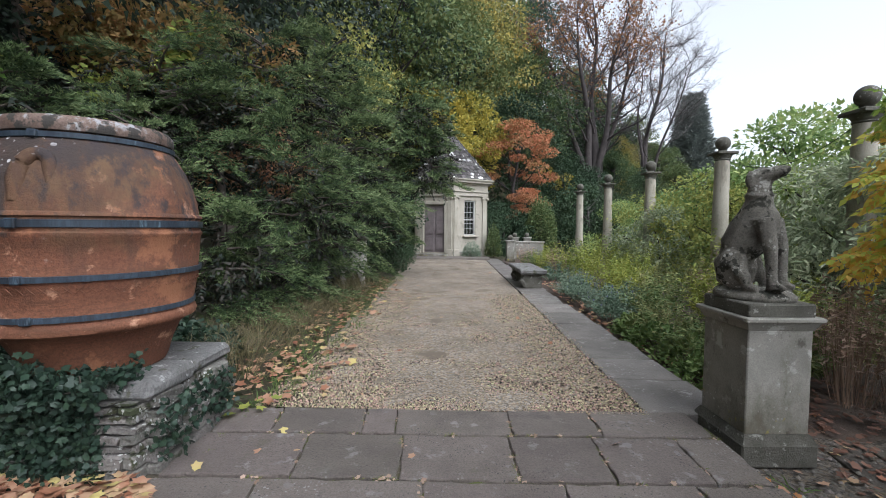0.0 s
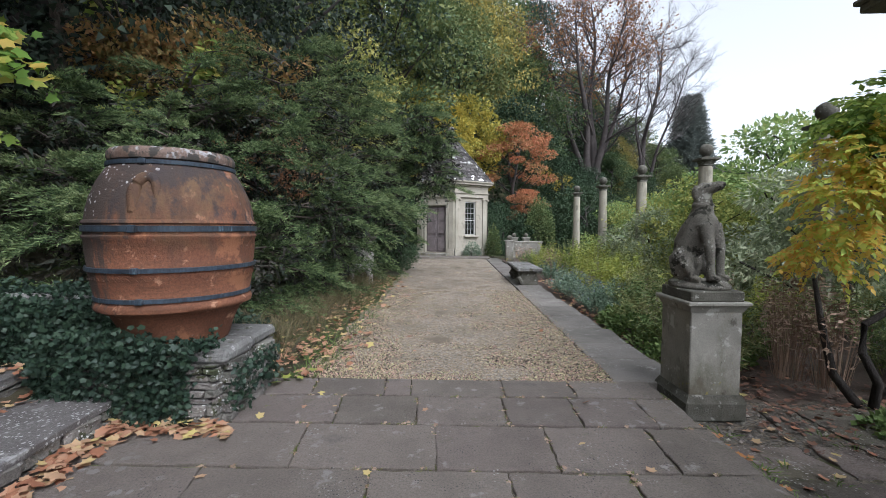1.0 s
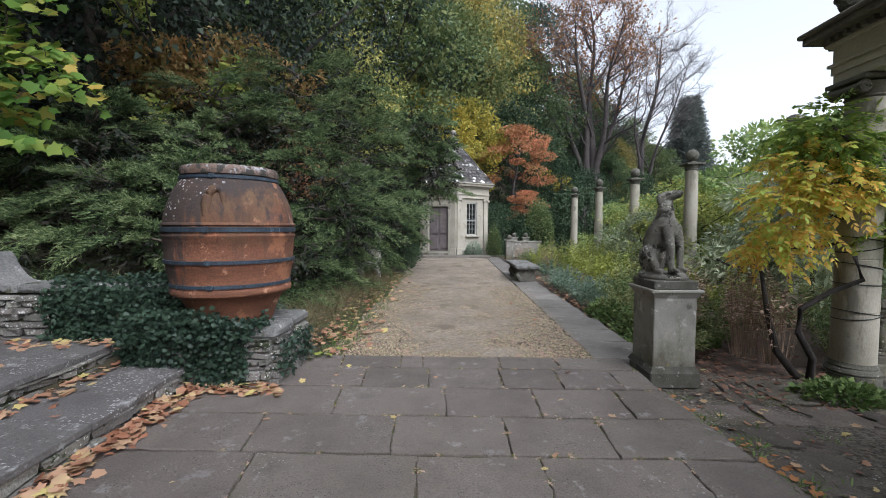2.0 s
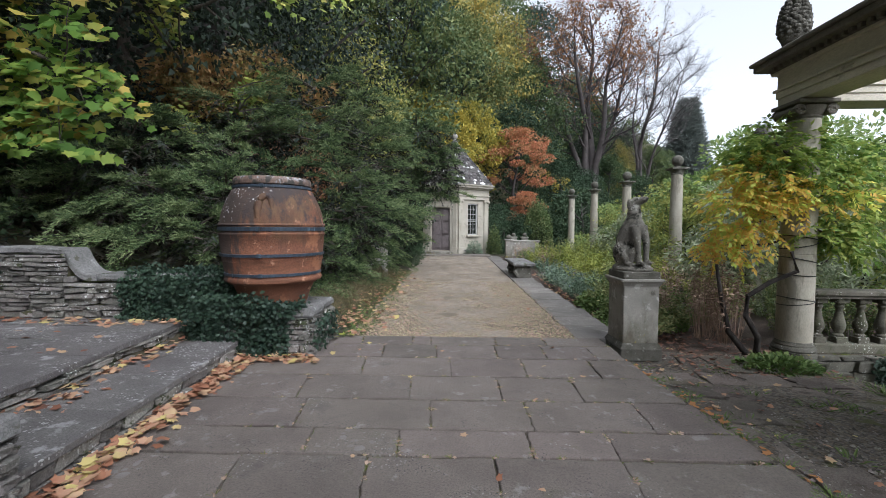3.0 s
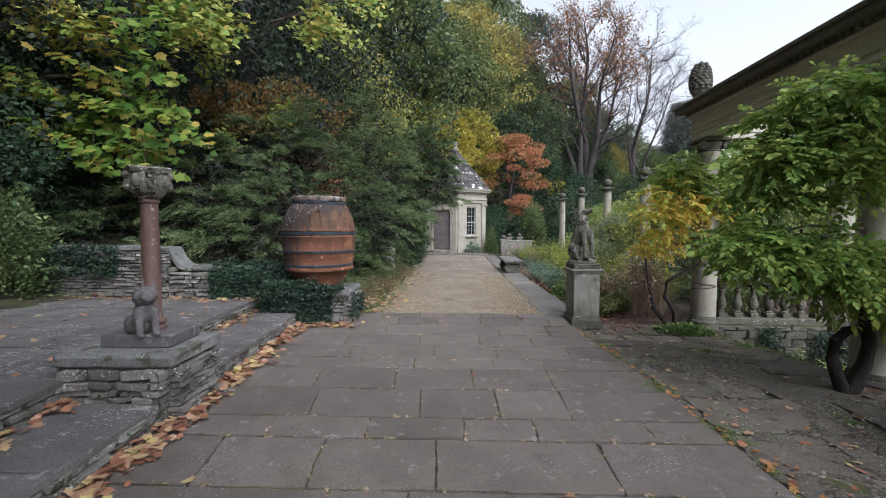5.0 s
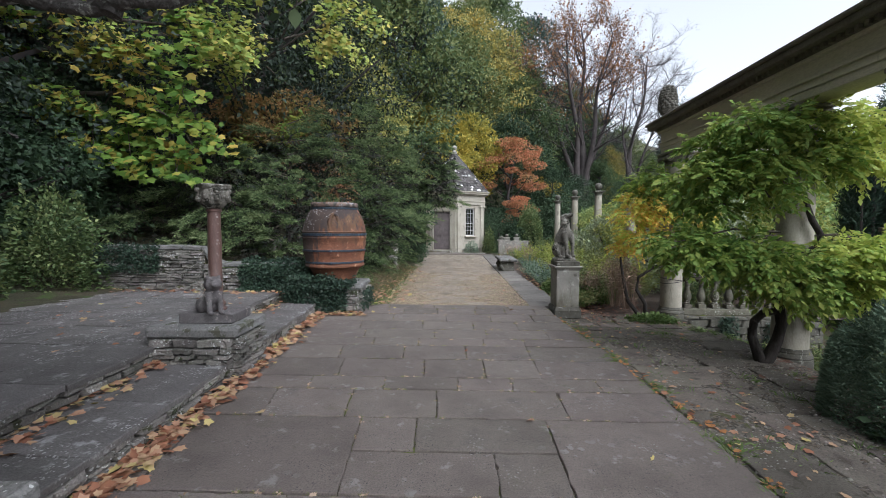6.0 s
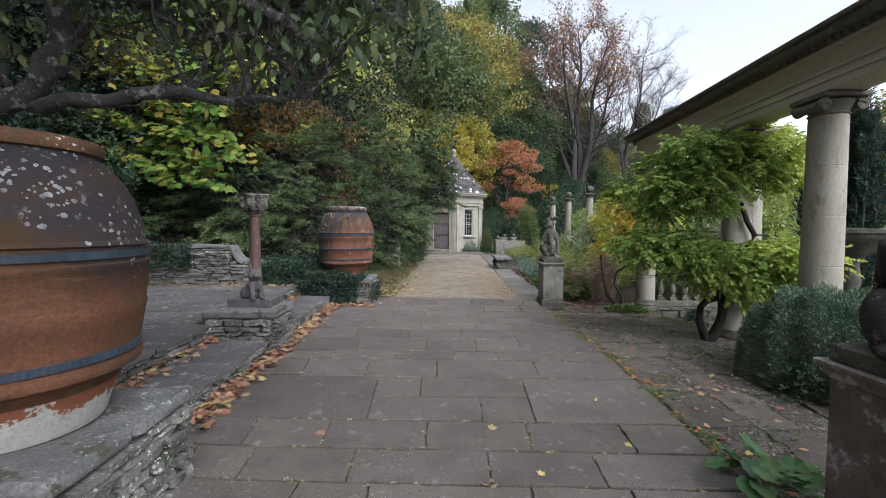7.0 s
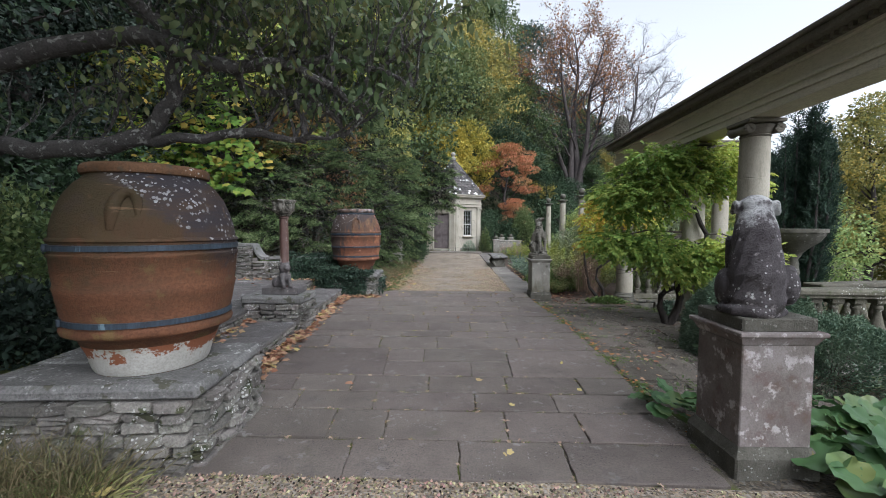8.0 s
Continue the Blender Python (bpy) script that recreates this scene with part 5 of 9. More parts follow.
# ---- pergola ----
def pergola_column(loc, h, r, label, capital="ionic"):
    t = thing("pergola_column", loc, 0, label, "column", "pergola columns")
    b = Geo().lathe([(r * 1.24, -0.05), (r * 1.25, 0.066)], 32)
    b.lathe([(r * 1.16, 0.065), (r * 1.22, 0.09), (r * 1.16, 0.125), (r * 1.08, 0.14), (r * 1.09, 0.155), (r * 1.02, 0.175), (r, 0.2)], 32)
    part("base", b, M_PEDDARK, t, "dark mossy column base", smooth=40)
    hs = h - 0.24
    drums = np.linspace(0.19, hs, 6)
    for a, z in zip(drums, drums[1:]):
        ra, rz_ = r * (1 - 0.13 * ((a / h) ** 1.6)), r * (1 - 0.13 * ((z / h) ** 1.6))
        part("drum", Geo().lathe([(ra - 0.004, a), (ra, a + 0.008), (rz_, z - 0.008), (rz_ - 0.004, z)], 32), M_COLUMN, t, smooth=18)
    rt = r * 0.87
    c = Geo().lathe([(rt, hs), (rt * 1.1, hs + 0.02), (rt, hs + 0.04), (rt * 1.25, hs + 0.12), (rt * 1.3, hs + 0.16)], 28)
    c.box((0, 0, hs + 0.205), (rt * 2.85, rt * 2.85, 0.05), 0.008)
    cap = part("capital", c, M_CORNICE, t, "carved scrolled capital", smooth=45)
    for sx in (-1, 1):
        c = Geo()
        for sy in (-1, 1):
            n = 20
            pts = []
            for k in range(n):
                a = k / n * 4.2 * math.pi
                q = 0.075 * (1 - 0.75 * k / n)
                pts.append((sx * (rt * 1.12 + q * math.cos(a) * 0.9), sy * rt * 1.1, hs + 0.10 + 0.9 * q * math.sin(a)))
            c.tube(pts, [0.018] * n, 6)
        c.tube([(sx * rt * 1.12, -rt * 1.1, hs + 0.10), (sx * rt * 1.12, 0, hs + 0.105), (sx * rt * 1.12, rt * 1.1, hs + 0.10)], [0.066, 0.048, 0.066], 12)
        part("volute", c, M_CORNICE, cap, smooth=45)
    return t


COLX = 4.42
for y, lab in ((3.45, "tall limestone pergola column wrapped with wires, wisteria around it"), (0.20, "limestone pergola column half hidden by green wisteria"), (-1.40, "smooth limestone pergola column with scrolled capital")):
    z = -0.08 if y < 1 else -0.17
    pergola_column((COLX, y, z), 3.21 - z, 0.205, lab)
pergola_column((6.85, 3.6, -0.13), 3.34, 0.20, "limestone column at the far side of the pergola")
pergola_column((COLX, -5.2, -0.17), 3.38, 0.205, "smooth limestone pergola column with scrolled capital")


def entablature(x0, x1, y0, y1, along, label, z0=3.215):
    """Architrave, frieze and projecting cornice; x0..x1, y0..y1 bound the architrave."""
    t = thing("entablature", (0, 0, 0), 0, label, "entablature", kind="structure")

    def bar(name, e, za, zb, material, ends=1.0, b=0.006):
        g = Geo().box(((x0 + x1) / 2, (y0 + y1) / 2, (za + zb) / 2), (x1 - x0 + 2 * e * (ends if along == "x" else 1), y1 - y0 + 2 * e * (ends if along == "y" else 1), zb - za), b)
        return part(name, g, material, t)
    bar("architrave", 0.0, z0, z0 + 0.10, M_ENTAB)
    bar("upper_architrave", 0.018, z0 + 0.10, z0 + 0.19, M_ENTAB)
    bar("fillet", 0.045, z0 + 0.19, z0 + 0.225, M_ENTAB)
    bar("frieze", 0.008, z0 + 0.225, z0 + 0.42, M_ENTAB)
    bar("bed_moulding", 0.06, z0 + 0.42, z0 + 0.46, M_ENTAB)
    bar("cornice", 0.21, z0 + 0.515, z0 + 0.60, M_CORNICE, b=0.012)
    bar("cornice_top", 0.25, z0 + 0.60, z0 + 0.655, M_CORNICE, b=0.015)
    dent = Geo().box((0, 0, 0), (0.05, 0.05, 0.055), 0.004).mesh("dentil")
    dent.materials.append(M_CORNICE)
    bar("dentil_band", 0.07, z0 + 0.46, z0 + 0.517, M_CORNICE)
    n = int((y1 - y0 if along == "y" else x1 - x0) / 0.105)
    for k in range(n + 1):
        for side in (-1, 1):
            ob = new("dentil", dent)
            ob.parent = t
            if along == "y":
                ob.location = ((x0 if side < 0 else x1) + side * 0.10, y0 + k * 0.105, z0 + 0.488)
            else:
                ob.location = (x0 + k * 0.105, (y0 if side < 0 else y1) + side * 0.10, z0 + 0.488)
    if along == "y":
        for k in range(6):
            ob = new("dentil", dent)
            ob.parent = t
            ob.location = (x0 + k * (x1 - x0) / 5, y1 + 0.10, z0 + 0.488)
    return t


entablature(COLX - 0.20, COLX + 0.20, -9.0, 3.66, "y", "weathered limestone entablature with dark dentilled cornice over the columns")
entablature(COLX + 0.21, 7.1, 3.40, 3.80, "x", "pale limestone cross beam between pergola columns", 3.213)

cone = Geo().lathe([(0.13, 0), (0.15, 0.04), (0.10, 0.08), (0.12, 0.12)], 16)
for j in range(11):
    z = 0.12 + j * 0.052
    r = 0.155 * math.sin(min(1.0, (j + 2.2) / 6.0) * math.pi / 2) * math.sqrt(max(0.02, 1 - (max(0, j - 4) / 7.2) ** 2))
    n = max(5, int(r * 75))
    for k in range(n):
        a = 2 * math.pi * (k + 0.5 * (j % 2)) / n
        cone.ball((r * math.cos(a), r * math.sin(a), z), (0.042, 0.042, 0.035), 7, 5)
cone.lathe([(0.13, 0.12), (0.168, 0.3), (0.15, 0.5), (0.07, 0.66), (0.01, 0.72)], 14)
pine = part("pine_cone_finial", cone, M_PEDDARK)
pine.matrix_basis = pose(4.24, 3.45, 3.87)
tagged(pine, "carved stone pine cone finial on the pergola's corner", "finial")

# wires round the corner column
for z in (0.55, 0.60, 0.92, 1.12, 1.32, 1.42):
    g = Geo()
    tilt = rng.uniform(-0.05, 0.05)
    g.tube([(0.208 * math.cos(a), 0.208 * math.sin(a), tilt * math.cos(a)) for a in np.linspace(0, 2 * math.pi, 25)], [0.006] * 25, 5)
    w = part("training_wire", g, M_WIRE)
    w.matrix_basis = pose(COLX, 3.45, z)
    tagged(w, "black training wire looped round the column", "wire", "training wires")


# ---- balustrades ----
BAL = None


def balustrade(p0, p1, z0, label, height=0.86):
    t = thing("balustrade", (0, 0, 0), 0, label, "balustrade", "balustrades")
    p0, p1 = np.array(p0, float), np.array(p1, float)
    L = np.linalg.norm(p1 - p0)
    u = (p1 - p0) / L
    rz = math.atan2(u[1], u[0])
    m = (p0 + p1) / 2
    part("plinth", Geo().box((m[0], m[1], z0 + 0.05), (L, 0.30, 0.12), 0.01, rz), M_BALUS, t)
    part("rail", Geo().box((m[0], m[1], z0 + height - 0.06), (L, 0.30, 0.07), 0.015, rz).box((m[0], m[1], z0 + height - 0.11), (L, 0.24, 0.05), 0.008, rz), M_BALUS, t)
    global BAL
    if BAL is None:
        g = Geo().box((0, 0, 0.04), (0.15, 0.15, 0.10), 0.006)
        g.lathe([(0.06, 0.09), (0.065, 0.11), (0.045, 0.135), (0.05, 0.15), (0.078, 0.21), (0.082, 0.26), (0.062, 0.33), (0.042, 0.42), (0.038, 0.47), (0.055, 0.49), (0.055, 0.51), (0.045, 0.53), (0.06, 0.555)], 14)
        g.box((0, 0, 0.59), (0.15, 0.15, 0.07), 0.006)
        BAL = g.mesh("baluster", 45)
        BAL.materials.append(M_BALUS)
    n = int(L / 0.265)
    for k in range(n):
        p = p0 + u * (k + 0.5) * L / n
        ob = new("baluster", BAL)
        ob.parent = t
        ob.matrix_basis = pose(p[0], p[1], z0 + 0.105, 0, 0, math.degrees(rz)) @ Matrix.Diagonal((1, 1, (height - 0.24) / 0.62, 1))
    return t


low = thing("low_wall", (0, 0, 0), 0, "low mossy rubble wall below the balustrade", "wall", kind="structure")
core(low, [(4.45, 3.4), (7.4, 3.4), (7.4, 3.75), (4.45, 3.75)], -1.05, -0.14)
rubble_face(low, (4.45, 3.38), (7.4, 3.38), -0.98, -0.15, 0.12, (0.2, 0.45), 0.12, None, MOSSY)
balustrade((4.66, 3.55), (6.62, 3.55), -0.13, "mossy stone balustrade between two pergola columns")
balustrade((4.3, -2.15), (8.3, -2.15), 0.06, "weathered stone balustrade round the pool terrace", 0.9)
balustrade((5.6, -1.0), (8.8, -0.2), -0.02, "farther weathered stone balustrade", 0.9)
pw = thing("parapet_wall", (0, 0, 0), 0, "rubble base wall of the balustrade", "wall", kind="structure")
core(pw, [(4.3, -2.3), (8.3, -2.3), (8.3, -2.0), (4.3, -2.0)], -0.7, 0.06)
rubble_face(pw, (4.3, -2.32), (8.3, -2.32), -0.2, 0.055, 0.1, (0.2, 0.5), 0.12)

fountain = thing("stone_tazza", (6.31, 0.40, -0.62), 0, "dark stone tazza on a baluster foot", "fountain")
part("foot", Geo().box((0, 0, 0.35), (0.5, 0.5, 0.8), 0.02).lathe([(0.24, 0.75), (0.24, 0.82), (0.12, 0.95), (0.09, 1.2), (0.13, 1.5), (0.10, 1.75), (0.16, 1.85)], 24), M_PEDDARK, fountain, smooth=40)
part("bowl", Geo().lathe([(0.13, 1.84), (0.24, 1.95), (0.40, 2.08), (0.455, 2.17), (0.47, 2.19), (0.475, 2.23), (0.505, 2.24), (0.505, 2.30), (0.475, 2.31), (0.44, 2.26), (0.25, 2.14), (0.02, 2.1)], 36), M_PEDDARK, fountain, smooth=40)


# ---- row of free columns with balls ----
def ball_column(loc, h, label):
    t = thing("ball_column", loc, 0, label, "column", "columns with stone balls")
    r = 0.185
    part("shaft", Geo().lathe([(r * 1.35, 0), (r * 1.4, 0.08), (r * 1.15, 0.14), (r, 0.2), (r * 0.985, 1.2), (r * 0.86, h - 0.66), (r * 0.86, h - 0.62)], 28), M_COLUMN, t, smooth=40)
    part("capital", Geo().lathe([(r * 0.87, h - 0.63), (r * 0.95, h - 0.61), (r * 0.87, h - 0.59), (r * 1.05, h - 0.53), (r * 1.12, h - 0.49)], 28).box((0, 0, h - 0.455), (r * 2.6, r * 2.6, 0.06), 0.008), M_PEDDARK, t, smooth=40)
    part("ball", Geo().lathe([(0.11, h - 0.43), (0.08, h - 0.38), (0.10, h - 0.36)], 20).ball((0, 0, h - 0.21), 0.165, 24, 16), M_PEDDARK, t, "dark mossy stone ball", smooth=60)
    return t


BALLS = [(6.24, 6.94), (6.25, 10.6), (6.15, 14.3), (5.95, 17.8), (5.8, 21.5)]
for x, y in BALLS:
    ball_column((x, y, -0.1), 3.87, "free-standing stone column topped with a dark ball")
for (xa, ya), (xb, yb) in zip(BALLS, BALLS[1:]):
    pts = [(xa + (xb - xa) * s, ya + (yb - ya) * s, 3.25 - 1.1 * 4 * s * (1 - s) * 0.45) for s in np.linspace(0, 1, 15)]
    w = part("swag_wire", Geo().tube(pts, [0.006] * 15, 5), M_WIRE)
    tagged(w, "dark wire hung in a swag between two columns", "wire", "swag wires")

# ---- stone bench, carved block and ball posts along the path ----
bench = thing("stone_bench", (1.66, 11.3, -0.02), 2, "long weathered stone bench beside the path", "bench")
part("seat", Geo().box((0, 0, 0.44), (0.66, 2.1, 0.09), 0.02, jit=0.003).box((0, 0, 0.385), (0.58, 2.02, 0.03), 0.008), M_CAP, bench, "pale worn seat slab")
for y in (-0.72, 0.72):
    lg = Geo().box((0, y, 0.19), (0.46, 0.40, 0.38), 0.03, jit=0.01)
    lg.tube([(-0.24, y - 0.2, 0.3), (-0.28, y - 0.2, 0.22), (-0.2, y - 0.2, 0.1)], [0.05, 0.06, 0.07], 8)
    part("leg", lg, M_PEDDARK, bench)

carved = thing("carved_pedestal", (-2.95, 11.0, 0.0), 2, "carved marble block on scrolled feet beneath the juniper", "pedestal")
block = part("body", Geo().box((0, 0, 0.75), (0.55, 0.80, 0.78), 0.02), M_MARBLE, carved)
rel = Geo()
for k in range(60):
    rel.ball((0.275, rng.uniform(-0.34, 0.34), rng.uniform(0.42, 1.08)), (0.02, rng.uniform(0.03, 0.07), rng.uniform(0.03, 0.08)), 7, 5)
part("relief", rel, M_MARBLE, block, "worn carved relief", smooth=60)
part("cornice", Geo().add(*Geo_frustum(0.56, 0.82, 0.70, 0.96, 1.13, 1.21)).box((0, 0, 1.235), (0.72, 0.98, 0.05), 0.01), M_PEDDARK, carved)
for y in (-0.42, 0.42):
    for x in (-0.24, 0.24):
        pts = [(x + 0.18 * s, y * (1 + 0.5 * s), 0.38 - 0.38 * s + 0.07 * math.sin(6 * s)) for s in np.linspace(0, 1, 9)]
        part("scroll_foot", Geo().tube(pts, [0.10 - 0.045 * s for s in np.linspace(0, 1, 9)], 8), M_MARBLE, carved, smooth=60)


def ball_post(loc, h, label):
    t = thing("ball_post", loc, 3, label, "post", "short posts with balls")
    part("post", Geo().box((0, 0, h / 2), (0.34, 0.34, h), 0.01).box((0, 0, h + 0.03), (0.44, 0.44, 0.07), 0.01).box((0, 0, 0.06), (0.40, 0.40, 0.14), 0.01), M_PED, t)
    part("ball", Geo().ball((0, 0, h + 0.17), 0.13, 16, 10), M_PEDDARK, t, smooth=60)
    return t


ball_post((2.1, 19.3, -0.03), 0.90, "short stone post with a ball at the end of the path")
ball_post((2.75, 23.0, -0.03), 0.95, "farther short stone post with a ball")
ball_post((3.4, 23.0, -0.03), 0.95, "farther short stone post with a ball")
lowp = thing("parapet", (0, 0, 0), 0, "low grey stone parapet beyond the border", "wall", kind="structure")
part("wall", Geo().box((3.1, 20.6, 0.38), (1.5, 0.22, 0.80), 0.02).box((3.1, 20.6, 0.80), (1.6, 0.3, 0.07), 0.012), M_PED, lowp)


# ---- garden pavilion ----
def pavilion(cx, cy, R, sides, turn):
    t = thing("pavilion", (cx, cy, 0), turn, "small classical limestone pavilion with stone-tiled pointed roof", "pavilion")
    ang = [2 * math.pi * (k + 0.5) / sides for k in range(sides)]
    P = [(R * math.cos(a), R * math.sin(a)) for a in ang]
    H = 3.6
    for k in range(sides):
        a, b = np.array(P[k]), np.array(P[(k + 1) % sides])
        L = np.linalg.norm(b - a)
        u = (b - a) / L
        nrm = np.array([u[1], -u[0]])
        rz = math.atan2(u[1], u[0])

        def at(s, off, z):
            q = a + u * s + nrm * off
            return (q[0], q[1], z)
        kind = FACES.get(k, "wall")
        op = {"door": (L / 2 - 0.60, L / 2 + 0.60, 0.22, 2.62), "window": (L / 2 - 0.36, L / 2 + 0.36, 1.10, 2.88)}.get(kind)
        w = Geo()
        if op:
            x0, x1, z0, z1 = op
            for s0, s1, za, zb in ((0, x0, 0, H), (x1, L, 0, H), (x0, x1, 0, z0), (x0, x1, z1, H)):
                w.box(at((s0 + s1) / 2, -0.12, (za + zb) / 2), (s1 - s0, 0.24, zb - za), 0.002, rz)
        else:
            w.box(at(L / 2, -0.12, H / 2), (L, 0.24, H), 0.002, rz)
        part("wall", w, M_WALLSTUCCO, t)
        for s in (0.16, L - 0.16):
            g = Geo().box(at(s, 0.03, 1.65), (0.24, 0.08, 2.7), 0.006, rz).box(at(s, 0.05, 0.20), (0.34, 0.16, 0.40), 0.01, rz).box(at(s, 0.05, 3.04), (0.30, 0.14, 0.10), 0.008, rz)
            part("pilaster", g, M_WALLSTUCCO, t)
            for sg in (-1, 1):
                part("capital_scroll", Geo().ball(at(s + sg * 0.13, 0.10, 2.97), 0.07, 10, 8), M_WALLSTUCCO, t, smooth=60)
        part("plinth_course", Geo().box(at(L / 2, 0.04, 0.14), (L + 0.04, 0.12, 0.30), 0.008, rz) if kind != "door" else Geo().box(at(L / 2, 0.25, 0.09), (1.7, 0.5, 0.16), 0.012, rz), M_PED, t)
        for name, off, z, wide, deep, high in (("architrave", 0.02, 3.19, 0.08, 0.16, 0.20), ("fillet", 0.05, 3.31, 0.12, 0.22, 0.05), ("frieze", 0.015, 3.50, 0.08, 0.15, 0.34),
                                               ("bed_moulding", 0.05, 3.70, 0.14, 0.24, 0.08), ("cornice", 0.12, 3.80, 0.28, 0.4, 0.12), ("cornice_top", 0.16, 3.895, 0.36, 0.48, 0.07)):
            part(name, Geo().box(at(L / 2, off, z), (L + wide, deep, high), 0.01, rz), M_WALLSTUCCO, t)
        if kind == "door":
            d = part("door", Geo().box(at(L / 2 - 0.305, -0.10, 1.42), (0.59, 0.05, 2.38), 0.006, rz).box(at(L / 2 + 0.305, -0.10, 1.42), (0.59, 0.05, 2.38), 0.006, rz), M_DOOR, t, "closed mauve-grey panelled double door")
            for sx in (-0.305, 0.305):
                for z, h in ((0.70, 0.66), (1.50, 0.62), (2.20, 0.56)):
                    g = Geo().box(at(L / 2 + sx, -0.068, z), (0.38, 0.025, h), 0.012, rz)
                    for dx, dz, sw, sh in ((0, h / 2 + 0.03, 0.46, 0.03), (0, -h / 2 - 0.03, 0.46, 0.03), (0.215, 0, 0.03, h), (-0.215, 0, 0.03, h)):
                        g.box(at(L / 2 + sx + dx, -0.062, z + dz), (sw, 0.03, sh), 0.004, rz)
                    part("panel", g, M_DOOR, d)
            part("door_frame", Geo().box(at(L / 2 - 0.68, 0.02, 1.45), (0.16, 0.10, 2.5), 0.008, rz).box(at(L / 2 + 0.68, 0.02, 1.45), (0.16, 0.10, 2.5), 0.008, rz).box(at(L / 2, 0.02, 2.74), (1.56, 0.12, 0.14), 0.008, rz), M_WALLSTUCCO, t)
        if kind == "window":
            x0, x1, z0, z1 = op
            wd = part("window", Geo().box(at(x0 + 0.03, -0.1, (z0 + z1) / 2), (0.06, 0.08, z1 - z0), 0.004, rz).box(at(x1 - 0.03, -0.1, (z0 + z1) / 2), (0.06, 0.08, z1 - z0), 0.004, rz)
                      .box(at(L / 2, -0.1, z1 - 0.03), (x1 - x0, 0.08, 0.06), 0.004, rz).box(at(L / 2, -0.1, z0 + 0.03), (x1 - x0, 0.08, 0.06), 0.004, rz).box(at(L / 2, -0.09, (z0 + z1) / 2 - 0.1), (x1 - x0, 0.07, 0.05), 0.004, rz), M_GLAZE, t, "sash window with dark glass in small panes")
            part("sill", Geo().box(at(L / 2, 0.06, z0 - 0.05), (x1 - x0 + 0.2, 0.2, 0.09), 0.01, rz), M_WALLSTUCCO, t)
            for i in range(3):
                for j in range(6):
                    pw_, ph = (x1 - x0 - 0.12) / 3, (z1 - z0 - 0.12) / 6
                    part("pane", Geo().box(at(x0 + 0.06 + pw_ * (i + 0.5), -0.13, z0 + 0.06 + ph * (j + 0.5)), (pw_ - 0.022, 0.008, ph - 0.022), 0.001, rz), M_GLASS, wd)
            for i in (1, 2):
                part("glazing_bar", Geo().box(at(x0 + 0.06 + (x1 - x0 - 0.12) * i / 3, -0.115, (z0 + z1) / 2), (0.018, 0.03, z1 - z0 - 0.1), 0.003, rz), M_GLAZE, wd)
            for j in range(1, 6):
                part("glazing_bar", Geo().box(at(L / 2, -0.115, z0 + 0.06 + (z1 - z0 - 0.12) * j / 6), (x1 - x0 - 0.1, 0.03, 0.018), 0.003, rz), M_GLAZE, wd)
    # roof: courses of stone tiles on each slope
    Re, He, top = R + 0.30, 3.95, 6.72
    rf = Geo()
    V = [(Re * 0.99 * math.cos(a), Re * 0.99 * math.sin(a), He - 0.02) for a in ang] + [(0, 0, top - 0.05)]
    rf.add(V, [(k, (k + 1) % sides, sides) for k in range(sides)] + [tuple(range(sides))[::-1]])
    roof = part("roof", rf, M_ROOF, t, "conical roof of graded stone tiles")
    rows_ = 15
    til = Geo().box((0, 0, 0), (1, 1, 1), 0.06, jit=0.02).mesh("roof_tile")
    til.materials.append(M_ROOF)
    for k in range(sides):
        for j in range(rows_):
            s0 = j / rows_
            rr, z = Re * (1 - s0) + 0.02, He + (top - He) * s0 + 0.02
            a0, a1 = ang[k], ang[k] + 2 * math.pi / sides
            A = np.array([rr * math.cos(a0), rr * math.sin(a0)])
            B = np.array([rr * math.cos(a1), rr * math.sin(a1)])
            L = np.linalg.norm(B - A)
            n = max(1, int(L / 0.26))
            u = (B - A) / L
            nrm = np.array([u[1], -u[0]])
            slope = math.atan2(top - He, Re * math.cos(math.pi / sides))
            for i in range(n):
                c = A + u * L * (i + 0.5) / n - nrm * 0.09
                ob = new("roof_tile", til)
                ob.parent = roof
                ob.matrix_basis = Matrix.Translation((c[0], c[1], z + 0.085)) @ Matrix.Rotation(math.atan2(u[1], u[0]), 4, "Z") @ Matrix.Rotation(slope - 0.09 + rng.normal(0, 0.03), 4, "X") @ Matrix.Diagonal((L / n * rng.uniform(0.9, 0.98), 0.30, 0.03, 1))
    part("finial", Geo().lathe([(0.16, top - 0.15), (0.18, top), (0.10, top + 0.05), (0.08, top + 0.12)], 16).ball((0, 0, top + 0.26), 0.17, 16, 12), M_PED, t, smooth=60)
    return t


FACES = {3: "door", 4: "window"}
pavilion(-0.82, 23.0, 2.12, 6, 6.5)
apron = thing("pavilion_step", (0, 0, 0), 0, "wide low stone step before the pavilion", "step", kind="structure")
part("slab", Geo().box((-0.9, 20.1, 0.0), (4.2, 1.2, 0.14), 0.015), M_FLAG, apron)


# ---- garden wall at the back of the terrace ----
gw = thing("garden_wall", (0, 0, 0), 0, "drystone garden wall sweeping down to a lower ivy-clad stretch", "wall", kind="structure")


def wall_top(x):
    u = min(1.0, max(0.0, (x + 5.06) / 0.32))
    return 0.93 + 0.34 * (1 - u) ** 2.6


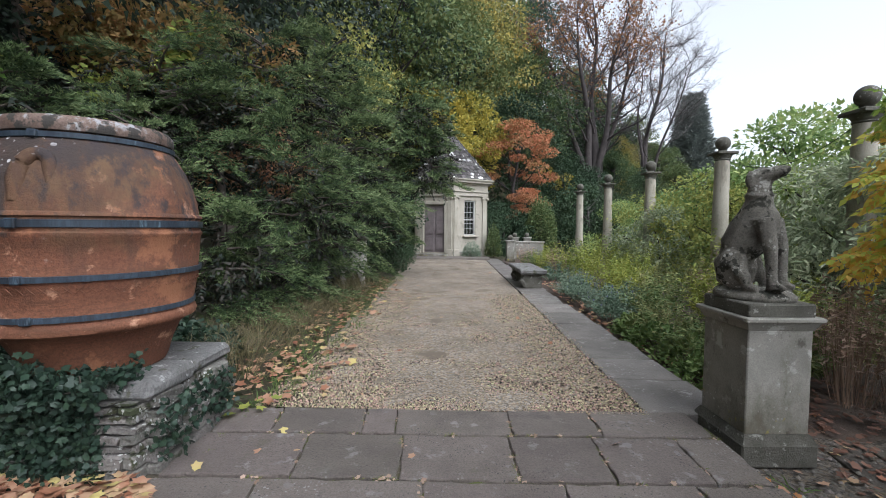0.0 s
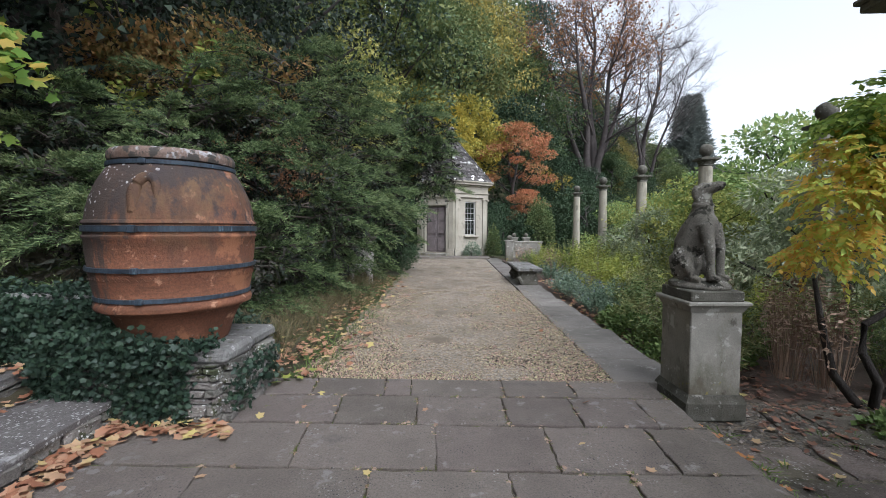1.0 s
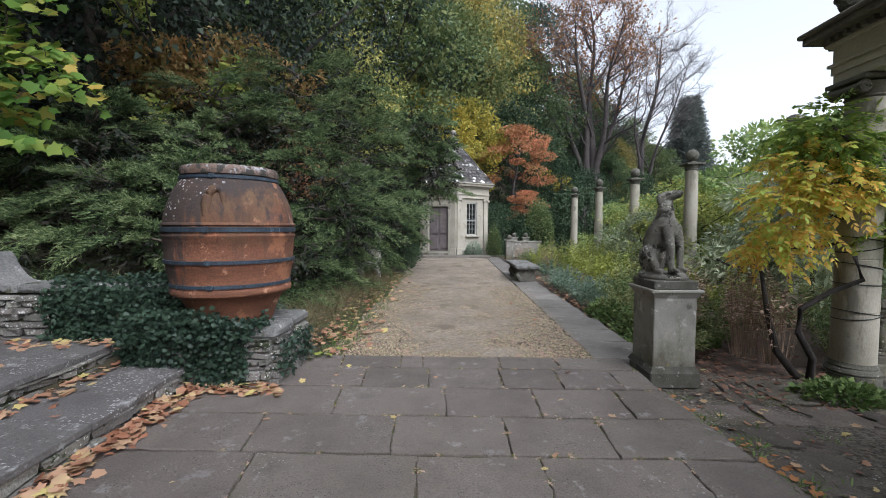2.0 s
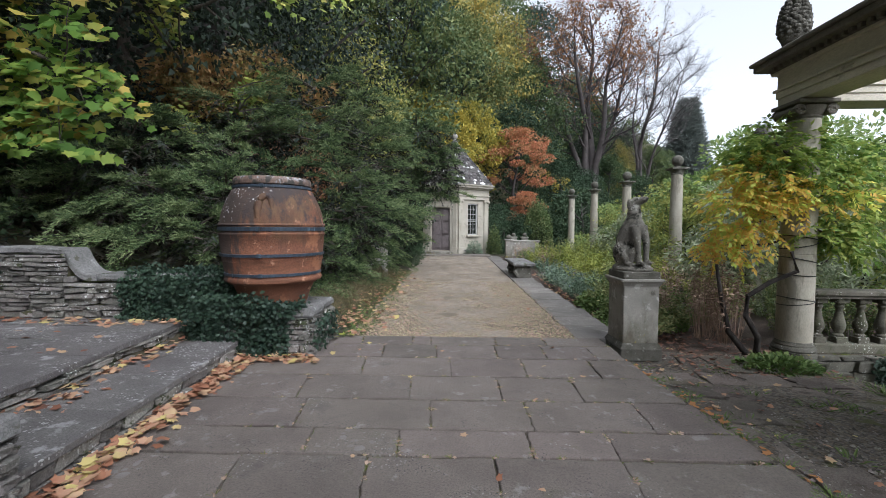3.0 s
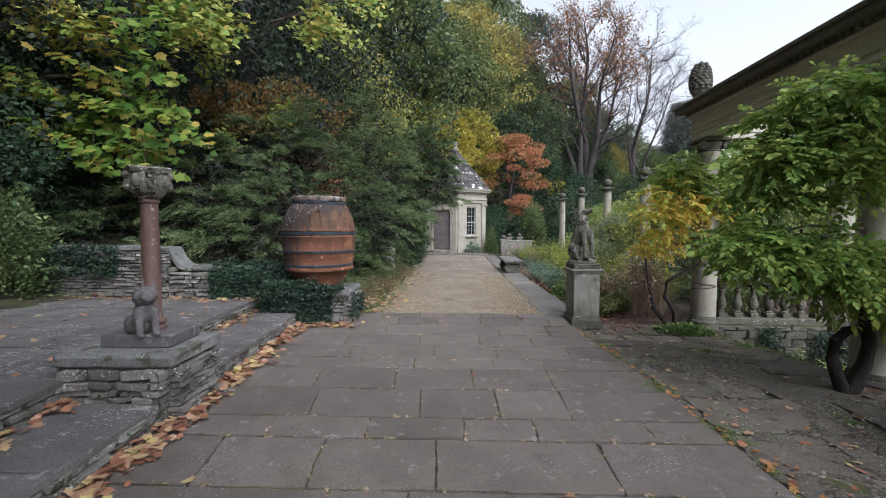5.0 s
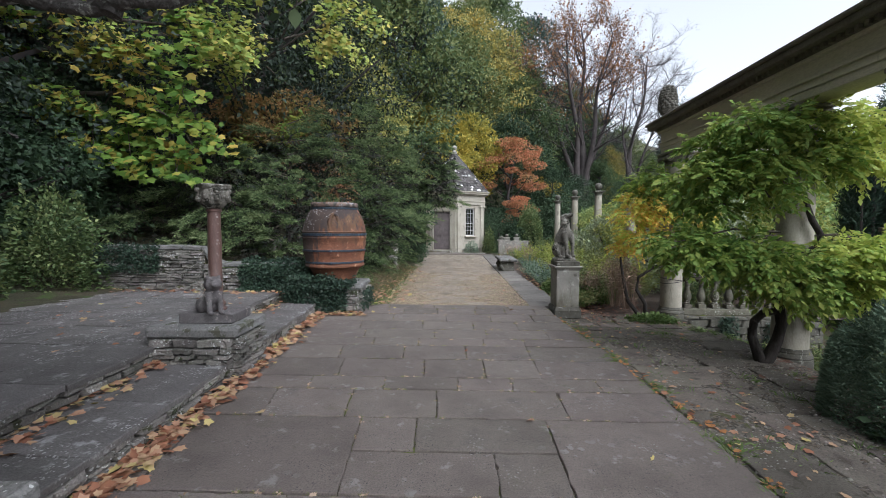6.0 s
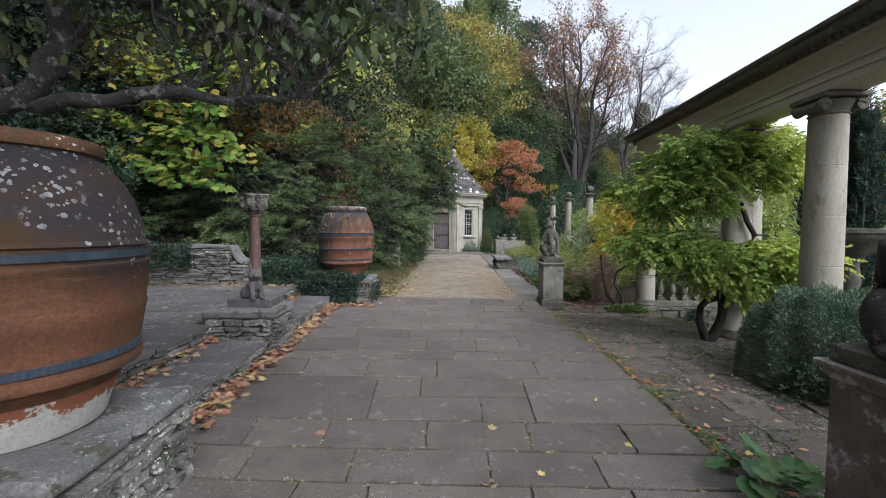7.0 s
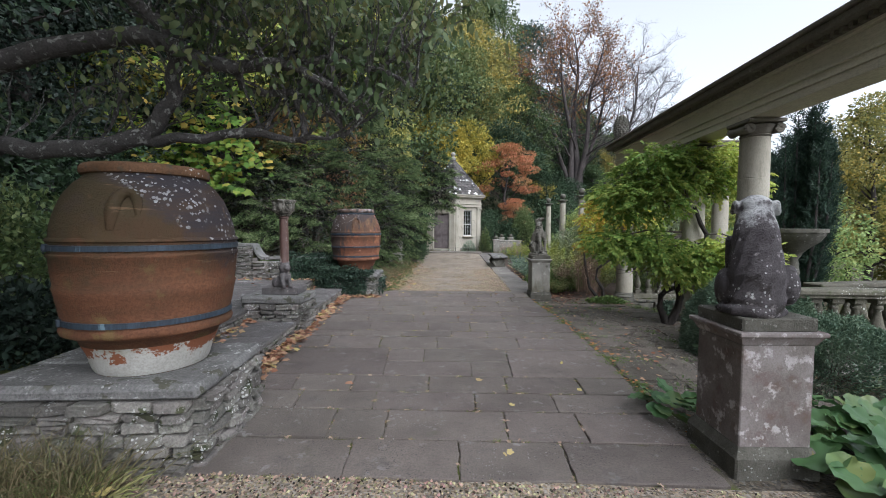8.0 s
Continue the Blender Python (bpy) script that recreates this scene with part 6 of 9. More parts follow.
core(gw, [(-7.2, 2.52), (-5.06, 2.52), (-5.06, 2.85), (-7.2, 2.85)], 0.2, 1.15)
core(gw, [(-5.06, 2.52), (-3.0, 2.90), (-3.0, 3.2), (-5.06, 2.85)], 0.2, 0.80)
rubble_face(gw, (-7.25, 2.50), (-5.06, 2.50), 0.34, 1.18, 0.062, (0.14, 0.42), 0.16)
rubble_face(gw, (-5.06, 2.50), (-3.0, 2.87), 0.34, 1.18, 0.062, (0.14, 0.42), 0.16, top=lambda t: wall_top(-5.06 + 2.06 * t) - 0.08)
x = -7.25
sweep = [(q, 2.64 + max(0, q + 5) * 0.19, wall_top(q)) for q in np.linspace(-5.05, -4.70, 13)]
V, F = [], []
for q, qy, qz in sweep:
    V += [(q, qy - 0.18, qz - 0.085), (q, qy + 0.18, qz - 0.085), (q, qy + 0.18, qz - 0.01), (q, qy + 0.165, qz), (q, qy - 0.165, qz), (q, qy - 0.18, qz - 0.01)]
for k in range(12):
    for m in range(6):
        F.append((6 * k + m, 6 * k + (m + 1) % 6, 6 * k + 6 + (m + 1) % 6, 6 * k + 6 + m))
F += [(5, 4, 3, 2, 1, 0), tuple(range(72, 78))]
part("swept_coping", Geo().add(V, F), M_CAP, gw, "smooth coping sweeping downwards")
while x < -3.0:
    w = float(rng.uniform(0.28, 0.55))
    if -5.06 < x < -4.69:
        x = -4.69
        continue
    if x < -5.05:
        w = min(w, -5.055 - x + 1e-4)
        if w < 0.02:
            x = -4.69
            continue
    za, zb = wall_top(x), wall_top(x + w)
    g = Geo().box((0, 0, 0), (math.hypot(w, zb - za) - 0.006, 0.36, 0.085), 0.02, jit=0.006)
    ob = part("coping_stone", g, M_CAP, gw)
    ob.matrix_basis = Matrix.Translation((x + w / 2, 2.64 + max(0, x + 5) * 0.19, (za + zb) / 2 - 0.04)) @ Matrix.Rotation(-math.atan2(zb - za, w), 4, "Y")
    x += w

# steps: rubble risers and treads
for ya, yb in ((-3.75, -1.3), (-0.47, 2.28)):
    rubble_face(steps, (step_line(-0.07, ya), ya), (step_line(-0.07, yb), yb), -0.02, STEP1 - 0.045, 0.055, (0.14, 0.4), 0.12)
    slab_row(steps, lambda y: step_line(-0.80, y), lambda y: step_line(0.0, y), ya, yb, STEP1, 0.05)
for ya, yb in ((-3.75, -1.27), (-1.27, 2.4)):
    rubble_face(steps, (step_line(-0.85, ya), ya), (step_line(-0.85, yb), yb), STEP1 - 0.02, STEP2 - 0.045, 0.05, (0.14, 0.4), 0.12)
    slab_row(steps, lambda y: step_line(-1.60, y), lambda y: step_line(-0.78, y), ya, yb, STEP2 + 0.003, 0.05)


# ---- plants ----
def branch_set(g, p, d, length, r, depth, spread=0.5, bend=0.12, lift=0.05, kids=(2, 4), tips=None, n=5, shrink=0.72):
    """Limbs that fork and thin out; returns their ends in tips."""
    pts, rad = [p], [r]
    k = 5
    v = Vector(d).normalized()
    q = Vector(p)
    for i in range(k):
        v = (v + Vector(rng.normal(0, bend, 3)) + Vector((0, 0, lift))).normalized()
        q = q + v * length / k
        pts.append(tuple(q))
        rad.append(r * (1 - 0.42 * (i + 1) / k))
    g.tube(pts, rad, n if r > 0.02 else 3)
    if tips is not None:
        tips.append((np.array(pts[-1]), np.array(v), depth))
        if depth <= 2:
            tips.append((np.array(pts[3]), np.array(v), depth))
    if depth <= 0:
        return
    for c in range(int(rng.integers(kids[0], kids[1] + 1))):
        i = 5 if c == 0 else int(rng.integers(2, 6))
        w = (v + Vector(rng.normal(0, spread, 3))).normalized()
        branch_set(g, pts[i], w, length * shrink * rng.uniform(0.75, 1.15), rad[i] * (0.8 if c == 0 else 0.62), depth - 1, spread, bend, lift, kids, tips, n, shrink)


def crown_leaves(centres, radii, per, size, shape="oval", droop=0.2, flat=0.7):
    """Leaves on the shells of clumps; small far ones have three corners."""
    P, D = [], []
    for c, r in zip(centres, radii):
        n = max(8, int(per))
        q, d = in_ball(n, (r, r, r * flat), 0.55)
        P.append(np.asarray(c) + q)
        D.append(d + rng.normal(0, 0.5, (n, 3)))
    P, D = np.concatenate(P), np.concatenate(D)
    if shape == "tri":
        q = size * rng.uniform(0.6, 1.3, len(P))
        return slivers(P, D - np.array([0, 0, droop]), q, q * 0.75)
    return leaf_cards(P, D, size * rng.uniform(0.6, 1.3, len(P)), shape, droop)


def broad_tree(name, H, R, material, label, clumps=70, per=90, leaf=0.3, trunk_r=0.28, base=0.25, shape="tri", cat="tree", bark=None, flat=0.7):
    """A broadleaved tree: trunk, limbs, and a crown of leafy clumps with gaps, built round the origin."""
    t = thing(name, (0, 0, 0), 0, label, cat, "woodland trees")
    g = Geo()
    g.tube([(0, 0, -0.5), (0.05, 0.02, H * 0.2), (rng.normal(0, 0.2), rng.normal(0, 0.2), H * 0.45), (rng.normal(0, 0.4), rng.normal(0, 0.4), H * 0.85)], [trunk_r * 1.25, trunk_r, trunk_r * 0.7, trunk_r * 0.15], 8)
    C, rr = [], []
    for k in range(clumps):
        z = rng.uniform(base, 1.0)
        prof = math.sin(math.pi * min(1, (z - base) / (1 - base) * 0.78 + 0.2)) ** 0.7
        a = rng.uniform(0, 2 * math.pi)
        q = R * prof * math.sqrt(rng.uniform(0.15, 1.0))
        C.append((q * math.cos(a), q * math.sin(a), z * H * 0.95))
        rr.append(R * rng.uniform(0.20, 0.36))
        if k % 3 == 0:
            z0 = max(H * 0.15, C[-1][2] - q * 0.7)
            g.tube([(0, 0, z0), (C[-1][0] * 0.5, C[-1][1] * 0.5, (z0 + C[-1][2]) / 2), C[-1]], [trunk_r * 0.35, trunk_r * 0.2, 0.02], 4)
    part("trunk", g, bark or M_BARKFAR, t, smooth=60)
    foliage("crown", crown_leaves(C, rr, per, leaf, shape, 0.2, flat), material, t)
    return t


def conifer(name, H, R, material, label, n=4000, L=0.7, group="conifers", power=0.8, base=0.04, rise=0.55):
    t = thing(name, (0, 0, 0), 0, label, "conifer", group)
    part("trunk", Geo().tube([(0, 0, -0.3), (0, 0, H * 0.5), (0, 0, H * 0.97)], [R * 0.12, R * 0.08, 0.02], 7), M_BARKFAR, t)
    z = base + (1 - base) * rng.random(n) ** 1.25
    a = rng.uniform(0, 2 * math.pi, n)
    lump = 1 + 0.13 * np.sin(5 * a + 9 * z) + 0.1 * np.sin(11 * a - 23 * z)
    r = R * np.minimum(1, ((1 - z) * 1.25)) ** power * lump * rng.uniform(0.72, 1.0, n)
    P = np.stack([r * np.cos(a), r * np.sin(a), z * H], 1)
    D = np.stack([np.cos(a), np.sin(a), np.full(n, rise)], 1) + rng.normal(0, 0.3, (n, 3))
    foliage("crown", sprays(P, D, L * rng.uniform(0.6, 1.2, n), 8, L * 0.09, 0.8, 0.1), material, t)
    return t


def heading(px_angle, dist):
    """A place at that many degrees to the right of straight ahead, dist metres from the start of the walk."""
    a = radians(px_angle)
    return dist * math.sin(a), dist * math.cos(a)


# woodland on the bank and round the valley, plus unseen added trees behind
def kinds(k, q):
    """Builders for each kind of tree; k scales the number of leaves, q their size."""
    return {
        "green": lambda: broad_tree("beech_tree", 17, 5.2, L_GREEN, "tall green woodland tree on the bank", 90, 180 * k, 0.245 * q),
        "ochre": lambda: broad_tree("autumn_tree", 16, 4.8, L_OCHRE, "woodland tree turning ochre and yellow", 90, 180 * k, 0.24 * q),
        "dark": lambda: broad_tree("holm_oak", 15, 5.0, L_DARK, "dark evergreen woodland tree", 90, 180 * k, 0.24 * q, base=0.08),
        "blue": lambda: broad_tree("cedar_tree", 18, 4.6, L_BLUEGREEN, "bluish dark green woodland tree", 95, 180 * k, 0.235 * q, base=0.12),
        "yellow": lambda: broad_tree("yellow_maple", 7, 2.4, L_YELLOW, "small tree with bright yellow autumn leaves", 46, 260 * k, 0.15 * q, 0.12),
        "acer": lambda: broad_tree("acer", 8.0, 2.5, L_ORANGE, "spreading orange-red Japanese acer", 34, 260 * k, 0.12 * q, 0.14, base=0.52, flat=0.36),
        "bush": lambda: broad_tree("evergreen_bush", 3.4, 2.2, L_DARK, "dark evergreen bush under the trees", 44, 210 * k, 0.115 * q, 0.1, base=0.03, cat="bush"),
        "shrub": lambda: broad_tree("green_shrub", 3.2, 2.1, L_VINE, "leafy green shrub behind the border", 46, 220 * k, 0.11 * q, 0.06, base=0.05, shape="oval", cat="shrub"),
        "lime": lambda: broad_tree("yellow_green_shrub", 3.4, 2.0, L_LIMESHRUB, "yellow-green leafy shrub behind the columns", 46, 150 * k, 0.12 * q, 0.06, base=0.05, shape="oval", cat="shrub"),
        "willow": lambda: broad_tree("willow_leaved_shrub", 2.9, 1.7, L_WILLOW, "grey-green shrub with narrow hanging leaves", 46, 190 * k, 0.15 * q, 0.06, base=0.08, shape="slim", cat="shrub"),
        "brown": lambda: broad_tree("russet_tree", 9, 3.4, L_RUSSET, "small tree with russet autumn leaves", 64, 300 * k, 0.13 * q, 0.14),
        "near": lambda: broad_tree("yew_tree", 9, 3.2, L_YEW, "dark evergreen tree behind the terrace", 90, 290 * k, 0.066 * q, 0.2, base=0.06),
        "olive": lambda: broad_tree("hazel_tree", 8, 3.4, L_LIMEWOOD, "small yellow-green tree on the bank", 74, 300 * k, 0.14 * q, 0.14, base=0.12),
    }


KINDS = {(k, far): b for far, (n, q) in ((0, (1.0, 1.0)), (1, (0.3, 1.8))) for k, b in kinds(n, q).items()}
PLACES = [
    ("olive", -20.5, 25, 1.5), ("olive", -17, 30, 1.7), ("green", -11, 30, 1.15), ("blue", -8, 33, 1.05), ("dark", -4.5, 38, 1.1), ("ochre", 1.5, 42, 1.2), ("green", -1.5, 36, 0.9), ("green", 5, 52, 1.1),
    ("green", 8.5, 44, 0.95), ("dark", 6.5, 36, 0.75), ("dark", 11, 50, 0.9), ("green", 14.5, 58, 0.9), ("brown", -28, 18.5, 0.9), ("brown", -32, 22, 1.0), ("near", -36, 16, 2.0), ("near", -44, 14.5, 2.0), ("near", -53, 14.5, 2.0),
    ("green", -40, 20, 1.5), ("green", -30, 27, 1.4), ("blue", -24, 32, 1.15), ("near", -62, 15, 2.0), ("green", -58, 22, 1.5), ("ochre", -48, 24, 1.4), ("dark", -16, 38, 1.2), ("green", -20, 44, 1.2), ("blue", -12, 46, 1.3),
    ("green", 0, 54, 1.25), ("near", -70, 15.5, 2.0), ("ochre", -5, 50, 1.3), ("dark", -80, 17, 1.1), ("green", -90, 18, 1.0), ("near", -26, 22, 1.2), ("dark", -33, 30, 1.1), ("green", 3, 62, 1.4), ("blue", 9, 66, 1.3), ("green", 16, 70, 0.7),
    ("green", 20, 75, 0.4), ("green", 24, 80, 0.45), ("dark", 13, 36, 0.5), ("dark", 16, 40, 0.5), ("green", 19, 46, 0.55), ("dark", 22, 50, 0.5), ("green", 26, 55, 0.5), ("green", 30, 60, 0.5), ("green", 35, 62, 0.5), ("green", 40, 55, 0.5),
    ("yellow", -5.4, 31, 1.34), ("yellow", -0.2, 33, 1.24), ("acer", 6.9, 32, 1.2), ("acer", 8.4, 29, 0.55), ("yellow", 12, 40, 0.9),
    ("bush", 10.3, 29, 1.0), ("bush", 5.0, 27, 0.9), ("bush", 3.2, 25, 0.7), ("bush", 13, 33, 1.3), ("bush", 16, 30, 1.3), ("bush", 19, 32, 1.2), ("bush", 8, 33, 1.2), ("bush", -10, 24, 1.3), ("bush", -14, 20, 1.3),
    ("shrub", 20, 24, 1.0), ("lime", 23.5, 19, 0.95), ("shrub", 26, 18, 1.05), ("lime", 29, 16, 1.1), ("shrub", 33, 17, 1.3), ("shrub", 37, 14, 1.15), ("lime", 31.5, 13.5, 0.85), ("willow", 41, 11, 1.1), ("willow", 44.5, 9.5, 1.0), ("shrub", 45, 14, 1.3), ("lime", 49, 13, 1.1), ("shrub", 54, 15, 1.2), ("shrub", 38, 18, 1.7), ("shrub", 34.5, 22, 1.5), ("willow", 24.5, 15, 0.85),
    # trees past -112 degrees are added out of view to block sky light
    ("dark", -100, 14, 1.3), ("green", -110, 15, 1.3), ("dark", -120, 16, 1.4), ("green", -130, 18, 1.4), ("dark", -140, 21, 1.4), ("green", -152, 26, 1.2), ("near", -108, 10, 1.3), ("near", -122, 11.5, 1.4), ("near", -135, 13.5, 1.4), ("near", -75, 12.5, 1.7), ("near", -90, 12.5, 1.7), ("bush", -66, 11.5, 1.0), ("bush", -78, 10.5, 1.0), ("bush", -95, 10, 1.1), ("bush", -60, 13, 1.2), ("green", 60, 24, 0.5), ("ochre", 52, 27, 0.48), ("green", 70, 25, 0.5), ("ochre", 57, 21, 0.5), ("olive", 61, 24, 1.0), ("green", 46, 34, 0.55), ("dark", 22.5, 45, 0.45), ("dark", 17.5, 60, 0.85), ("green", 21, 64, 0.8), ("ochre", 19.5, 56, 0.6), ("green", 24, 62, 0.7), ("dark", 15.5, 52, 0.7),
]
MASTERS = {}
for kind, ang_, dist, sc in PLACES:
    x, y = heading(ang_, dist)
    z = float(land(x, y)) - 0.2
    kind = (kind, int(ang_ < -112 or ang_ > 64))
    if kind not in MASTERS:
        MASTERS[kind] = KINDS[kind]()
        ob = MASTERS[kind]
        ob.matrix_basis = pose(x, y, z, 0, 0, rng.uniform(0, 360)) @ Matrix.Diagonal((sc, sc, sc, 1))
    else:
        ob = copy_thing(MASTERS[kind], pose(x, y, z, 0, 0, rng.uniform(0, 360)))
        q = sc * rng.uniform(0.93, 1.07)
        ob.scale = (q, q, q * rng.uniform(0.92, 1.1))

russet = broad_tree("russet_tree", 5.6, 2.3, L_BROWNTREE, "small russet tree rising behind the juniper", 40, 260, 0.11, 0.07, base=0.72, flat=0.5)
russet.matrix_basis = pose(-6.5, 9.6, 0.9, 0, 0, 40)
spire = conifer("spire_conifer", 20.5, 3.7, L_FARHAZE, "tall dark spire-shaped conifer beyond the trees", 9000, 1.5, power=0.85)
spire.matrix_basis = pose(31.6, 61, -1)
# an upright yew: a sheaf of feathery leaders of uneven height
yew = thing("irish_yew", (8.7, 3.5, -0.65), 0, "dark upright yew with several feathery leaders", "conifer", "conifers")
g, sets = Geo(), []
for k in range(22):
    a = rng.uniform(0, 2 * math.pi)
    q = 0.72 * math.sqrt((k + 0.3) / 22)
    h = (5.75 - 2.6 * q ** 1.6) * rng.uniform(0.86, 1.04)
    x, y = q * math.cos(a), q * math.sin(a)
    g.tube([(0.25 * x, 0.25 * y, -0.2), (0.9 * x, 0.9 * y, 0.5 * h), (x, y, 0.97 * h)], [0.05, 0.03, 0.008], 6)
    n = 420
    z = rng.random(n) ** 0.9
    b = rng.uniform(0, 2 * math.pi, n)
    r = 0.30 * np.sqrt(np.clip(1 - z, 0.0, 1)) * rng.uniform(0.3, 1.15, n) * (1 + 0.3 * np.sin(9 * z * h + k))
    w = 0.3 + 0.7 * np.minimum(1, z * 1.6)
    P = np.stack([x * w + r * np.cos(b), y * w + r * np.sin(b), z * h], 1)
    D = np.stack([np.cos(b) * 0.5, np.sin(b) * 0.5, np.full(n, 1.1)], 1) + rng.normal(0, 0.25, (n, 3))
    sets.append(sprays(P, D, 0.26 * rng.uniform(0.6, 1.3, n), 6, 0.026, 0.8, 0.1))
part("branchwork", g, M_BARKFAR, yew)["kind"] = "stuff"
foliage("crown", merge(*sets), L_YEWTIP, yew)
yew2 = copy_thing(yew, pose(9.5, 4.4, -0.7, 0, 0, 130))
yew2.scale = (0.9, 0.9, 0.96)


def limb(g, p, d, L, r, bend, lift, n=6, k=7, drift=(0, 0)):
    """One bent, tapering limb; returns its points and radii."""
    v, q = Vector(d).normalized(), Vector(p)
    pts, rad = [tuple(q)], [r]
    for i in range(k):
        v = (v + Vector(rng.normal(0, bend, 3)) + Vector((*drift, lift))).normalized()
        q = q + v * L / k
        pts.append(tuple(q))
        rad.append(max(0.008, r * (1 - 0.82 * (i + 1) / k)))
    g.tube(pts, rad, n)
    return pts, rad


def bare_tree(loc, stems, label, leaves=None):
    """Stems of (foot x, head x, head y, length, radius) that fan upwards, each with rising side limbs, branchlets and twigs."""
    t = thing("bare_tree", loc, 0, label, "tree", "bare trees")
    g = Geo()
    tw, tv = [], []
    for fx, hx, hy, L, r in stems:
        n = 14
        w1, w2 = rng.uniform(0, 6, 2)
        pts = [(fx + (hx - fx) * (max(0.0, k / n - 0.24) / 0.76) ** 1.25 + 0.22 * math.sin(w1 + k * 0.9), hy * (k / n) ** 1.3 + 0.22 * math.sin(w2 + k * 0.8), -0.4 + L * k / n) for k in range(n + 1)]
        rad = [max(0.04, 0.82 * r * (1 - 0.9 * (k / n) ** 0.9)) for k in range(n + 1)]
        g.tube(pts, rad, 8)
        for i in range(6, n + 1):
            for c in range(1 if i < 9 else 3):
                a = rng.uniform(0, 2 * math.pi)
                out = 1.3 if hx > fx else -1.3
                q, qr = limb(g, pts[i], (math.cos(a) + (out * 0.35 if abs(hx) > 1 else 0), math.sin(a), rng.uniform(0.5, 1.2)), L * rng.uniform(0.18, 0.32) * (1.25 - 0.045 * i), max(0.035, rad[i] * 0.45), 0.18, 0.06, 5, 6)
                for j in range(1, 7):
                    for e in range(2):
                        w = np.array(q[j]) - np.array(q[j - 1])
                        w = w / np.linalg.norm(w) + rng.normal(0, 0.55, 3) + [0, 0, 0.2]
                        u, ur = limb(g, q[j], w, rng.uniform(0.8, 1.8), 0.02, 0.22, 0.03, 3, 4)
                        for m in (1, 2, 3, 4):
                            tw.append(u[m])
                            tv.append(np.array(u[m]) - np.array(u[m - 1]))
    part("branchwork", g, M_BARKFAR, t, smooth=60)
    tw, tv = np.array(tw), unit(np.array(tv))
    k = 3
    P = np.repeat(tw, k, 0) + rng.normal(0, 0.12, (len(tw) * k, 3))
    D = np.repeat(tv, k, 0) + rng.normal(0, 0.7, (len(P), 3)) + [0, 0, 0.05]
    foliage("twigwork", slivers(P, D, rng.uniform(0.35, 1.2, len(P)), np.full(len(P), 0.017)), M_TWIG, t)
    if leaves:
        sel = tw[(tw[:, 2] > 11) & (rng.random(len(tw)) < np.clip((tw[:, 2] - 11) / 8, 0, 1))]
        P = np.repeat(sel, 2, 0) + rng.normal(0, 0.35, (len(sel) * 2, 3))
        foliage("leaves", leaf_cards(P, rng.normal(size=P.shape), 0.21 * rng.uniform(0.6, 1.3, len(P)), "round", 0.4), leaves, t)
    return t


bare_tree((12.9, 43, float(land(12.9, 43)) - 0.3), [(-0.5, -5.4, 0.8, 20, 0.56), (-0.3, -2.4, -1.0, 22, 0.66), (0.0, 0.0, 1.2, 24, 0.74), (0.3, 2.4, -1.0, 22, 0.62), (0.5, 4.6, 0.8, 20, 0.54)], "big bare multi-stemmed tree with russet leaves in its upper crown", L_RUSTY)
bare_tree((19.3, 47, float(land(19.3, 47)) - 0.3), [(0.0, 2.6, 0.5, 23, 0.55), (0.4, 4.6, -0.8, 19, 0.36), (-0.1, -0.2, 0.8, 19, 0.36)], "tall bare grey tree")


# ---- the great juniper ----
def plumes(P, D, L, girth, shoots, needles, size):
    """Bushy arching shoots: side shoots all round an axis that droops to its tip, each set with short scale-leaved
    sprigs; the sprigs and those of the young tips, which are coloured as if lit.
    """
    n = len(P)
    D = unit(D)
    A = unit(np.cross(D, rng.normal(0, 0.15, (n, 3)) + [0, 0, 1.0]))
    B = np.cross(A, D)
    L, girth = L.reshape(-1, 1), girth.reshape(-1, 1)
    V, T = [], []
    for i in range(shoots):
        t = 0.10 + 0.90 * (i + rng.random((n, 1))) / shoots
        ph = rng.uniform(0, 2 * math.pi, (n, 1))
        side = A * np.cos(ph) + B * np.sin(ph) * 0.62
        base = P + D * L * t + np.array([0, 0, -0.30]) * L * t ** 2.2
        way = unit(D * (0.75 + 0.5 * t) + side * (1.05 - 0.45 * t) + np.array([0, 0, -0.25]) * t + rng.normal(0, 0.14, (n, 3)))
        ln = girth * (1.12 - 0.62 * t) * rng.uniform(0.65, 1.25, (n, 1))
        for k in range(needles):
            s = (k + 0.5 * rng.random((n, 1))) / needles
            b = base + way * ln * s
            d = unit(way + rng.normal(0, 0.27, (n, 3)))
            q = size * (1.15 - 0.4 * s) * rng.uniform(0.7, 1.3, (n, 1))
            W = unit(np.cross(d, rng.normal(size=(n, 3)))) * q * 0.13
            (T if i >= 0.64 * shoots or (k == needles - 1 and i % 3 == 0) else V).append(np.stack([b - W, b + W, b + d * q], 1))
    V, T = np.stack(V, 1).reshape(-1, 3), np.stack(T, 1).reshape(-1, 3)
    return (V, np.arange(len(V)).reshape(-1, 3)), (T, np.arange(len(T)).reshape(-1, 3))


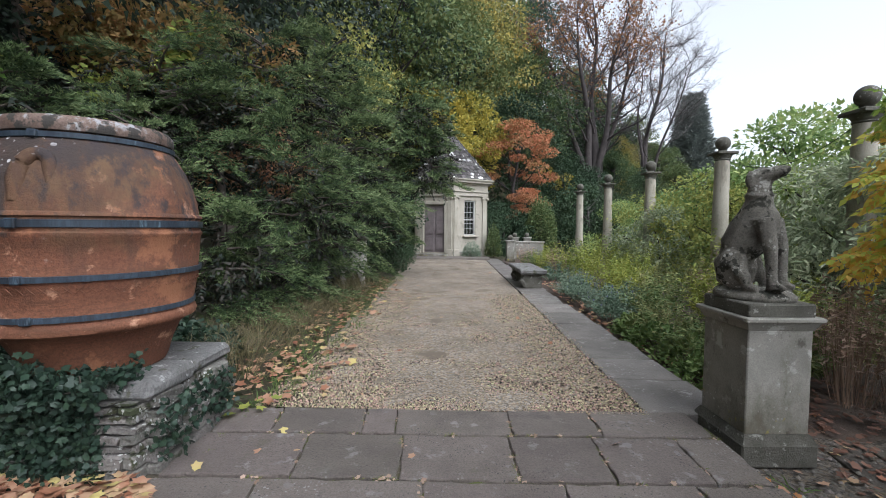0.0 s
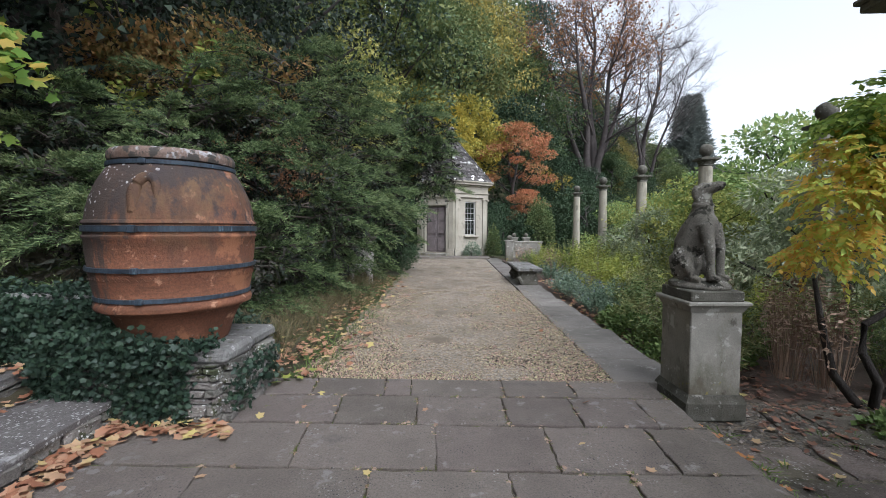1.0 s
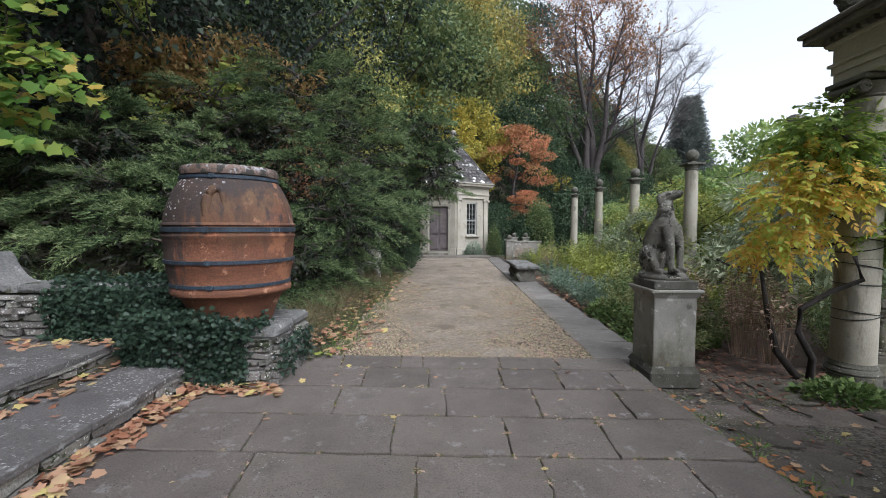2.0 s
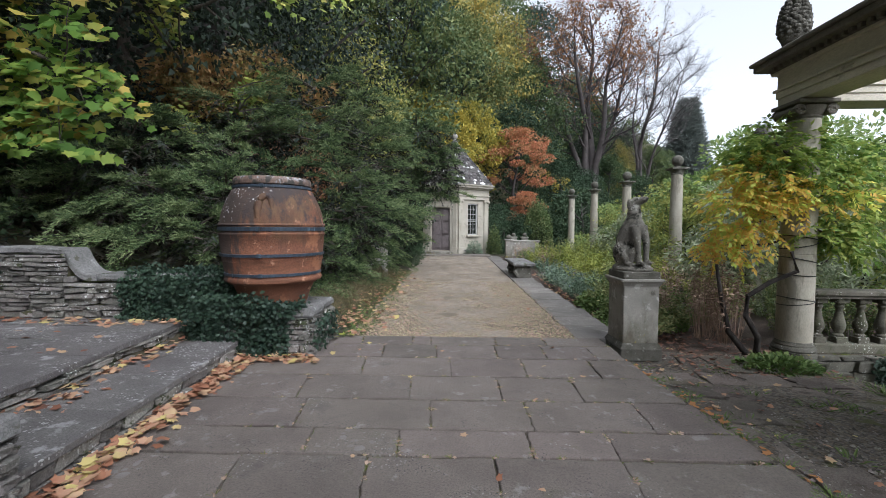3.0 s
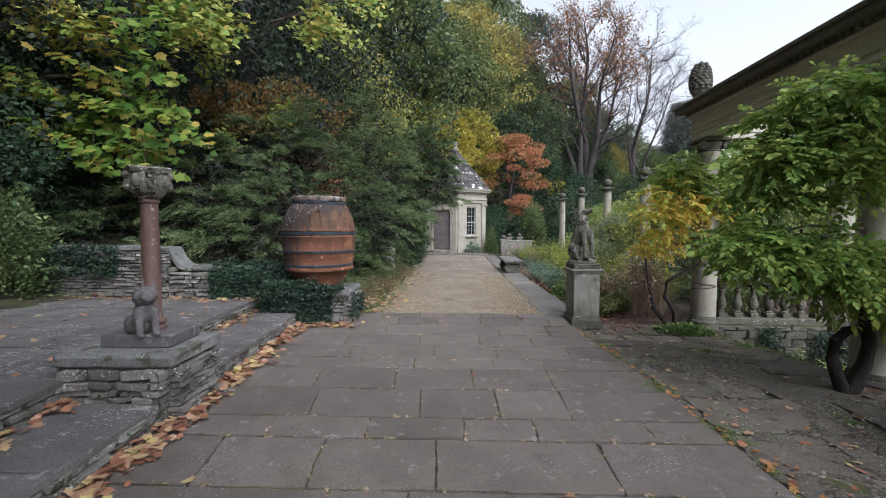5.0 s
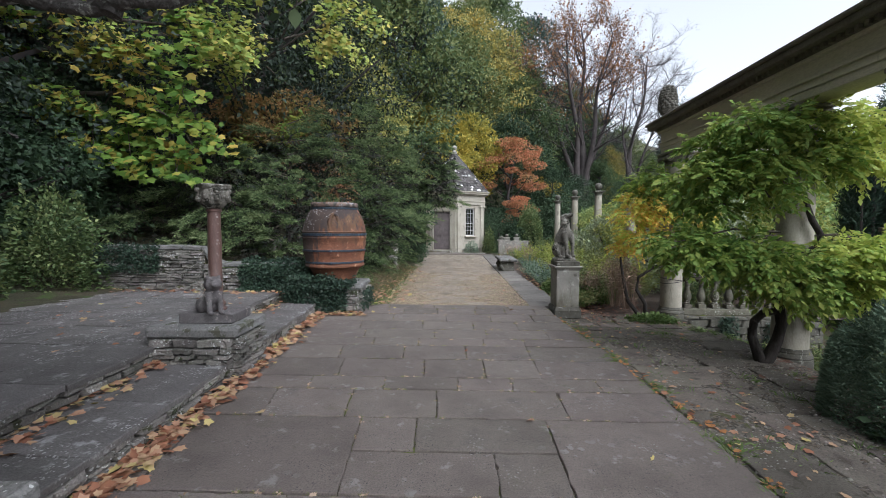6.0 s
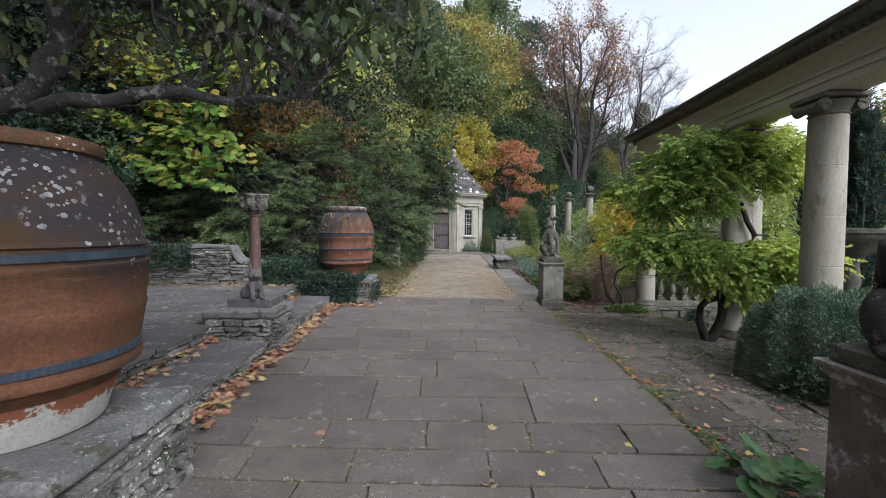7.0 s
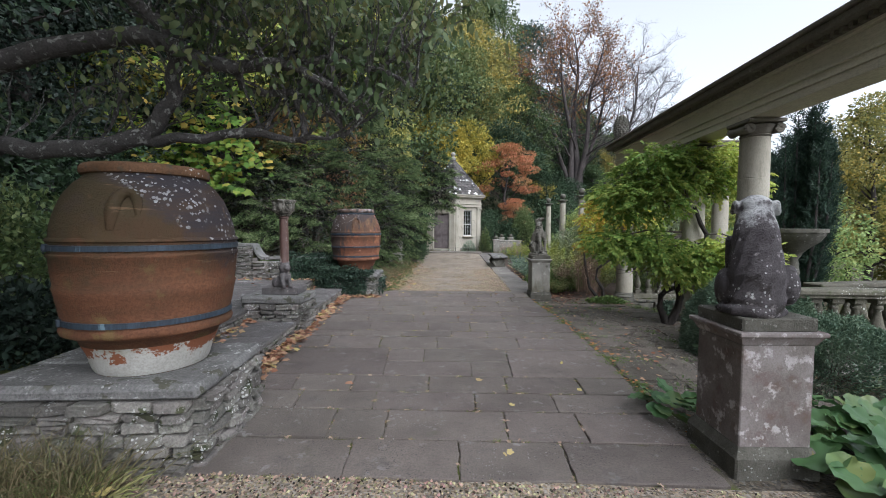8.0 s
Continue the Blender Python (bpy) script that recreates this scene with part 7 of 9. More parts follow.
def juniper(loc, density, label, lobes):
    """Arching branches in uneven tiers with dark gaps between, each set with bushy feathery shoots, round a hidden trunk."""
    t = thing("juniper", loc, 0, label, "juniper", "spreading junipers")
    g = Geo()
    P, D, L, OP, OD = [], [], [], [], []
    for (lx, ly, lz, lr, lh) in lobes:
        levels = max(1, int(round(lh / 0.46)) + 1)
        for lev in range(levels):
            f = lev / max(1, levels - 1)
            R = lr * (1 - 0.5 * f)
            z0 = lz + lh * f
            for k in range(int((2.5 + 3.4 * R) * density)):
                a = rng.uniform(0, 2 * math.pi)
                if math.cos(a) * 0.45 - math.sin(a) * 0.85 < -0.45 and rng.random() < 0.6:
                    continue
                tilt = 0.16 + 0.42 * f + rng.normal(0, 0.17)
                d = np.array([math.cos(a), math.sin(a), tilt])
                d /= np.linalg.norm(d)
                BL = R * rng.uniform(0.6, 1.25)
                sd = np.array([-math.sin(a), math.cos(a), rng.normal(0, 0.12)])
                o0 = np.array([lx, ly, z0 + rng.normal(0, 0.10)])

                def axis_at(s):
                    return o0 + d * BL * s + np.array([0, 0, -0.30]) * BL * s ** 2.4
                if k % 2 == 0:
                    g.tube([tuple(axis_at(q)) for q in (0, 0.35, 0.7)], [0.022, 0.016, 0.008], 4)
                m = int(7 + 10 * BL)
                for j in range(m):
                    s0 = 0.20 + 0.80 * (j + rng.random()) / m
                    sg = 1 if j % 2 else -1
                    fl = (0.46 - 0.20 * s0) * min(BL, 1.3) * rng.uniform(0.65, 1.2) + 0.10
                    fd = d * 1.0 + sg * sd * 0.78 * (1.15 - s0) * rng.uniform(0.4, 1.2) + np.array([0, 0, 0.14 - 0.22 * s0 + rng.normal(0, 0.13)])
                    P.append(axis_at(s0) + np.array([0, 0, rng.normal(0, 0.025)]))
                    D.append(fd)
                    L.append(fl)
        # dark sprays inside each lobe stand in for the shade of the gaps
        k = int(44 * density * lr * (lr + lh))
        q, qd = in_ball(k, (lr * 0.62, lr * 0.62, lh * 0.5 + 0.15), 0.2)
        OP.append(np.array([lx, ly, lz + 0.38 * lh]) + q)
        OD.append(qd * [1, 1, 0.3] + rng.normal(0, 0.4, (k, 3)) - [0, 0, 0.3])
    part("trunk", Geo().tube([(0, 0, -0.4), (0.05, 0.02, 0.8), (0.0, 0.1, 1.8)], [0.2, 0.15, 0.07], 8), M_BARK, t, smooth=60)
    part("branchwork", g, M_BARK, t, smooth=60)["kind"] = "stuff"
    P, D, L = np.array(P), np.array(D), np.array(L)
    old, young = plumes(P, D, L, 0.05 + 0.22 * L, 14, 4, 0.055)
    foliage("crown", old, L_JUNIPER, t)
    foliage("young_growth", young, L_JUNTIP, t, "paler feathery tips")
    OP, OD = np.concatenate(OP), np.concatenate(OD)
    foliage("inner_crown", sprays(OP, OD, rng.uniform(0.2, 0.42, len(OP)), 6, 0.045, 0.9, 0.3), L_JUNSHADE, t, "old inner growth darkened for the shade inside the crown")
    return t


juniper((-4.6, 8.0, 0.3), 1.0, "huge spreading juniper with drooping feathery branches beside the path",
        [(0.6, 0.2, 2.9, 1.9, 1.9), (-0.9, -0.6, 2.6, 1.9, 1.9), (1.6, -0.9, 1.3, 1.5, 1.3), (1.9, 0.9, 1.9, 1.6, 1.8), (2.1, 2.4, 1.5, 1.3, 1.6), (1.1, -2.0, 0.4, 1.25, 0.9), (-0.2, -2.4, 1.0, 1.5, 1.3), (1.6, -0.3, 0.4, 0.8, 0.9),
         (2.1, 3.4, 2.6, 1.4, 1.6), (1.3, 1.0, 0.5, 0.8, 0.9), (2.4, 4.4, 1.2, 0.8, 1.8), (-1.8, -2.6, 1.6, 1.5, 1.5), (3.2, 4.3, 2.4, 1.2, 1.3), (2.2, 5.4, 0.6, 0.75, 1.0), (3.7, 3.7, 2.5, 1.2, 1.3), (3.3, 4.7, 2.5, 1.1, 1.0), (0.5, -1.7, -0.1, 1.0, 0.7), (0.7, -0.4, -0.1, 1.0, 0.8), (0.9, 0.9, 0.0, 1.0, 0.8), (1.1, 2.2, 0.1, 1.0, 1.0), (-0.4, -2.9, 0.0, 1.0, 0.7), (1.6, 3.4, 0.1, 1.0, 1.0), (3.5, 3.9, 3.5, 1.05, 1.0), (3.6, 4.6, 3.9, 0.8, 0.8), (2.1, -0.8, 1.0, 1.0, 0.6), (1.9, 0.6, 0.9, 0.9, 0.6), (2.9, 3.2, 3.7, 1.2, 1.0), (1.5, 1.2, 3.9, 1.3, 1.2), (0.8, -2.4, 0.0, 0.95, 0.6), (1.2, -1.3, 0.0, 0.85, 0.6), (1.5, -0.1, 0.0, 0.75, 0.6)])
juniper((-7.4, 6.4, 0.6), 1.0, "low spreading juniper behind the garden wall",
        [(0.2, -0.2, 1.5, 1.9, 1.5), (1.6, -1.2, 0.7, 1.5, 0.9), (-1.6, -0.8, 1.0, 1.7, 1.1), (0.6, -2.2, 0.2, 1.3, 0.7), (2.8, -1.9, 0.1, 1.2, 0.7), (-1.4, -2.4, 0.3, 1.3, 0.8), (2.6, -0.6, 1.4, 1.2, 1.0)])
juniper((-6.6, 11.0, 1.2), 0.8, "tall juniper higher on the bank",
        [(0, 0, 3.4, 2.4, 2.2), (1.8, 1.2, 3.4, 2.0, 2.0), (-2.0, -0.8, 2.8, 2.2, 1.8), (2.8, 3.0, 2.4, 1.8, 2.0)])


# ---- maple boughs over the terrace ----
def leafy_boughs(name, loc, limbs, leaf, size, label, category, bark=M_BARK, per=17, depth=3, shape="maple", trunk=None, spread=0.45, lift=-0.02):
    t = thing(name, loc, 0, label, category)
    g, tips = Geo(), []
    if trunk:
        g.tube(*trunk, 10)
    for p, d, L, r in limbs:
        branch_set(g, p, d, L, r, depth, spread, 0.13, lift, (2, 4), tips, 6, 0.66)
    part("branchwork", g, bark, t, smooth=60)
    tw = np.array([p for p, v, d in tips if d <= 1])
    tv = np.array([v for p, v, d in tips if d <= 1])
    P = np.repeat(tw, per, 0) + rng.normal(0, 0.17, (len(tw) * per, 3))
    D = np.repeat(tv, per, 0) * 0.8 + rng.normal(0, 0.5, (len(P), 3)) * [1, 1, 0.5] - np.array([0, 0, 0.42])
    if shape == "maple":
        vf = maple_cards(P, D, size * rng.uniform(0.55, 1.2, len(P)), 0.4, (0.25, -0.5, 1.0))
    else:
        vf = leaf_cards(P, D, size * rng.uniform(0.6, 1.25, len(P)), shape, 0.3)
    foliage("leaves", vf, leaf, t)
    return t


# the near maple: flat sprays of large leaves in layers along two drooping limbs
maple = thing("maple_tree", (-9.9, 4.8, 0.8), 0, "maple with layered sprays of yellow-green autumn leaves over the terrace", "tree")
LOW = [(-0.73, -0.2, 3.94), (0.45, -0.6, 4.03), (-0.33, 0.1, 3.56), (1.02, -0.4, 3.79), (0.93, -0.2, 3.23), (1.0, -0.6, 2.75), (1.01, 0.1, 2.57), (1.88, -0.4, 3.61), (1.7, -0.2, 2.99), (1.94, -0.6, 2.24), (2.28, 0.1, 3.79),
       (2.62, -0.4, 3.03), (2.55, -0.2, 2.48), (3.08, -0.6, 2.14), (2.91, 0.1, 3.57), (3.37, -0.4, 2.79), (3.49, -0.2, 3.21), (3.29, -0.6, 4.1), (2.11, 0.1, 4.48), (1.58, -0.4, 4.43)]
HIGH = [(2.37, -0.2, 5.44), (3.12, -0.6, 4.96), (1.56, 0.1, 5.85), (0.58, -0.4, 5.51), (-0.22, -0.2, 6.45), (-0.98, -0.6, 6.02), (0.79, 0.1, 6.57), (3.3, -0.4, 5.73), (-2.01, -0.2, 5.51), (2.69, -0.6, 6.06), (-1.19, 0.1, 5.91), (1.75, -0.4, 4.92)]
g = Geo()
g.tube([(-1.2, 0.8, -0.6), (-1.1, 0.7, 2.0), (-1.3, 0.8, 4.4), (-1.2, 0.6, 6.8)], [0.26, 0.22, 0.17, 0.09], 10)
g.tube([(-1.2, 0.75, 3.4), (0.0, 0.2, 4.3), (1.2, -0.1, 4.2), (2.4, -0.25, 3.7), (3.5, -0.3, 3.2)], [0.10, 0.075, 0.05, 0.032, 0.012], 8)
g.tube([(-1.25, 0.75, 4.6), (0.0, 0.2, 5.8), (1.3, -0.1, 6.0), (2.5, -0.25, 5.8), (3.4, -0.4, 5.5)], [0.10, 0.07, 0.05, 0.03, 0.012], 8)
PA, DA = [], []
for c in LOW + HIGH:
    c = np.array(c)
    up = 4.25 if c[2] < 4.7 else 5.9
    root = np.array([max(-1.1, c[0] - 0.7), -0.1, up - 0.12 * max(0.0, c[0] - 0.7) ** 2 * (up < 5) - 0.2])
    mid = (root + c) / 2 + np.array([0.1, 0, 0.12])
    g.tube([tuple(root), tuple(mid), tuple(c)], [0.018, 0.013, 0.007], 5)
    for lay in range(3):
        o = c + rng.normal(0, 0.13, 3) + np.array([0.08, -0.05, -0.17]) * (lay - 1)
        e = o + np.array([rng.uniform(0.15, 0.5), rng.uniform(-0.4, 0.2), -rng.uniform(0.05, 0.25)])
        g.tube([tuple(c), tuple((o + e) / 2 + np.array([0, 0, 0.05])), tuple(e)], [0.007, 0.005, 0.003], 4)
        m = int(rng.integers(17, 25))
        q = rng.normal(0, 1, (m, 3)) * [0.26, 0.26, 0.055]
        q[:, 2] -= 0.28 * q[:, 0]
        PA.append(o + q)
        DA.append(np.array([0.55, -0.25, -0.45]) + rng.normal(0, 0.45, (m, 3)) * [1, 1, 0.5] + q * [1.0, 1.0, 0])
part("branchwork", g, M_BARK, maple, smooth=60)
PA, DA = np.concatenate(PA), np.concatenate(DA)
foliage("leaves", maple_cards(PA, DA, 0.19 * rng.uniform(0.6, 1.2, len(PA)), 0.35, (0.35, -0.8, 0.9)), L_MAPLE, maple)

leafy_boughs("maple_tree", (-9.4, 8.6, 2.4), [((0, 0, 4.0), (0.9, -0.12, 0.06), 2.8, 0.09), ((0, 0, 4.8), (0.9, -0.3, 0.08), 3.0, 0.09), ((0, 0, 5.2), (0.6, -0.8, 0.06), 2.6, 0.09), ((0, 0, 5.6), (0.9, 0.1, 0.06), 3.2, 0.09)],
             L_MAPLEY, 0.15, "farther maple with yellow-green hanging branches", "tree", trunk=([(0, 0, -1.5), (0.1, 0, 3.0), (0, 0, 6.4)], [0.26, 0.2, 0.1]))

# the old gnarled tree whose boughs hang over the second jar
old = thing("old_fruit_tree", (-4.4, -4.5, 0.0), 0, "old gnarled lichened tree with drooping olive-green leaves over the jar", "tree")
g, tips = Geo(), []
g.tube([(0, 0, -0.2), (0.1, 0.05, 0.9), (0.05, 0.2, 1.7), (0.3, 0.25, 2.3)], [0.2, 0.16, 0.14, 0.12], 12)
BOUGHS = [([(0.0, 0.0, 1.3), (0.1, 0.25, 2.1), (0.38, 0.5, 2.45), (0.71, 0.5, 2.38), (1.27, 0.5, 2.40), (1.72, 0.5, 2.50), (1.92, 0.5, 2.60), (2.12, 0.48, 2.85), (2.18, 0.42, 3.15), (2.08, 0.35, 3.45), (1.8, 0.2, 3.7)],
           [0.15, 0.12, 0.085, 0.078, 0.078, 0.075, 0.07, 0.06, 0.055, 0.05, 0.04]),
          ([(1.72, 0.5, 2.50), (2.1, 0.5, 2.50), (2.57, 0.5, 2.525), (2.9, 0.5, 2.53), (3.2, 0.5, 2.46), (3.5, 0.5, 2.47)], [0.05, 0.045, 0.04, 0.034, 0.026, 0.014]),
          ([(0.3, 0.05, 2.3), (0.5, 0.2, 3.0), (1.79, 0.35, 3.34), (2.1, 0.35, 3.29), (2.46, 0.35, 3.1), (2.75, 0.35, 3.05), (3.02, 0.35, 3.08), (3.31, 0.35, 3.04), (3.6, 0.35, 2.88), (3.8, 0.35, 2.66)], [0.11, 0.09, 0.075, 0.07, 0.065, 0.055, 0.05, 0.04, 0.03, 0.018]),
          ([(3.29, 0.4, 3.07), (3.62, 0.4, 3.15), (3.99, 0.4, 3.03), (4.28, 0.4, 2.86)], [0.035, 0.03, 0.022, 0.012]),
          ([(2.65, 0.5, 3.12), (2.73, 0.5, 2.93), (2.97, 0.5, 2.87), (3.32, 0.5, 2.87), (3.58, 0.5, 2.65), (3.64, 0.5, 2.48)], [0.034, 0.03, 0.028, 0.024, 0.018, 0.010]),
          ([(3.27, 0.5, 2.44), (3.28, 0.5, 2.67), (3.19, 0.5, 2.88)], [0.03, 0.026, 0.016]),
          ([(0.2, 0.0, 2.2), (-0.6, -0.6, 3.0), (-1.2, -1.4, 3.7), (-1.6, -2.4, 4.0)], [0.11, 0.09, 0.07, 0.03]),
          ([(0.2, 0.0, 2.2), (0.5, -0.9, 3.1), (0.9, -1.8, 3.8), (1.2, -2.8, 4.0)], [0.11, 0.09, 0.07, 0.03]),
          ([(0.2, 0.0, 2.2), (-0.9, 0.2, 3.2), (-1.8, 0.1, 3.9)], [0.11, 0.08, 0.03])]
for pts, rad in BOUGHS:
    fine_pts, fine_r = [], []
    for i in range(len(pts) - 1):
        for s in (0, 0.5):
            fine_pts.append(tuple(np.array(pts[i]) * (1 - s) + np.array(pts[i + 1]) * s + (rng.normal(0, 0.02, 3) if s else 0)))
            fine_r.append(rad[i] * (1 - s) + rad[i + 1] * s + abs(rng.normal(0, 0.004)))
    fine_pts.append(pts[-1])
    fine_r.append(rad[-1])
    g.tube(fine_pts, fine_r, 10)
    for k in range(2, len(pts)):
        for rep in range(3):
            d = np.array(pts[k]) - np.array(pts[k - 1])
            d = (d + rng.normal(0, 0.5, 3)) * np.array([1, 0.35, 1])
            d[2] = abs(d[2]) * 0.8 + 0.1
            branch_set(g, pts[k], Vector(d), 0.55, 0.016, 2, 0.40, 0.14, 0.10, (2, 4), tips, 5, 0.7)
part("branchwork", g, M_BARKGREY, old, "grey lichened crooked boughs", smooth=60)
tw = np.array([p for p, v, d in tips])
tw = tw[(tw[:, 1] < 0.9) & (tw[:, 2] > 2.5)]
near_tip = np.where(tw[:, 0] > 2.3, 3, 1)
P = np.repeat(tw, near_tip, 0)
P = P + rng.normal(0, 0.1, P.shape)
# a dense upper crown, added out of view to shade the jar
C = [(rng.uniform(-2.4, 4.6), rng.uniform(-5.4, 0.6), rng.uniform(4.6, 6.2)) for k in range(150)]
up_q = [in_ball(80, (0.75, 0.75, 0.4), 0.3)[0] + np.array(c) for c in C]
P = np.concatenate([P] + up_q)
foliage("leaves", oval_cards(P, rng.normal(0, 0.5, P.shape) - np.array([0, 0, 0.8]), 0.08 * rng.uniform(0.6, 1.3, len(P)) * np.where((P[:, 2] > 4.35) & (P[:, 1] < 0.8), 2.6, 1.0)), L_FRUIT, old)


# ---- wisteria on the pergola ----
def wisteria(loc, centres, label, mats, trunk):
    t = thing("wisteria", loc, 0, label, "climber", "wisterias")
    g = Geo()
    for pts, rad in trunk:
        part("stem", Geo().tube(pts, [0.75 * q for q in rad], 9), M_VINEBARK, t, "twisting dark woody stem", smooth=60)
    cols = {}
    for c, r, n, mi in centres:
        c, n = np.array(c), int(1.2 * n)
        root = np.array([COLX - loc[0] - 0.1, 0.0, 0.7 + 0.62 * c[2]])
        g.tube([tuple(root), tuple((root + c) / 2 + rng.normal(0, 0.08, 3)), tuple(c)], [0.018, 0.014, 0.009], 5)
        q, d = in_ball(n, (r, r * 0.9, r * 0.55), 0.45)
        P0 = c + q
        d = unit(d * [1, 1, 0.5] + rng.normal(0, 0.5, (n, 3)))
        # each leaf: leaflets in pairs along a drooping stalk
        L = rng.uniform(0.17, 0.30, (n, 1))
        S = unit(np.cross(d, rng.normal(0, 0.3, (n, 3)) + [0, 0, 1.0]))
        sets = []
        for k in range(6):
            s = (k + 0.6) / 6
            b = P0 + d * L * s - np.array([0, 0, 0.35]) * L * s * s
            for sg in (-1, 1):
                dd = d * 0.55 + sg * S * 0.85 - np.array([0, 0, 0.35])
                sets.append(leaf_cards(b, dd, rng.uniform(0.062, 0.092, n), "oval", 0.1))
        tip = P0 + d * L - np.array([0, 0, 0.35]) * L
        sets.append(leaf_cards(tip, d - np.array([0, 0, 0.5]), rng.uniform(0.075, 0.105, n), "oval", 0.1))
        cols.setdefault(mi, []).extend(sets)
    part("shootwork", g, M_BARK, t, smooth=60)["kind"] = "stuff"
    for mi, sets in cols.items():
        foliage("leaves", merge(*sets), mats[mi], t)
    return t


W1 = [((-0.38, 0.05, 2.42), 0.34, 62, 1), ((-0.52, 0.05, 2.08), 0.32, 58, 1), ((-0.35, 0.15, 1.72), 0.32, 52, 1), ((-0.50, 0.35, 1.45), 0.28, 44, 1), ((-0.15, -0.1, 2.15), 0.32, 50, 1), ((-0.12, -0.05, 2.68), 0.34, 52, 0), ((-0.40, 0.1, 2.72), 0.28, 40, 2),
      ((0.35, -0.1, 2.45), 0.36, 58, 0), ((0.55, 0.0, 2.12), 0.36, 56, 1), ((0.80, 0.1, 1.82), 0.34, 50, 0), ((0.50, 0.1, 1.62), 0.32, 46, 0), ((0.85, 0.1, 2.32), 0.36, 50, 0), ((0.30, 0.2, 2.80), 0.36, 50, 0), ((0.80, 0.2, 2.72), 0.36, 46, 0), ((1.0, 0.1, 1.50), 0.32, 40, 0), ((0.0, 0.2, 2.95), 0.28, 36, 0)]
wisteria((4.12, 3.35, -0.15), W1, "wisteria turning yellow on the pergola's corner column", [L_WIST, L_WISTY, L_WISTLIME],
         [([(-0.28, -0.05, 0.0), (-0.30, -0.1, 0.25), (-0.5, -0.15, 0.55), (-0.45, -0.1, 0.8), (-0.2, -0.15, 1.0), (0.05, -0.25, 1.15), (0.0, -0.2, 1.4)], [0.055, 0.05, 0.045, 0.04, 0.04, 0.035, 0.03]),
          ([(-0.38, 0.0, 0.0), (-0.62, 0.0, 0.3), (-0.7, 0.05, 0.75), (-0.75, 0.1, 1.2)], [0.06, 0.05, 0.04, 0.025])])
UPPER = [(-1.15, -0.1, 2.62, 0), (-0.93, -0.45, 2.85, 0), (-0.48, -0.2, 2.81, 0), (-0.29, -0.35, 2.83, 0), (0.24, -0.1, 3.05, 2), (0.28, -0.45, 2.8, 2), (0.74, -0.2, 2.55, 2), (-1.38, -0.35, 2.25, 0),
         (-0.94, -0.1, 2.45, 0), (-0.77, -0.45, 2.39, 0), (-0.25, -0.2, 2.42, 0), (0.01, -0.35, 2.49, 0), (0.51, -0.1, 2.45, 2), (-0.72, -0.45, 2.1, 0), (-1.24, -0.2, 1.96, 0)]
LOWER = [(-1.41, -0.35, 1.47, 0), (-0.97, -0.1, 1.5, 0), (-0.81, -0.45, 1.52, 0), (-0.35, -0.25, 1.37, 0), (-0.12, -0.4, 1.34, 0), (0.35, -0.1, 1.40, 2), (0.37, -0.45, 1.45, 2), (0.86, -0.2, 1.50, 2), (0.89, -0.35, 1.33, 2),
         (-0.85, -0.45, 1.28, 0), (-0.49, -0.3, 1.12, 0), (-0.22, -0.4, 1.08, 0), (0.33, -0.1, 1.1, 2), (0.46, -0.45, 1.19, 2), (0.15, -0.2, 0.92, 0), (-1.64, -0.35, 1.58, 0)]
W2 = [((x, y, z + 0.08), 0.29, 66, mi) for x, y, z, mi in UPPER] + [((x, y, z - 0.06), 0.27, 66, mi) for x, y, z, mi in LOWER]
wisteria((COLX, 0.20, -0.03), W2, "green wisteria with a looped trunk at a pergola column", [L_WIST, L_WISTY, L_WISTLIME],
         [([(-0.50, -0.28, -0.06), (-0.58, -0.28, 0.12), (-0.66, -0.28, 0.34), (-0.64, -0.28, 0.53), (-0.54, -0.28, 0.63), (-0.38, -0.27, 0.66), (-0.26, -0.25, 0.74)], [0.11, 0.08, 0.07, 0.065, 0.065, 0.055, 0.04]),
          ([(-0.54, -0.28, -0.06), (-0.44, -0.29, 0.10), (-0.35, -0.28, 0.30), (-0.31, -0.28, 0.50), (-0.36, -0.28, 0.75), (-0.39, -0.28, 1.05), (-0.32, -0.3, 1.36)], [0.12, 0.10, 0.085, 0.08, 0.075, 0.07, 0.06]),
          ([(-0.30, -0.3, 1.30), (0.02, -0.3, 1.45), (0.10, -0.28, 1.62), (0.0, -0.27, 1.80), (-0.1, -0.25, 2.1)], [0.05, 0.05, 0.05, 0.05, 0.04])])


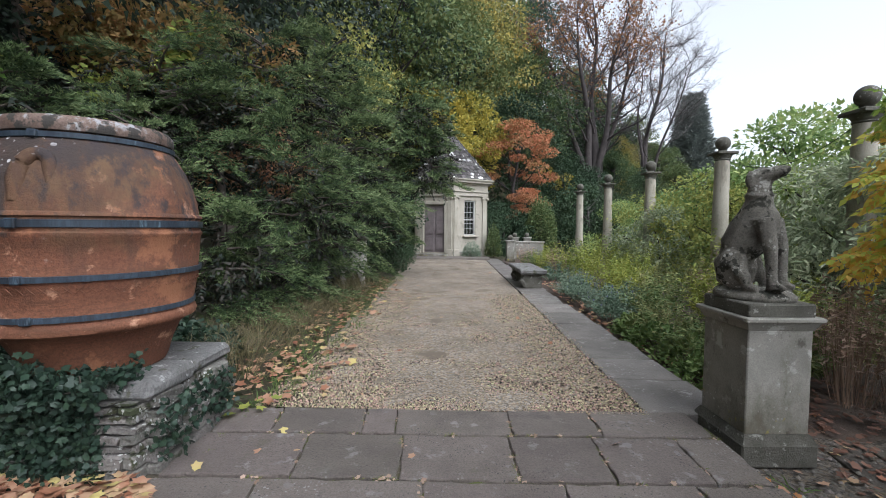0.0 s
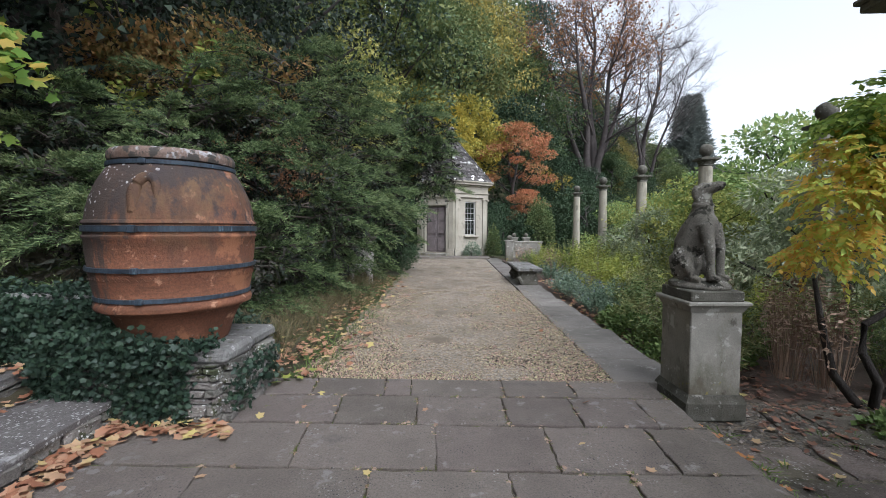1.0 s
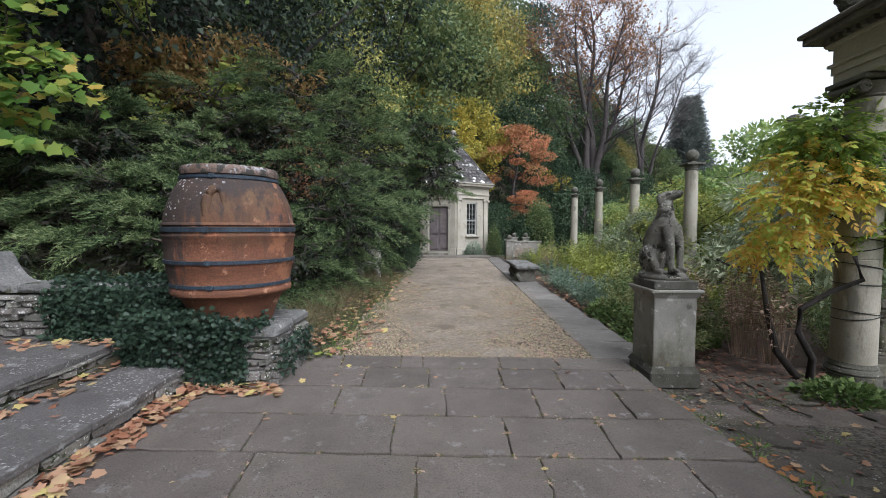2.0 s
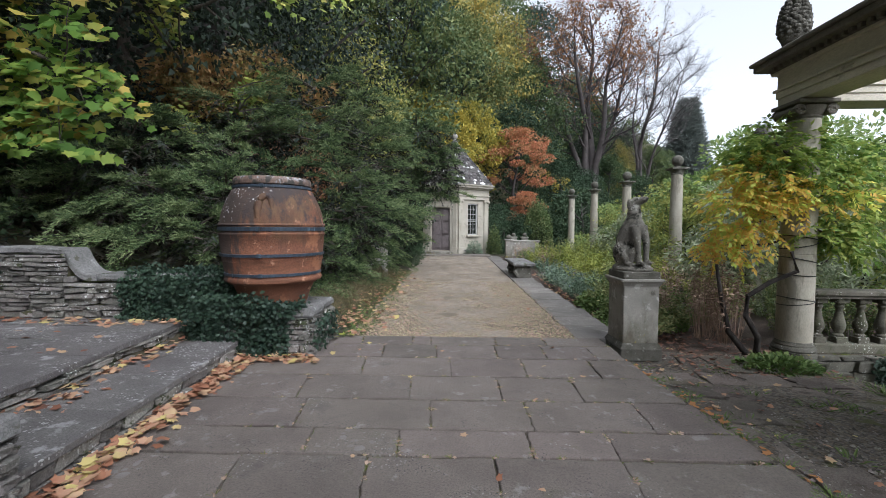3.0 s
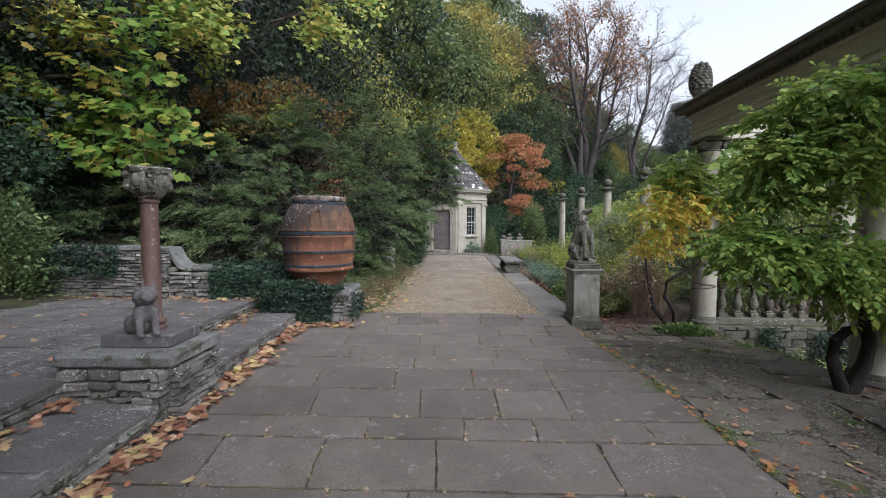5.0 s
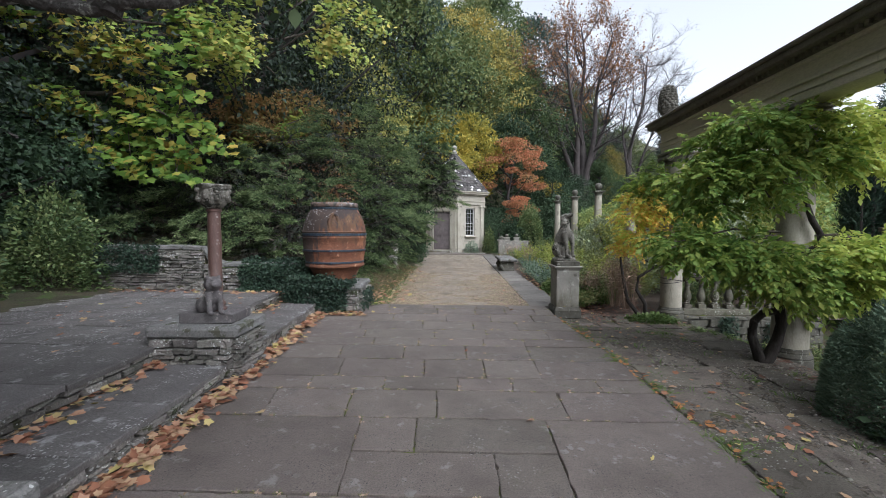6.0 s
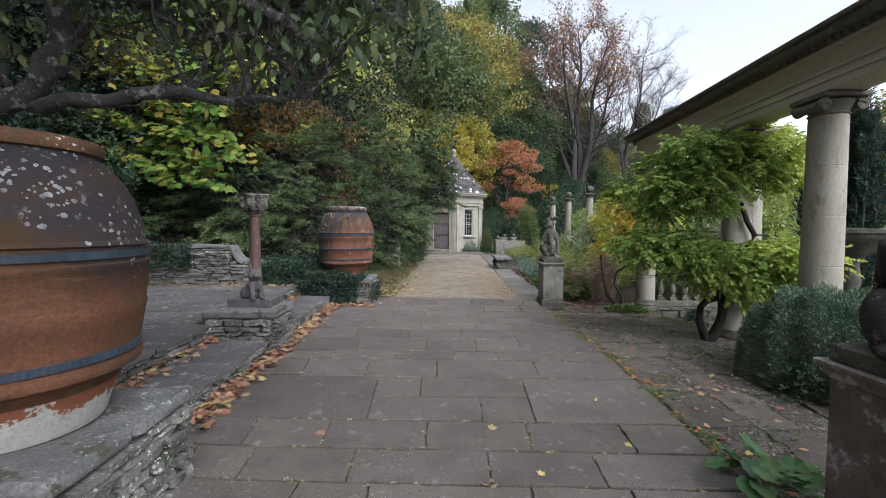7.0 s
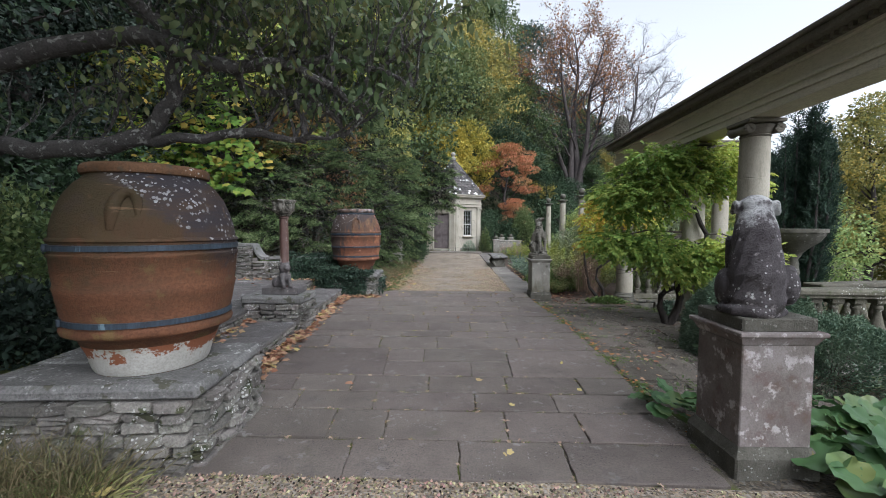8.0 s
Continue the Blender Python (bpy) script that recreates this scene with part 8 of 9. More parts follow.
# ---- ivy ----
def ivy(loc, patches, label):
    """Leaves lying over a face: patches of (corner, edge, edge, outward, count)."""
    t = thing("ivy", (0, 0, 0), 0, label, "ivy", "ivy patches")
    sets, g = [], Geo()
    for c, e1, e2, out, n in patches:
        n = int(1.6 * n)
        c, e1, e2, out = (np.array(v, float) for v in (c, e1, e2, out))
        a, b = rng.random((n, 1)), rng.random((n, 1))
        hole = np.sin(a[:, 0] * 9 + b[:, 0] * 5) + np.sin(b[:, 0] * 11 - a[:, 0] * 4) + rng.normal(0, 0.8, n) > -1.5
        lump = 0.03 + 0.11 * np.abs(np.sin(a * (2.2 + 3 * np.linalg.norm(e1)) + 1) * np.sin(b * (1.9 + 3 * np.linalg.norm(e2)) + 2))
        P = (c + a * e1 + b * e2 + out * lump * rng.uniform(0.2, 1.0, (n, 1)) + rng.normal(0, 0.025, (n, 3)))[hole]
        m = len(P)
        D = rng.normal(0, 0.6, (m, 3)) + np.array([0, 0, -0.7]) + out * 0.3
        V, F = maple_cards(P, D, rng.uniform(0.024, 0.048, m), 0.8, out * 1.2)
        sets.append((V, F))
        for k in range(5):
            q0, q1 = c + e1 * rng.random() + e2 * rng.random(), c + e1 * rng.random() + e2 * rng.random()
            g.tube([tuple(q0 + out * 0.01), tuple((q0 + q1) / 2 + out * 0.03), tuple(q1 + out * 0.01)], [0.006, 0.005, 0.003], 4)
    part("stemwork", g, M_BARK, t)["kind"] = "stuff"
    foliage("leaves", merge(*sets), L_IVY, t)
    return t


ivy(None, [((-3.10, 2.27, 0.0), (0.98, 0.02, 0), (0, 0, 0.62), (0, -1, 0), 2100), ((-3.1, 2.3, 0.57), (0.75, 0, 0), (0, 0.75, 0), (0, 0, 1), 1680), ((-2.4, 2.3, 0.57), (0.42, 0, 0), (0, 0.16, 0), (0, 0, 1), 364), ((-1.88, 2.35, 0.1), (-0.03, 0.85, 0), (0, 0, 0.32), (1, 0, 0), 364),
           ((-3.35, 2.3, 0.1), (0.3, 0, 0), (0, 0, 0.45), (0, -1, 0), 700)], "dark ivy smothering the jar's plinth")
ivy(None, [((-4.3, 2.48, 0.36), (1.4, 0.28, 0), (0, 0, 0.55), (0, -1, 0), 3220), ((-4.3, 2.5, 0.90), (1.4, 0.28, 0), (0, 0.35, 0), (0, 0, 1), 1260), ((-7.2, 2.40, 0.75), (1.3, 0, 0), (0, 0, 0.55), (0, -1, 0), 1260), ((-3.4, 2.6, 0.36), (0.35, 0, 0), (0.05, 0.7, 0.25), (-0.4, -0.6, 0.5), 1120)], "ivy over the garden wall")


ivy(None, [((-3.2, 2.18, 0.5), (0.9, 0.0, 0), (0, 0, 0.25), (0, -1, 0), 800), ((-2.5, 2.2, 0.52), (0.5, 0.02, 0), (0, 0, 0.14), (0.1, -1, 0), 260)], "ivy creeping up round the jar's foot")


# ---- shrubs, borders and grass ----
def mound(name, loc, r, n, leaf, size, material, label, category, group="", blades=False, upright=0.6, shape="slim", stems=True, hollow=0.35):
    t = thing(name, loc, 0, label, category, group)
    q, d = in_ball(n, (1, 1, 1), hollow)
    q[:, 2] = np.abs(q[:, 2])
    if blades:
        q = np.sign(q) * np.abs(q) ** 0.8
    lump = 1 + (0.06 if blades else 0.14) * np.sin(4 * q[:, 0:1] * 3 + 2) * np.sin(3.3 * q[:, 1:2] * 3 + 1)
    P = q * lump * np.array(r)
    D = d * [1, 1, 0.6] + rng.normal(0, 0.35, (n, 3)) + [0, 0, upright]
    if blades:
        vf = slivers(P, D, size * rng.uniform(0.6, 1.4, n), np.full(n, size * 0.42))
    else:
        vf = leaf_cards(P, D, size * rng.uniform(0.6, 1.3, n), shape)
    if stems:
        g = Geo()
        for k in range(9):
            e = in_ball(1, (0.7, 0.7, 0.7))[0][0] * np.array(r)
            g.tube([(0, 0, -0.05), (e[0] * 0.4, e[1] * 0.4, abs(e[2]) * 0.5), (e[0], e[1], abs(e[2]))], [0.014, 0.01, 0.005], 4)
        part("stemwork", g, M_BARK, t)["kind"] = "stuff"
    foliage("leaves", vf, material, t)
    return t


mound("rosemary_bush", (4.15, -1.85, -0.1), (0.78, 0.68, 1.14), 60000, None, 0.034, L_ROSE, "dense rounded grey-green bush at the foot of a pergola column", "shrub", blades=True, upright=0.3, hollow=0.8)
mound("rosemary_bush", (4.35, -2.9, -0.1), (0.6, 0.55, 0.85), 28000, None, 0.034, L_ROSE, "smaller grey-green bush beside the pedestal", "shrub", blades=True, upright=0.3, hollow=0.8)
mound("ivy_clump", (3.72, -2.2, -0.05), (0.34, 0.30, 0.42), 420, None, 0.085, L_DARK, "dark ivy growing under the rounded bush", "ivy", shape="oval", upright=0.1)
mound("laurel_bush", (-7.9, 2.1, 0.3), (1.0, 0.9, 2.05), 8000, None, 0.09, L_LAUREL, "mottled green laurel bush at the end of the terrace", "shrub", shape="oval", upright=0.2)
mound("laurel_bush", (-6.0, -2.2, 0.25), (0.95, 0.9, 2.0), 7000, None, 0.095, L_LAUREL, "mottled green bush behind the jar", "shrub", shape="oval", upright=0.2)
mound("laurel_bush", (-8.4, 0.2, 0.3), (1.2, 1.2, 1.7), 6000, None, 0.10, L_GREEN, "green bush behind the terrace", "shrub", shape="oval", upright=0.2)
mound("evergreen_bush", (-4.2, -3.75, 0.0), (0.95, 0.55, 1.15), 7000, None, 0.08, L_YEW, "dark evergreen bush between the jar and the terrace", "shrub", shape="oval", upright=0.3)
mound("evergreen_bush", (-4.3, -5.2, 0.0), (0.9, 0.7, 0.8), 4500, None, 0.09, L_DARK, "dark evergreen bush beside the plinth", "shrub", shape="oval", upright=0.3)
mound("clipped_bush", (4.75, 26.5, 0.0), (1.0, 1.0, 3.3), 9000, None, 0.11, L_LAUREL, "green clipped domed bush", "bush", shape="oval", upright=0.1, hollow=0.8)

BORDER = [
    # kind, x, y, radius, height
    ("lime", 3.3, 9.0, 0.7, 1.05), ("lime", 4.0, 10.2, 0.7, 1.2), ("lime", 3.4, 12.6, 0.7, 1.25), ("lime", 4.3, 7.4, 0.6, 1.0), ("lime", 2.95, 14.5, 0.6, 1.1), ("lime", 4.7, 5.9, 0.6, 0.9), ("lime", 4.4, 13.5, 0.8, 1.4),
    ("herb", 2.9, 6.0, 0.6, 0.55), ("herb", 2.75, 5.0, 0.5, 0.42), ("herb", 3.5, 5.5, 0.6, 0.6), ("herb", 2.8, 4.2, 0.45, 0.32), ("herb", 3.4, 4.6, 0.5, 0.4), ("herb", 4.2, 4.9, 0.6, 0.8), ("herb", 3.2, 7.2, 0.6, 0.7), ("herb", 3.8, 8.2, 0.7, 0.9), ("herb", 5.0, 7.6, 0.7, 1.0),
    ("herb", 5.2, 9.4, 0.8, 1.1), ("herb", 4.8, 11.5, 0.8, 1.1), ("herb", 2.7, 16.0, 0.6, 0.7), ("herb", 3.2, 17.6, 0.7, 0.9), ("herb", 4.4, 15.5, 0.8, 1.2), ("herb", 4.6, 18.0, 0.8, 1.2), ("herb", 5.4, 13.0, 0.8, 1.1), ("herb", 5.6, 5.4, 0.7, 1.1), ("herb", 5.6, 16.5, 0.8, 1.1),
    ("silver", 2.55, 7.1, 0.45, 0.45), ("silver", 2.6, 7.9, 0.5, 0.5), ("silver", 2.5, 8.8, 0.5, 0.5), ("silver", 2.45, 9.6, 0.45, 0.5), ("silver", 2.75, 10.5, 0.5, 0.55), ("silver", 2.7, 12.4, 0.5, 0.6), ("silver", 3.1, 8.2, 0.5, 0.55),
    ("brown", 3.42, 3.8, 0.30, 1.35), ("brown", 3.75, 4.3, 0.30, 1.3), ("brown", 3.1, 4.6, 0.28, 0.9), ("brown", 3.6, 3.5, 0.28, 1.2), ("brown", 4.1, 6.4, 0.5, 0.95), ("brown", 3.1, 13.6, 0.5, 1.1), ("brown", 2.7, 18.5, 0.5, 0.95), ("brown", 5.0, 8.5, 0.5, 1.1),
]
COL = {"lime": (L_LIME, 0.09, 1500, "lime-yellow perennial clump in the border"), "herb": (L_HERB, 0.075, 1500, "green leafy perennial in the border"), "silver": (L_SILVER, 0.06, 1500, "grey-green lavender clump by the path's edge"), "brown": (L_BROWN, 0.07, 480, "brown seeding stems in the border")}


def perennial(kind, x, y, r, h):
    material, size, n, label = COL[kind]
    t = thing("border_plant", (x, y, -0.05), 0, label, "plant", "border plants")
    k = {"lime": 55, "herb": 50, "silver": 60, "brown": 75}[kind]
    a = rng.uniform(0, 2 * math.pi, k)
    q = r * np.sqrt(rng.random(k))
    base = np.stack([q * 0.5 * np.cos(a), q * 0.5 * np.sin(a), np.zeros(k)], 1)
    hh = h * rng.uniform(0.6, 1.08, k) * (1 - 0.35 * (q / r) ** 2)
    tip = np.stack([q * np.cos(a), q * np.sin(a), hh], 1) + rng.normal(0, 0.04, (k, 3))
    st = bent_blades(base, tip - base, np.linalg.norm(tip - base, axis=1), np.full(k, 0.006 if kind == "brown" else 0.010), 0.15)
    foliage("stalkwork", st, L_BROWN if kind == "brown" else material, t)
    i = rng.integers(0, k, n)
    s = rng.uniform(0.25 if kind != "brown" else 0.5, 1.0, (n, 1))
    P = base[i] + (tip - base)[i] * s
    D = rng.normal(size=(n, 3)) * [1, 1, 0.4] + [0, 0, 0.35 if kind == "silver" else 0.05]
    foliage("leaves", leaf_cards(P, D, size * rng.uniform(0.6, 1.4, n), "slim", 0.15), material, t)
    if kind == "silver":
        P = tip[rng.integers(0, k, 14)]
        foliage("flowers", leaf_cards(P, rng.normal(0, 0.3, P.shape) + [0, 0, 1.0], np.full(len(P), 0.05), "slim"), L_BLUE, t)
    return t


for row in BORDER:
    perennial(*row)
mound("pavilion_shrub", (0.35, 20.75, 0.05), (0.45, 0.35, 0.75), 1800, None, 0.08, L_SILVER, "grey-green shrub against the pavilion wall", "shrub", shape="slim")
mound("pavilion_shrub", (1.5, 21.6, 0.0), (0.4, 0.4, 1.6), 1800, None, 0.10, L_GREEN, "climbing shrub beside the pavilion", "shrub", shape="oval")
mound("verge_bush", (-2.75, 14.0, 0.0), (0.8, 1.2, 1.2), 3500, None, 0.10, L_DARK, "dark low bush at the path's edge", "shrub", shape="slim")
mound("verge_bush", (-2.7, 17.2, 0.0), (0.7, 1.0, 1.0), 2500, None, 0.10, L_DARK, "dark low bush near the pavilion", "shrub", shape="slim")


for x, y, r, h in ((2.62, 4.35, 0.42, 0.30), (2.70, 5.0, 0.45, 0.34), (2.55, 5.7, 0.36, 0.30), (3.15, 4.7, 0.45, 0.36), (2.58, 6.3, 0.34, 0.28)):
    mound("cranesbill", (x, y, -0.12 + 0.02 * (y - 4)), (r, r * 1.1, h), 1100, None, 0.06, L_FRESH, "low mound of green cranesbill leaves at the border's edge", "plant", "cranesbills", shape="round", upright=0.5, stems=False, hollow=0.6)


def tufts(name, spots, per, length, width, material, label, lean=0.5, bend=0.6):
    P, D = [], []
    for x, y, z, r in spots:
        q = rng.normal(0, r, (per, 2))
        P.append(np.stack([x + q[:, 0], y + q[:, 1], np.full(per, z)], 1))
        D.append(np.stack([q[:, 0] / r * lean, q[:, 1] / r * lean, np.ones(per)], 1) + rng.normal(0, 0.25, (per, 3)))
    P, D = np.concatenate(P), np.concatenate(D)
    ob = foliage(name, bent_blades(P, D, length * rng.uniform(0.5, 1.3, len(P)), np.full(len(P), width), bend), material)
    return tagged(ob, label, "grass", kind="stuff")


verge_spots = [(x, y, 0.02, 0.16) for y in np.arange(3.7, 11, 0.33) for x in (-2.15 - 0.05 * y + rng.normal(0, 0.25), -2.6 - 0.03 * y + rng.normal(0, 0.2))]
tufts("straw_grass", verge_spots, 80, 0.42, 0.006, L_STRAW, "dry straw-coloured grass tufts along the verge")
tufts("path_edge_grass", [(-1.72 - 0.05 * (y - 3.3) + rng.normal(0, 0.12), y, 0.0, 0.12) for y in np.arange(3.4, 12, 0.16)], 40, 0.10, 0.006, L_FRESH, "short green weeds creeping into the gravel")
tufts("foreground_grass", [(x, y, 0.0, 0.14) for x, y in ((-2.9, -5.3), (-2.6, -5.35), (-2.3, -5.3), (-3.2, -5.3), (-2.0, -5.28), (-3.1, -5.6), (-2.7, -5.7), (-3.3, -5.45), (-2.45, -5.5), (-2.9, -5.5), (-2.15, -5.45))], 150, 0.46, 0.007, L_STRAW, "dry grass at the foot of the near plinth")
tufts("foreground_weeds", [(rng.uniform(-3.3, -1.9), rng.uniform(-5.6, -5.15), 0.0, 0.10) for k in range(26)], 40, 0.16, 0.014, L_HERB, "dark green weeds at the foot of the near plinth", 1.0)
joint_spots = []
for y0, y1, js in COURSES:
    for j in js:
        for k in range(3):
            if rng.random() < 0.75:
                y = rng.uniform(y0, y1)
                q = joint_x(j, y, (y0 + y1) / 2)
                joint_spots.append((q, y + 0.030 * q, -0.008, 0.014))
    for k in range(9):
        x = rng.uniform(-1.9, 1.9)
        joint_spots.append((x, y0 + 0.030 * x, -0.008, 0.016))
tufts("joint_weeds", joint_spots, 26, 0.024, 0.005, L_MOSS, "small weeds growing in the paving joints", 1.2)
tufts("strip_weeds", [(x, y, -0.02 + float(dip(x, y)), 0.06) for x, y in rng.uniform((2.0, -3.8), (4.1, 3.0), (60, 2))], 22, 0.07, 0.01, L_FRESH, "low weeds among the broken flags", 1.4)


def broad_leaf_plant(loc, n, r, size, label):
    t = thing("elephant_ears", loc, 0, label, "plant", "broad-leaved plants")
    for k in range(n):
        a = rng.uniform(0, 2 * math.pi)
        q = r * math.sqrt(rng.random())
        s = size * rng.uniform(0.7, 1.15)
        V, F = [], []
        m, rings = 22, 5
        V.append((0, 0, 0))
        for i in range(1, rings + 1):
            for j in range(m):
                th = 2 * math.pi * j / m
                rr = s * i / rings * (1 + 0.06 * math.sin(3 * th) - (0.35 if abs(th - math.pi) < 0.2 else 0.0))
                V.append((rr * math.cos(th), rr * math.sin(th), 0.10 * s * math.sin(7 * th + 0.7 + k) * (i / rings) ** 3 + 0.22 * s * (i / rings) ** 2 - 0.12 * abs(math.sin(th / 2)) * s * (i / rings)))
        F += [(0, 1 + j, 1 + (j + 1) % m) for j in range(m)]
        for i in range(rings - 1):
            for j in range(m):
                b0, b1 = 1 + i * m, 1 + (i + 1) * m
                F.append((b0 + j, b1 + j, b1 + (j + 1) % m, b0 + (j + 1) % m))
        ob = part("leaf", Geo().add(V, F), L_BERG, t, smooth=80)
        ob.matrix_basis = pose(q * math.cos(a), q * math.sin(a), 0.08 + 0.14 * rng.random() + 0.08 * (1 - q / r), 17 * math.sin(a) + rng.normal(0, 11), -17 * math.cos(a) + rng.normal(0, 11), math.degrees(a))
    return t


broad_leaf_plant((2.2, -3.85, -0.05), 22, 0.30, 0.09, "broad-leaved green plant beside the pedestal")
broad_leaf_plant((3.15, -4.85, -0.05), 40, 0.55, 0.15, "large broad-leaved green plants behind the pedestal")
broad_leaf_plant((3.6, -4.2, -0.05), 30, 0.5, 0.14, "large broad-leaved green plants behind the pedestal")
mound("fern", (3.75, 2.75, -0.17), (0.45, 0.3, 0.16), 900, None, 0.06, L_FRESH, "low green creeping plant at the column's foot", "plant", shape="round", stems=False)


for x, y, r, h, kind in ((5.0, 2.9, 0.4, 0.55, "lime"), (5.6, 2.6, 0.5, 0.7, "herb"), (5.2, 1.6, 0.45, 0.6, "lime"), (6.2, 2.2, 0.6, 0.8, "herb"), (4.85, 2.1, 0.35, 0.5, "herb"), (5.9, 1.2, 0.6, 0.8, "herb"), (6.9, 1.6, 0.6, 0.8, "lime"), (5.1, 4.3, 0.5, 1.0, "herb"), (5.9, 4.4, 0.5, 1.1, "herb"), (6.6, 4.3, 0.5, 1.0, "brown")):
    ob = perennial(kind, x, y, r, h)
    ob.location.z = float(land(x, y)) - 0.03
ivy(None, [((5.3, 3.29, -0.9), (0.35, 0, 0), (0, 0, 0.75), (0, -1, 0), 588), ((6.2, 3.29, -0.8), (0.7, 0, 0), (0, 0, 0.6), (0, -1, 0), 588)], "ivy climbing the low rubble wall")
tufts("edge_weeds", [(4.22 + rng.normal(0, 0.05), y, -0.03 + float(dip(4.2, y)), 0.06) for y in np.arange(0.9, 3.2, 0.13)], 26, 0.09, 0.012, L_FRESH, "low weeds along the worn paving's edge", 1.3)
tufts("column_weeds", [(4.05 + rng.normal(0, 0.12), 3.15 + rng.normal(0, 0.1), -0.17, 0.07) for k in range(16)], 26, 0.10, 0.012, L_FRESH, "low weeds round the column's foot", 1.3)


mound("ground_ivy", (-3.6, 4.3, 0.05), (1.1, 0.9, 0.42), 3600, None, 0.07, L_IVY, "dark low ivy under the juniper", "plant", shape="round", upright=0.3)
mound("ground_ivy", (-4.6, 4.0, 0.3), (1.2, 0.9, 0.45), 3600, None, 0.07, L_IVY, "dark low ivy behind the garden wall", "plant", shape="round", upright=0.3)


# ---- fallen leaves ----
def litter(name, pts, size, label, material=L_FALLEN):
    P = np.array(pts)
    D = rng.normal(size=(len(P), 3)) * [1, 1, 0.12]
    ob = foliage(name, maple_cards(P, D, size * rng.uniform(0.55, 1.25, len(P)), 0.22), material)
    return tagged(ob, label, "leaves", kind="stuff")


pts = []
for k in range(950):
    y = rng.uniform(-3.9, 2.3)
    pts.append((left_edge(y) + abs(rng.normal(0, 0.11)) + 0.02, y, 0.008 + rng.uniform(0, 0.05)))
for k in range(380):
    y = rng.uniform(-3.6, 2.4)
    if not -1.35 < y < -0.45:
        pts.append((left_edge(y) - 0.8 + abs(rng.normal(0, 0.14)), y, STEP1 + 0.008 + rng.uniform(0, 0.03)))
for k in range(110):
    pts.append((rng.uniform(-2.75, -1.75), 2.24 - abs(rng.normal(0, 0.09)), 0.01 + rng.uniform(0, 0.05)))
litter("step_leaves", pts, 0.078, "orange and yellow maple leaves drifted against the steps")
litter("terrace_leaves", [(rng.uniform(-8.5, -3.6), rng.uniform(-3, 2.3), STEP2 + 0.01) for k in range(110)] + [(rng.uniform(-8.5, -3.3), 2.38 - abs(rng.normal(0, 0.12)), STEP2 + 0.02) for k in range(220)], 0.078, "scattered fallen leaves on the terrace")
litter("walk_leaves", [(rng.uniform(-1.9, 1.7), rng.uniform(-4.8, 3.2), 0.008) for k in range(30)], 0.07, "a few fallen leaves on the flagstones")
litter("verge_leaves", [(-1.70 - 0.05 * (y - 3.3) + rng.normal(-0.15, 0.3), y, 0.02 + rng.uniform(0, 0.04)) for y in rng.uniform(3.4, 12, 620)], 0.085, "brown and orange leaves along the verge")
litter("joint_litter", [(x + rng.normal(0, 0.012), y + rng.normal(0, 0.012), 0.0) for x, y, z, r in joint_spots for k in range(3)], 0.028, "brown leaf crumbs caught in the paving joints", L_BROWN)
litter("path_leaves", [(rng.uniform(-1.5, 1.3), rng.uniform(3.6, 14), 0.008) for k in range(60)], 0.06, "a few leaves on the gravel")
litter("path_bits", [(rng.uniform(-1.6, 1.4), rng.uniform(3.5, 12), 0.006) for k in range(260)], 0.03, "small brown leaf bits on the gravel", L_BROWN)
litter("strip_leaves", [(right_edge(y) + 0.05 + abs(rng.normal(0, 0.7)), y, float(dip(3, y)) + 0.006) for y in rng.uniform(-4.3, 3.3, 150)], 0.058, "brown leaves on the worn strip")
litter("column_leaves", [(4.27 - abs(rng.normal(0, 0.3)), y + rng.normal(0, 0.3), -0.024 + rng.uniform(0, 0.02)) for y in (0.0, -0.9) for k in range(130)], 0.06, "brown leaves drifted round the foot of a pergola column", L_MULCH)
litter("border_leaves", [(2.15 + abs(rng.normal(0, 0.5)), y, -0.02 + float(dip(2.5, y)) * max(0, 1 - (y - 3.4) / 6)) for y in rng.uniform(3.3, 12, 520)], 0.075, "brown leaves at the border's edge")

litter("forecourt_leaves", [(rng.uniform(-3.2, -1.9), rng.uniform(-5.75, -5.15), 0.01 + rng.uniform(0, 0.05)) for k in range(90)], 0.075, "brown leaves at the foot of the near plinth")
litter("corner_leaves", [(-1.66 + rng.normal(0, 0.06), 3.22 + rng.normal(0, 0.05), 0.02 + 0.02 * k) for k in range(5)], 0.14, "large yellow-green leaves at the plinth's corner", L_LIME)
litter("mulch", [(rng.uniform(2.5, 4.3), rng.uniform(2.4, 5.2), float(dip(3, 3)) + rng.uniform(0.0, 0.03)) for k in range(700)], 0.055, "dark brown leaf mulch behind the pedestal", L_MULCH)

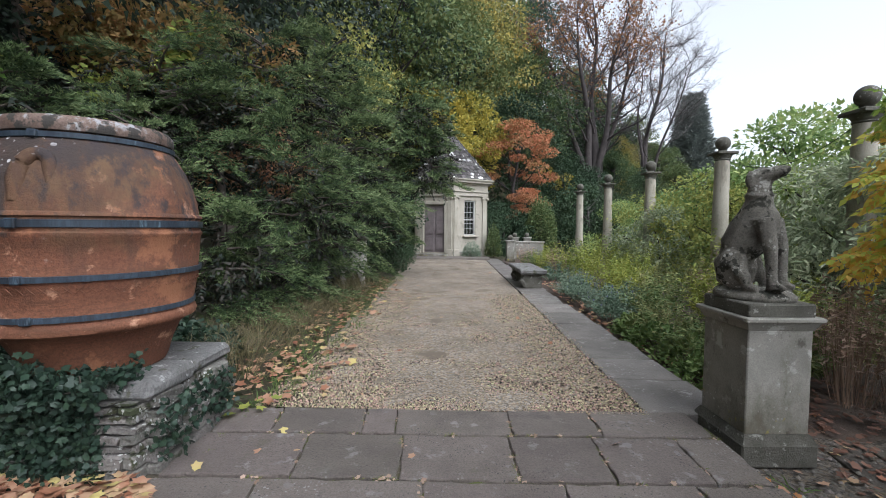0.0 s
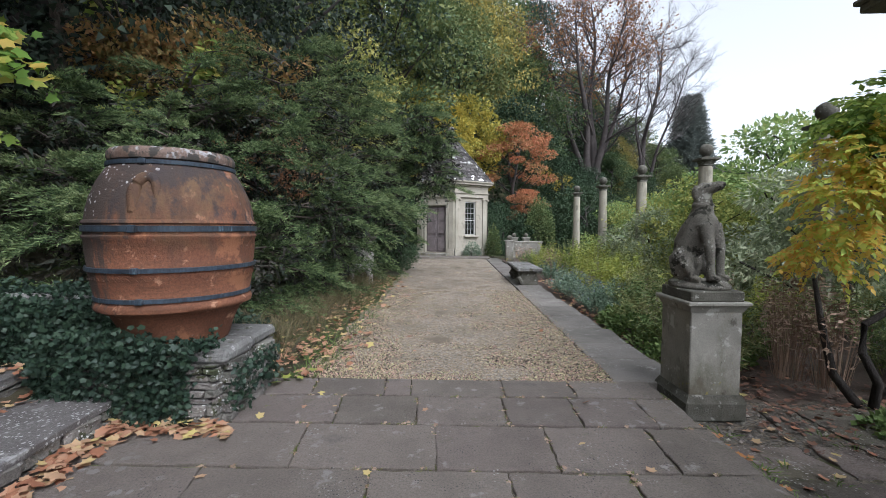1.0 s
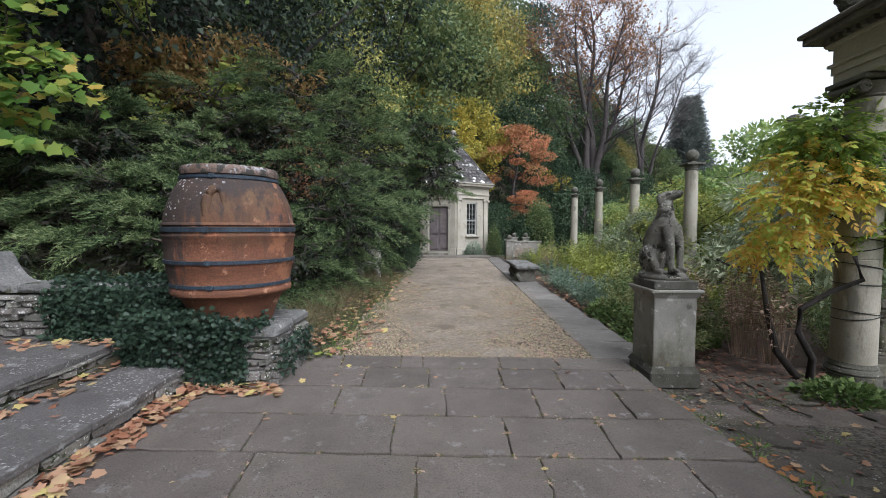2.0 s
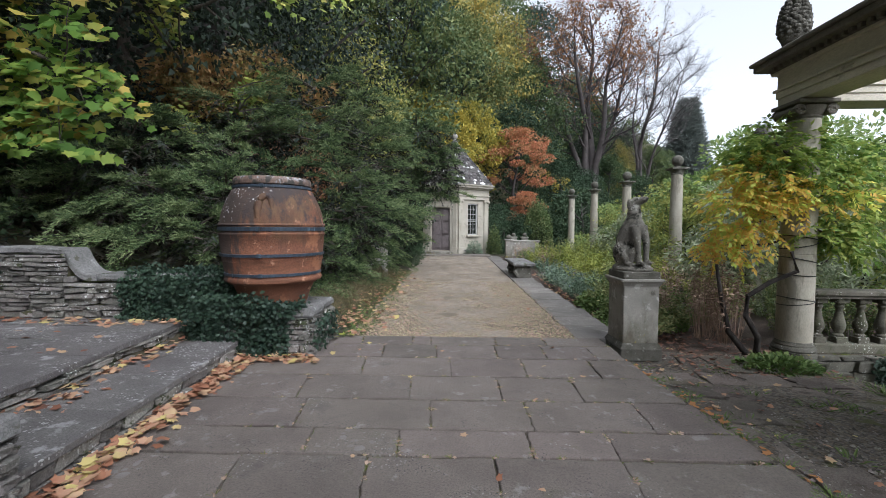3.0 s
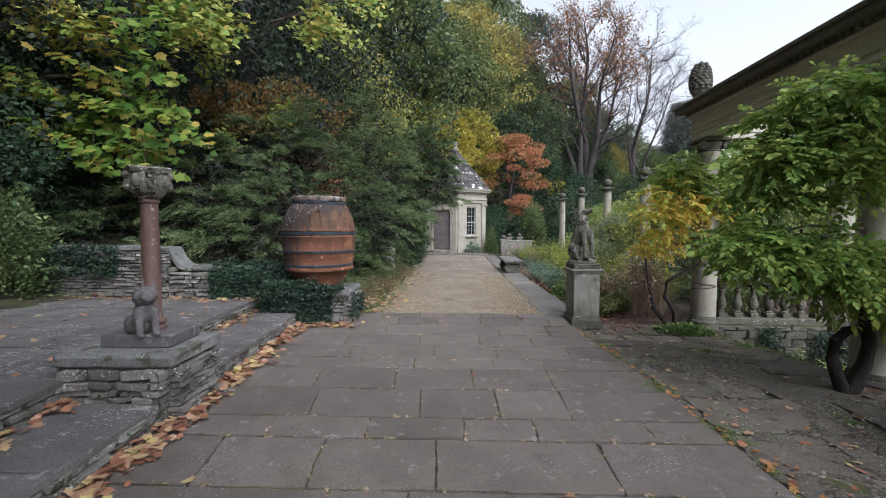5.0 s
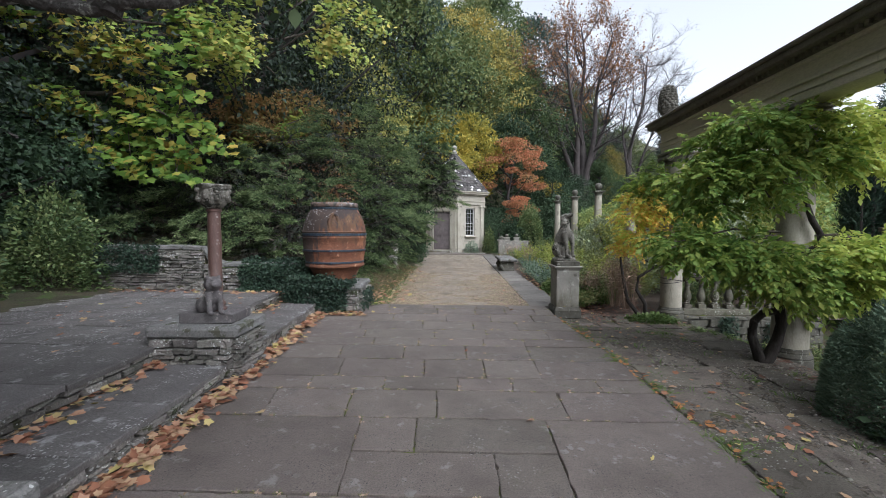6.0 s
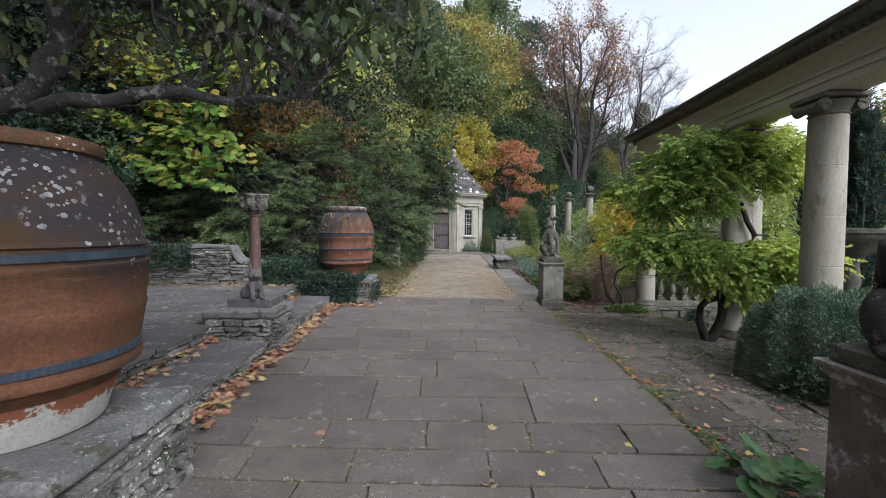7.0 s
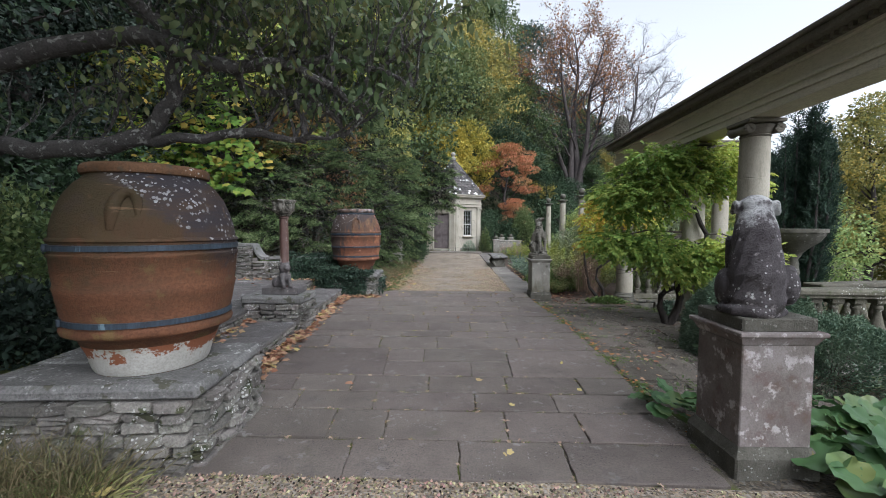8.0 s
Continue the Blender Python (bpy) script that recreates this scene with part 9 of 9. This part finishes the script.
# loose stones on the gravel nearest the camera
def pebbles(name, n, xs, ys, z, label, size=(0.007, 0.017), material=M_PEBBLE):
    P = np.stack([rng.uniform(*xs, n), rng.uniform(*ys, n) if ys[0] < 0 else ys[0] + (ys[1] - ys[0]) * rng.random(n) ** 1.7, np.full(n, z)], 1)
    s = rng.uniform(*size, (n, 1, 1))
    O = np.array([(1, 0, 0), (0, 1, 0), (-1, 0, 0), (0, -1, 0), (0, 0, 0.8)]) [None]
    rot = rng.uniform(0, 2 * math.pi, n)
    c, sn = np.cos(rot)[:, None], np.sin(rot)[:, None]
    X = O[..., 0] * c - O[..., 1] * sn * 0.7
    Y = O[..., 0] * sn + O[..., 1] * c * 0.7
    V = P[:, None] + s * np.stack([X, Y, np.broadcast_to(O[..., 2], X.shape)], -1)
    b = np.arange(n)[:, None] * 5
    F = np.concatenate([b + [0, 1, 4], b + [1, 2, 4], b + [2, 3, 4], b + [3, 0, 4]], 0)
    ob = foliage(name, (V.reshape(-1, 3), F), material)
    return tagged(ob, label, "gravel", kind="stuff")


pebbles("path_pebbles", 36000, (-1.75, 1.5), (3.37, 9.5), -0.006, "loose buff gravel stones on the path")
pebbles("forecourt_pebbles", 9000, (-2.6, 2.6), (-5.9, -4.97), -0.010, "loose buff gravel stones before the paving")
pebbles("strip_chips", 2600, (2.1, 4.2), (-4.3, 0.9), -0.012, "loose chips of stone on the worn strip", (0.006, 0.022), M_CHIP)
pebbles("strip_rubble", 1500, (2.0, 4.25), (0.9, 3.3), -0.160, "loose chips of stone by the pergola column", (0.008, 0.03), M_CHIP)
litter("edge_leaves", [(right_edge(y) + abs(rng.normal(0, 0.09)), y, float(dip(right_edge(y) + 0.05, y)) + 0.004) for y in rng.uniform(-4.2, 2.6, 130)], 0.05, "small brown leaves caught along the paving's edge", L_RUSTY)
tufts("edge_moss", [(right_edge(y) + rng.normal(0.04, 0.04), y, -0.01 + float(dip(right_edge(y) + 0.05, y)), 0.05) for y in rng.uniform(-4.0, 2.4, 34)], 40, 0.05, 0.008, L_FRESH, "moss and weeds along the paving's edge", 1.4)

build_paving()
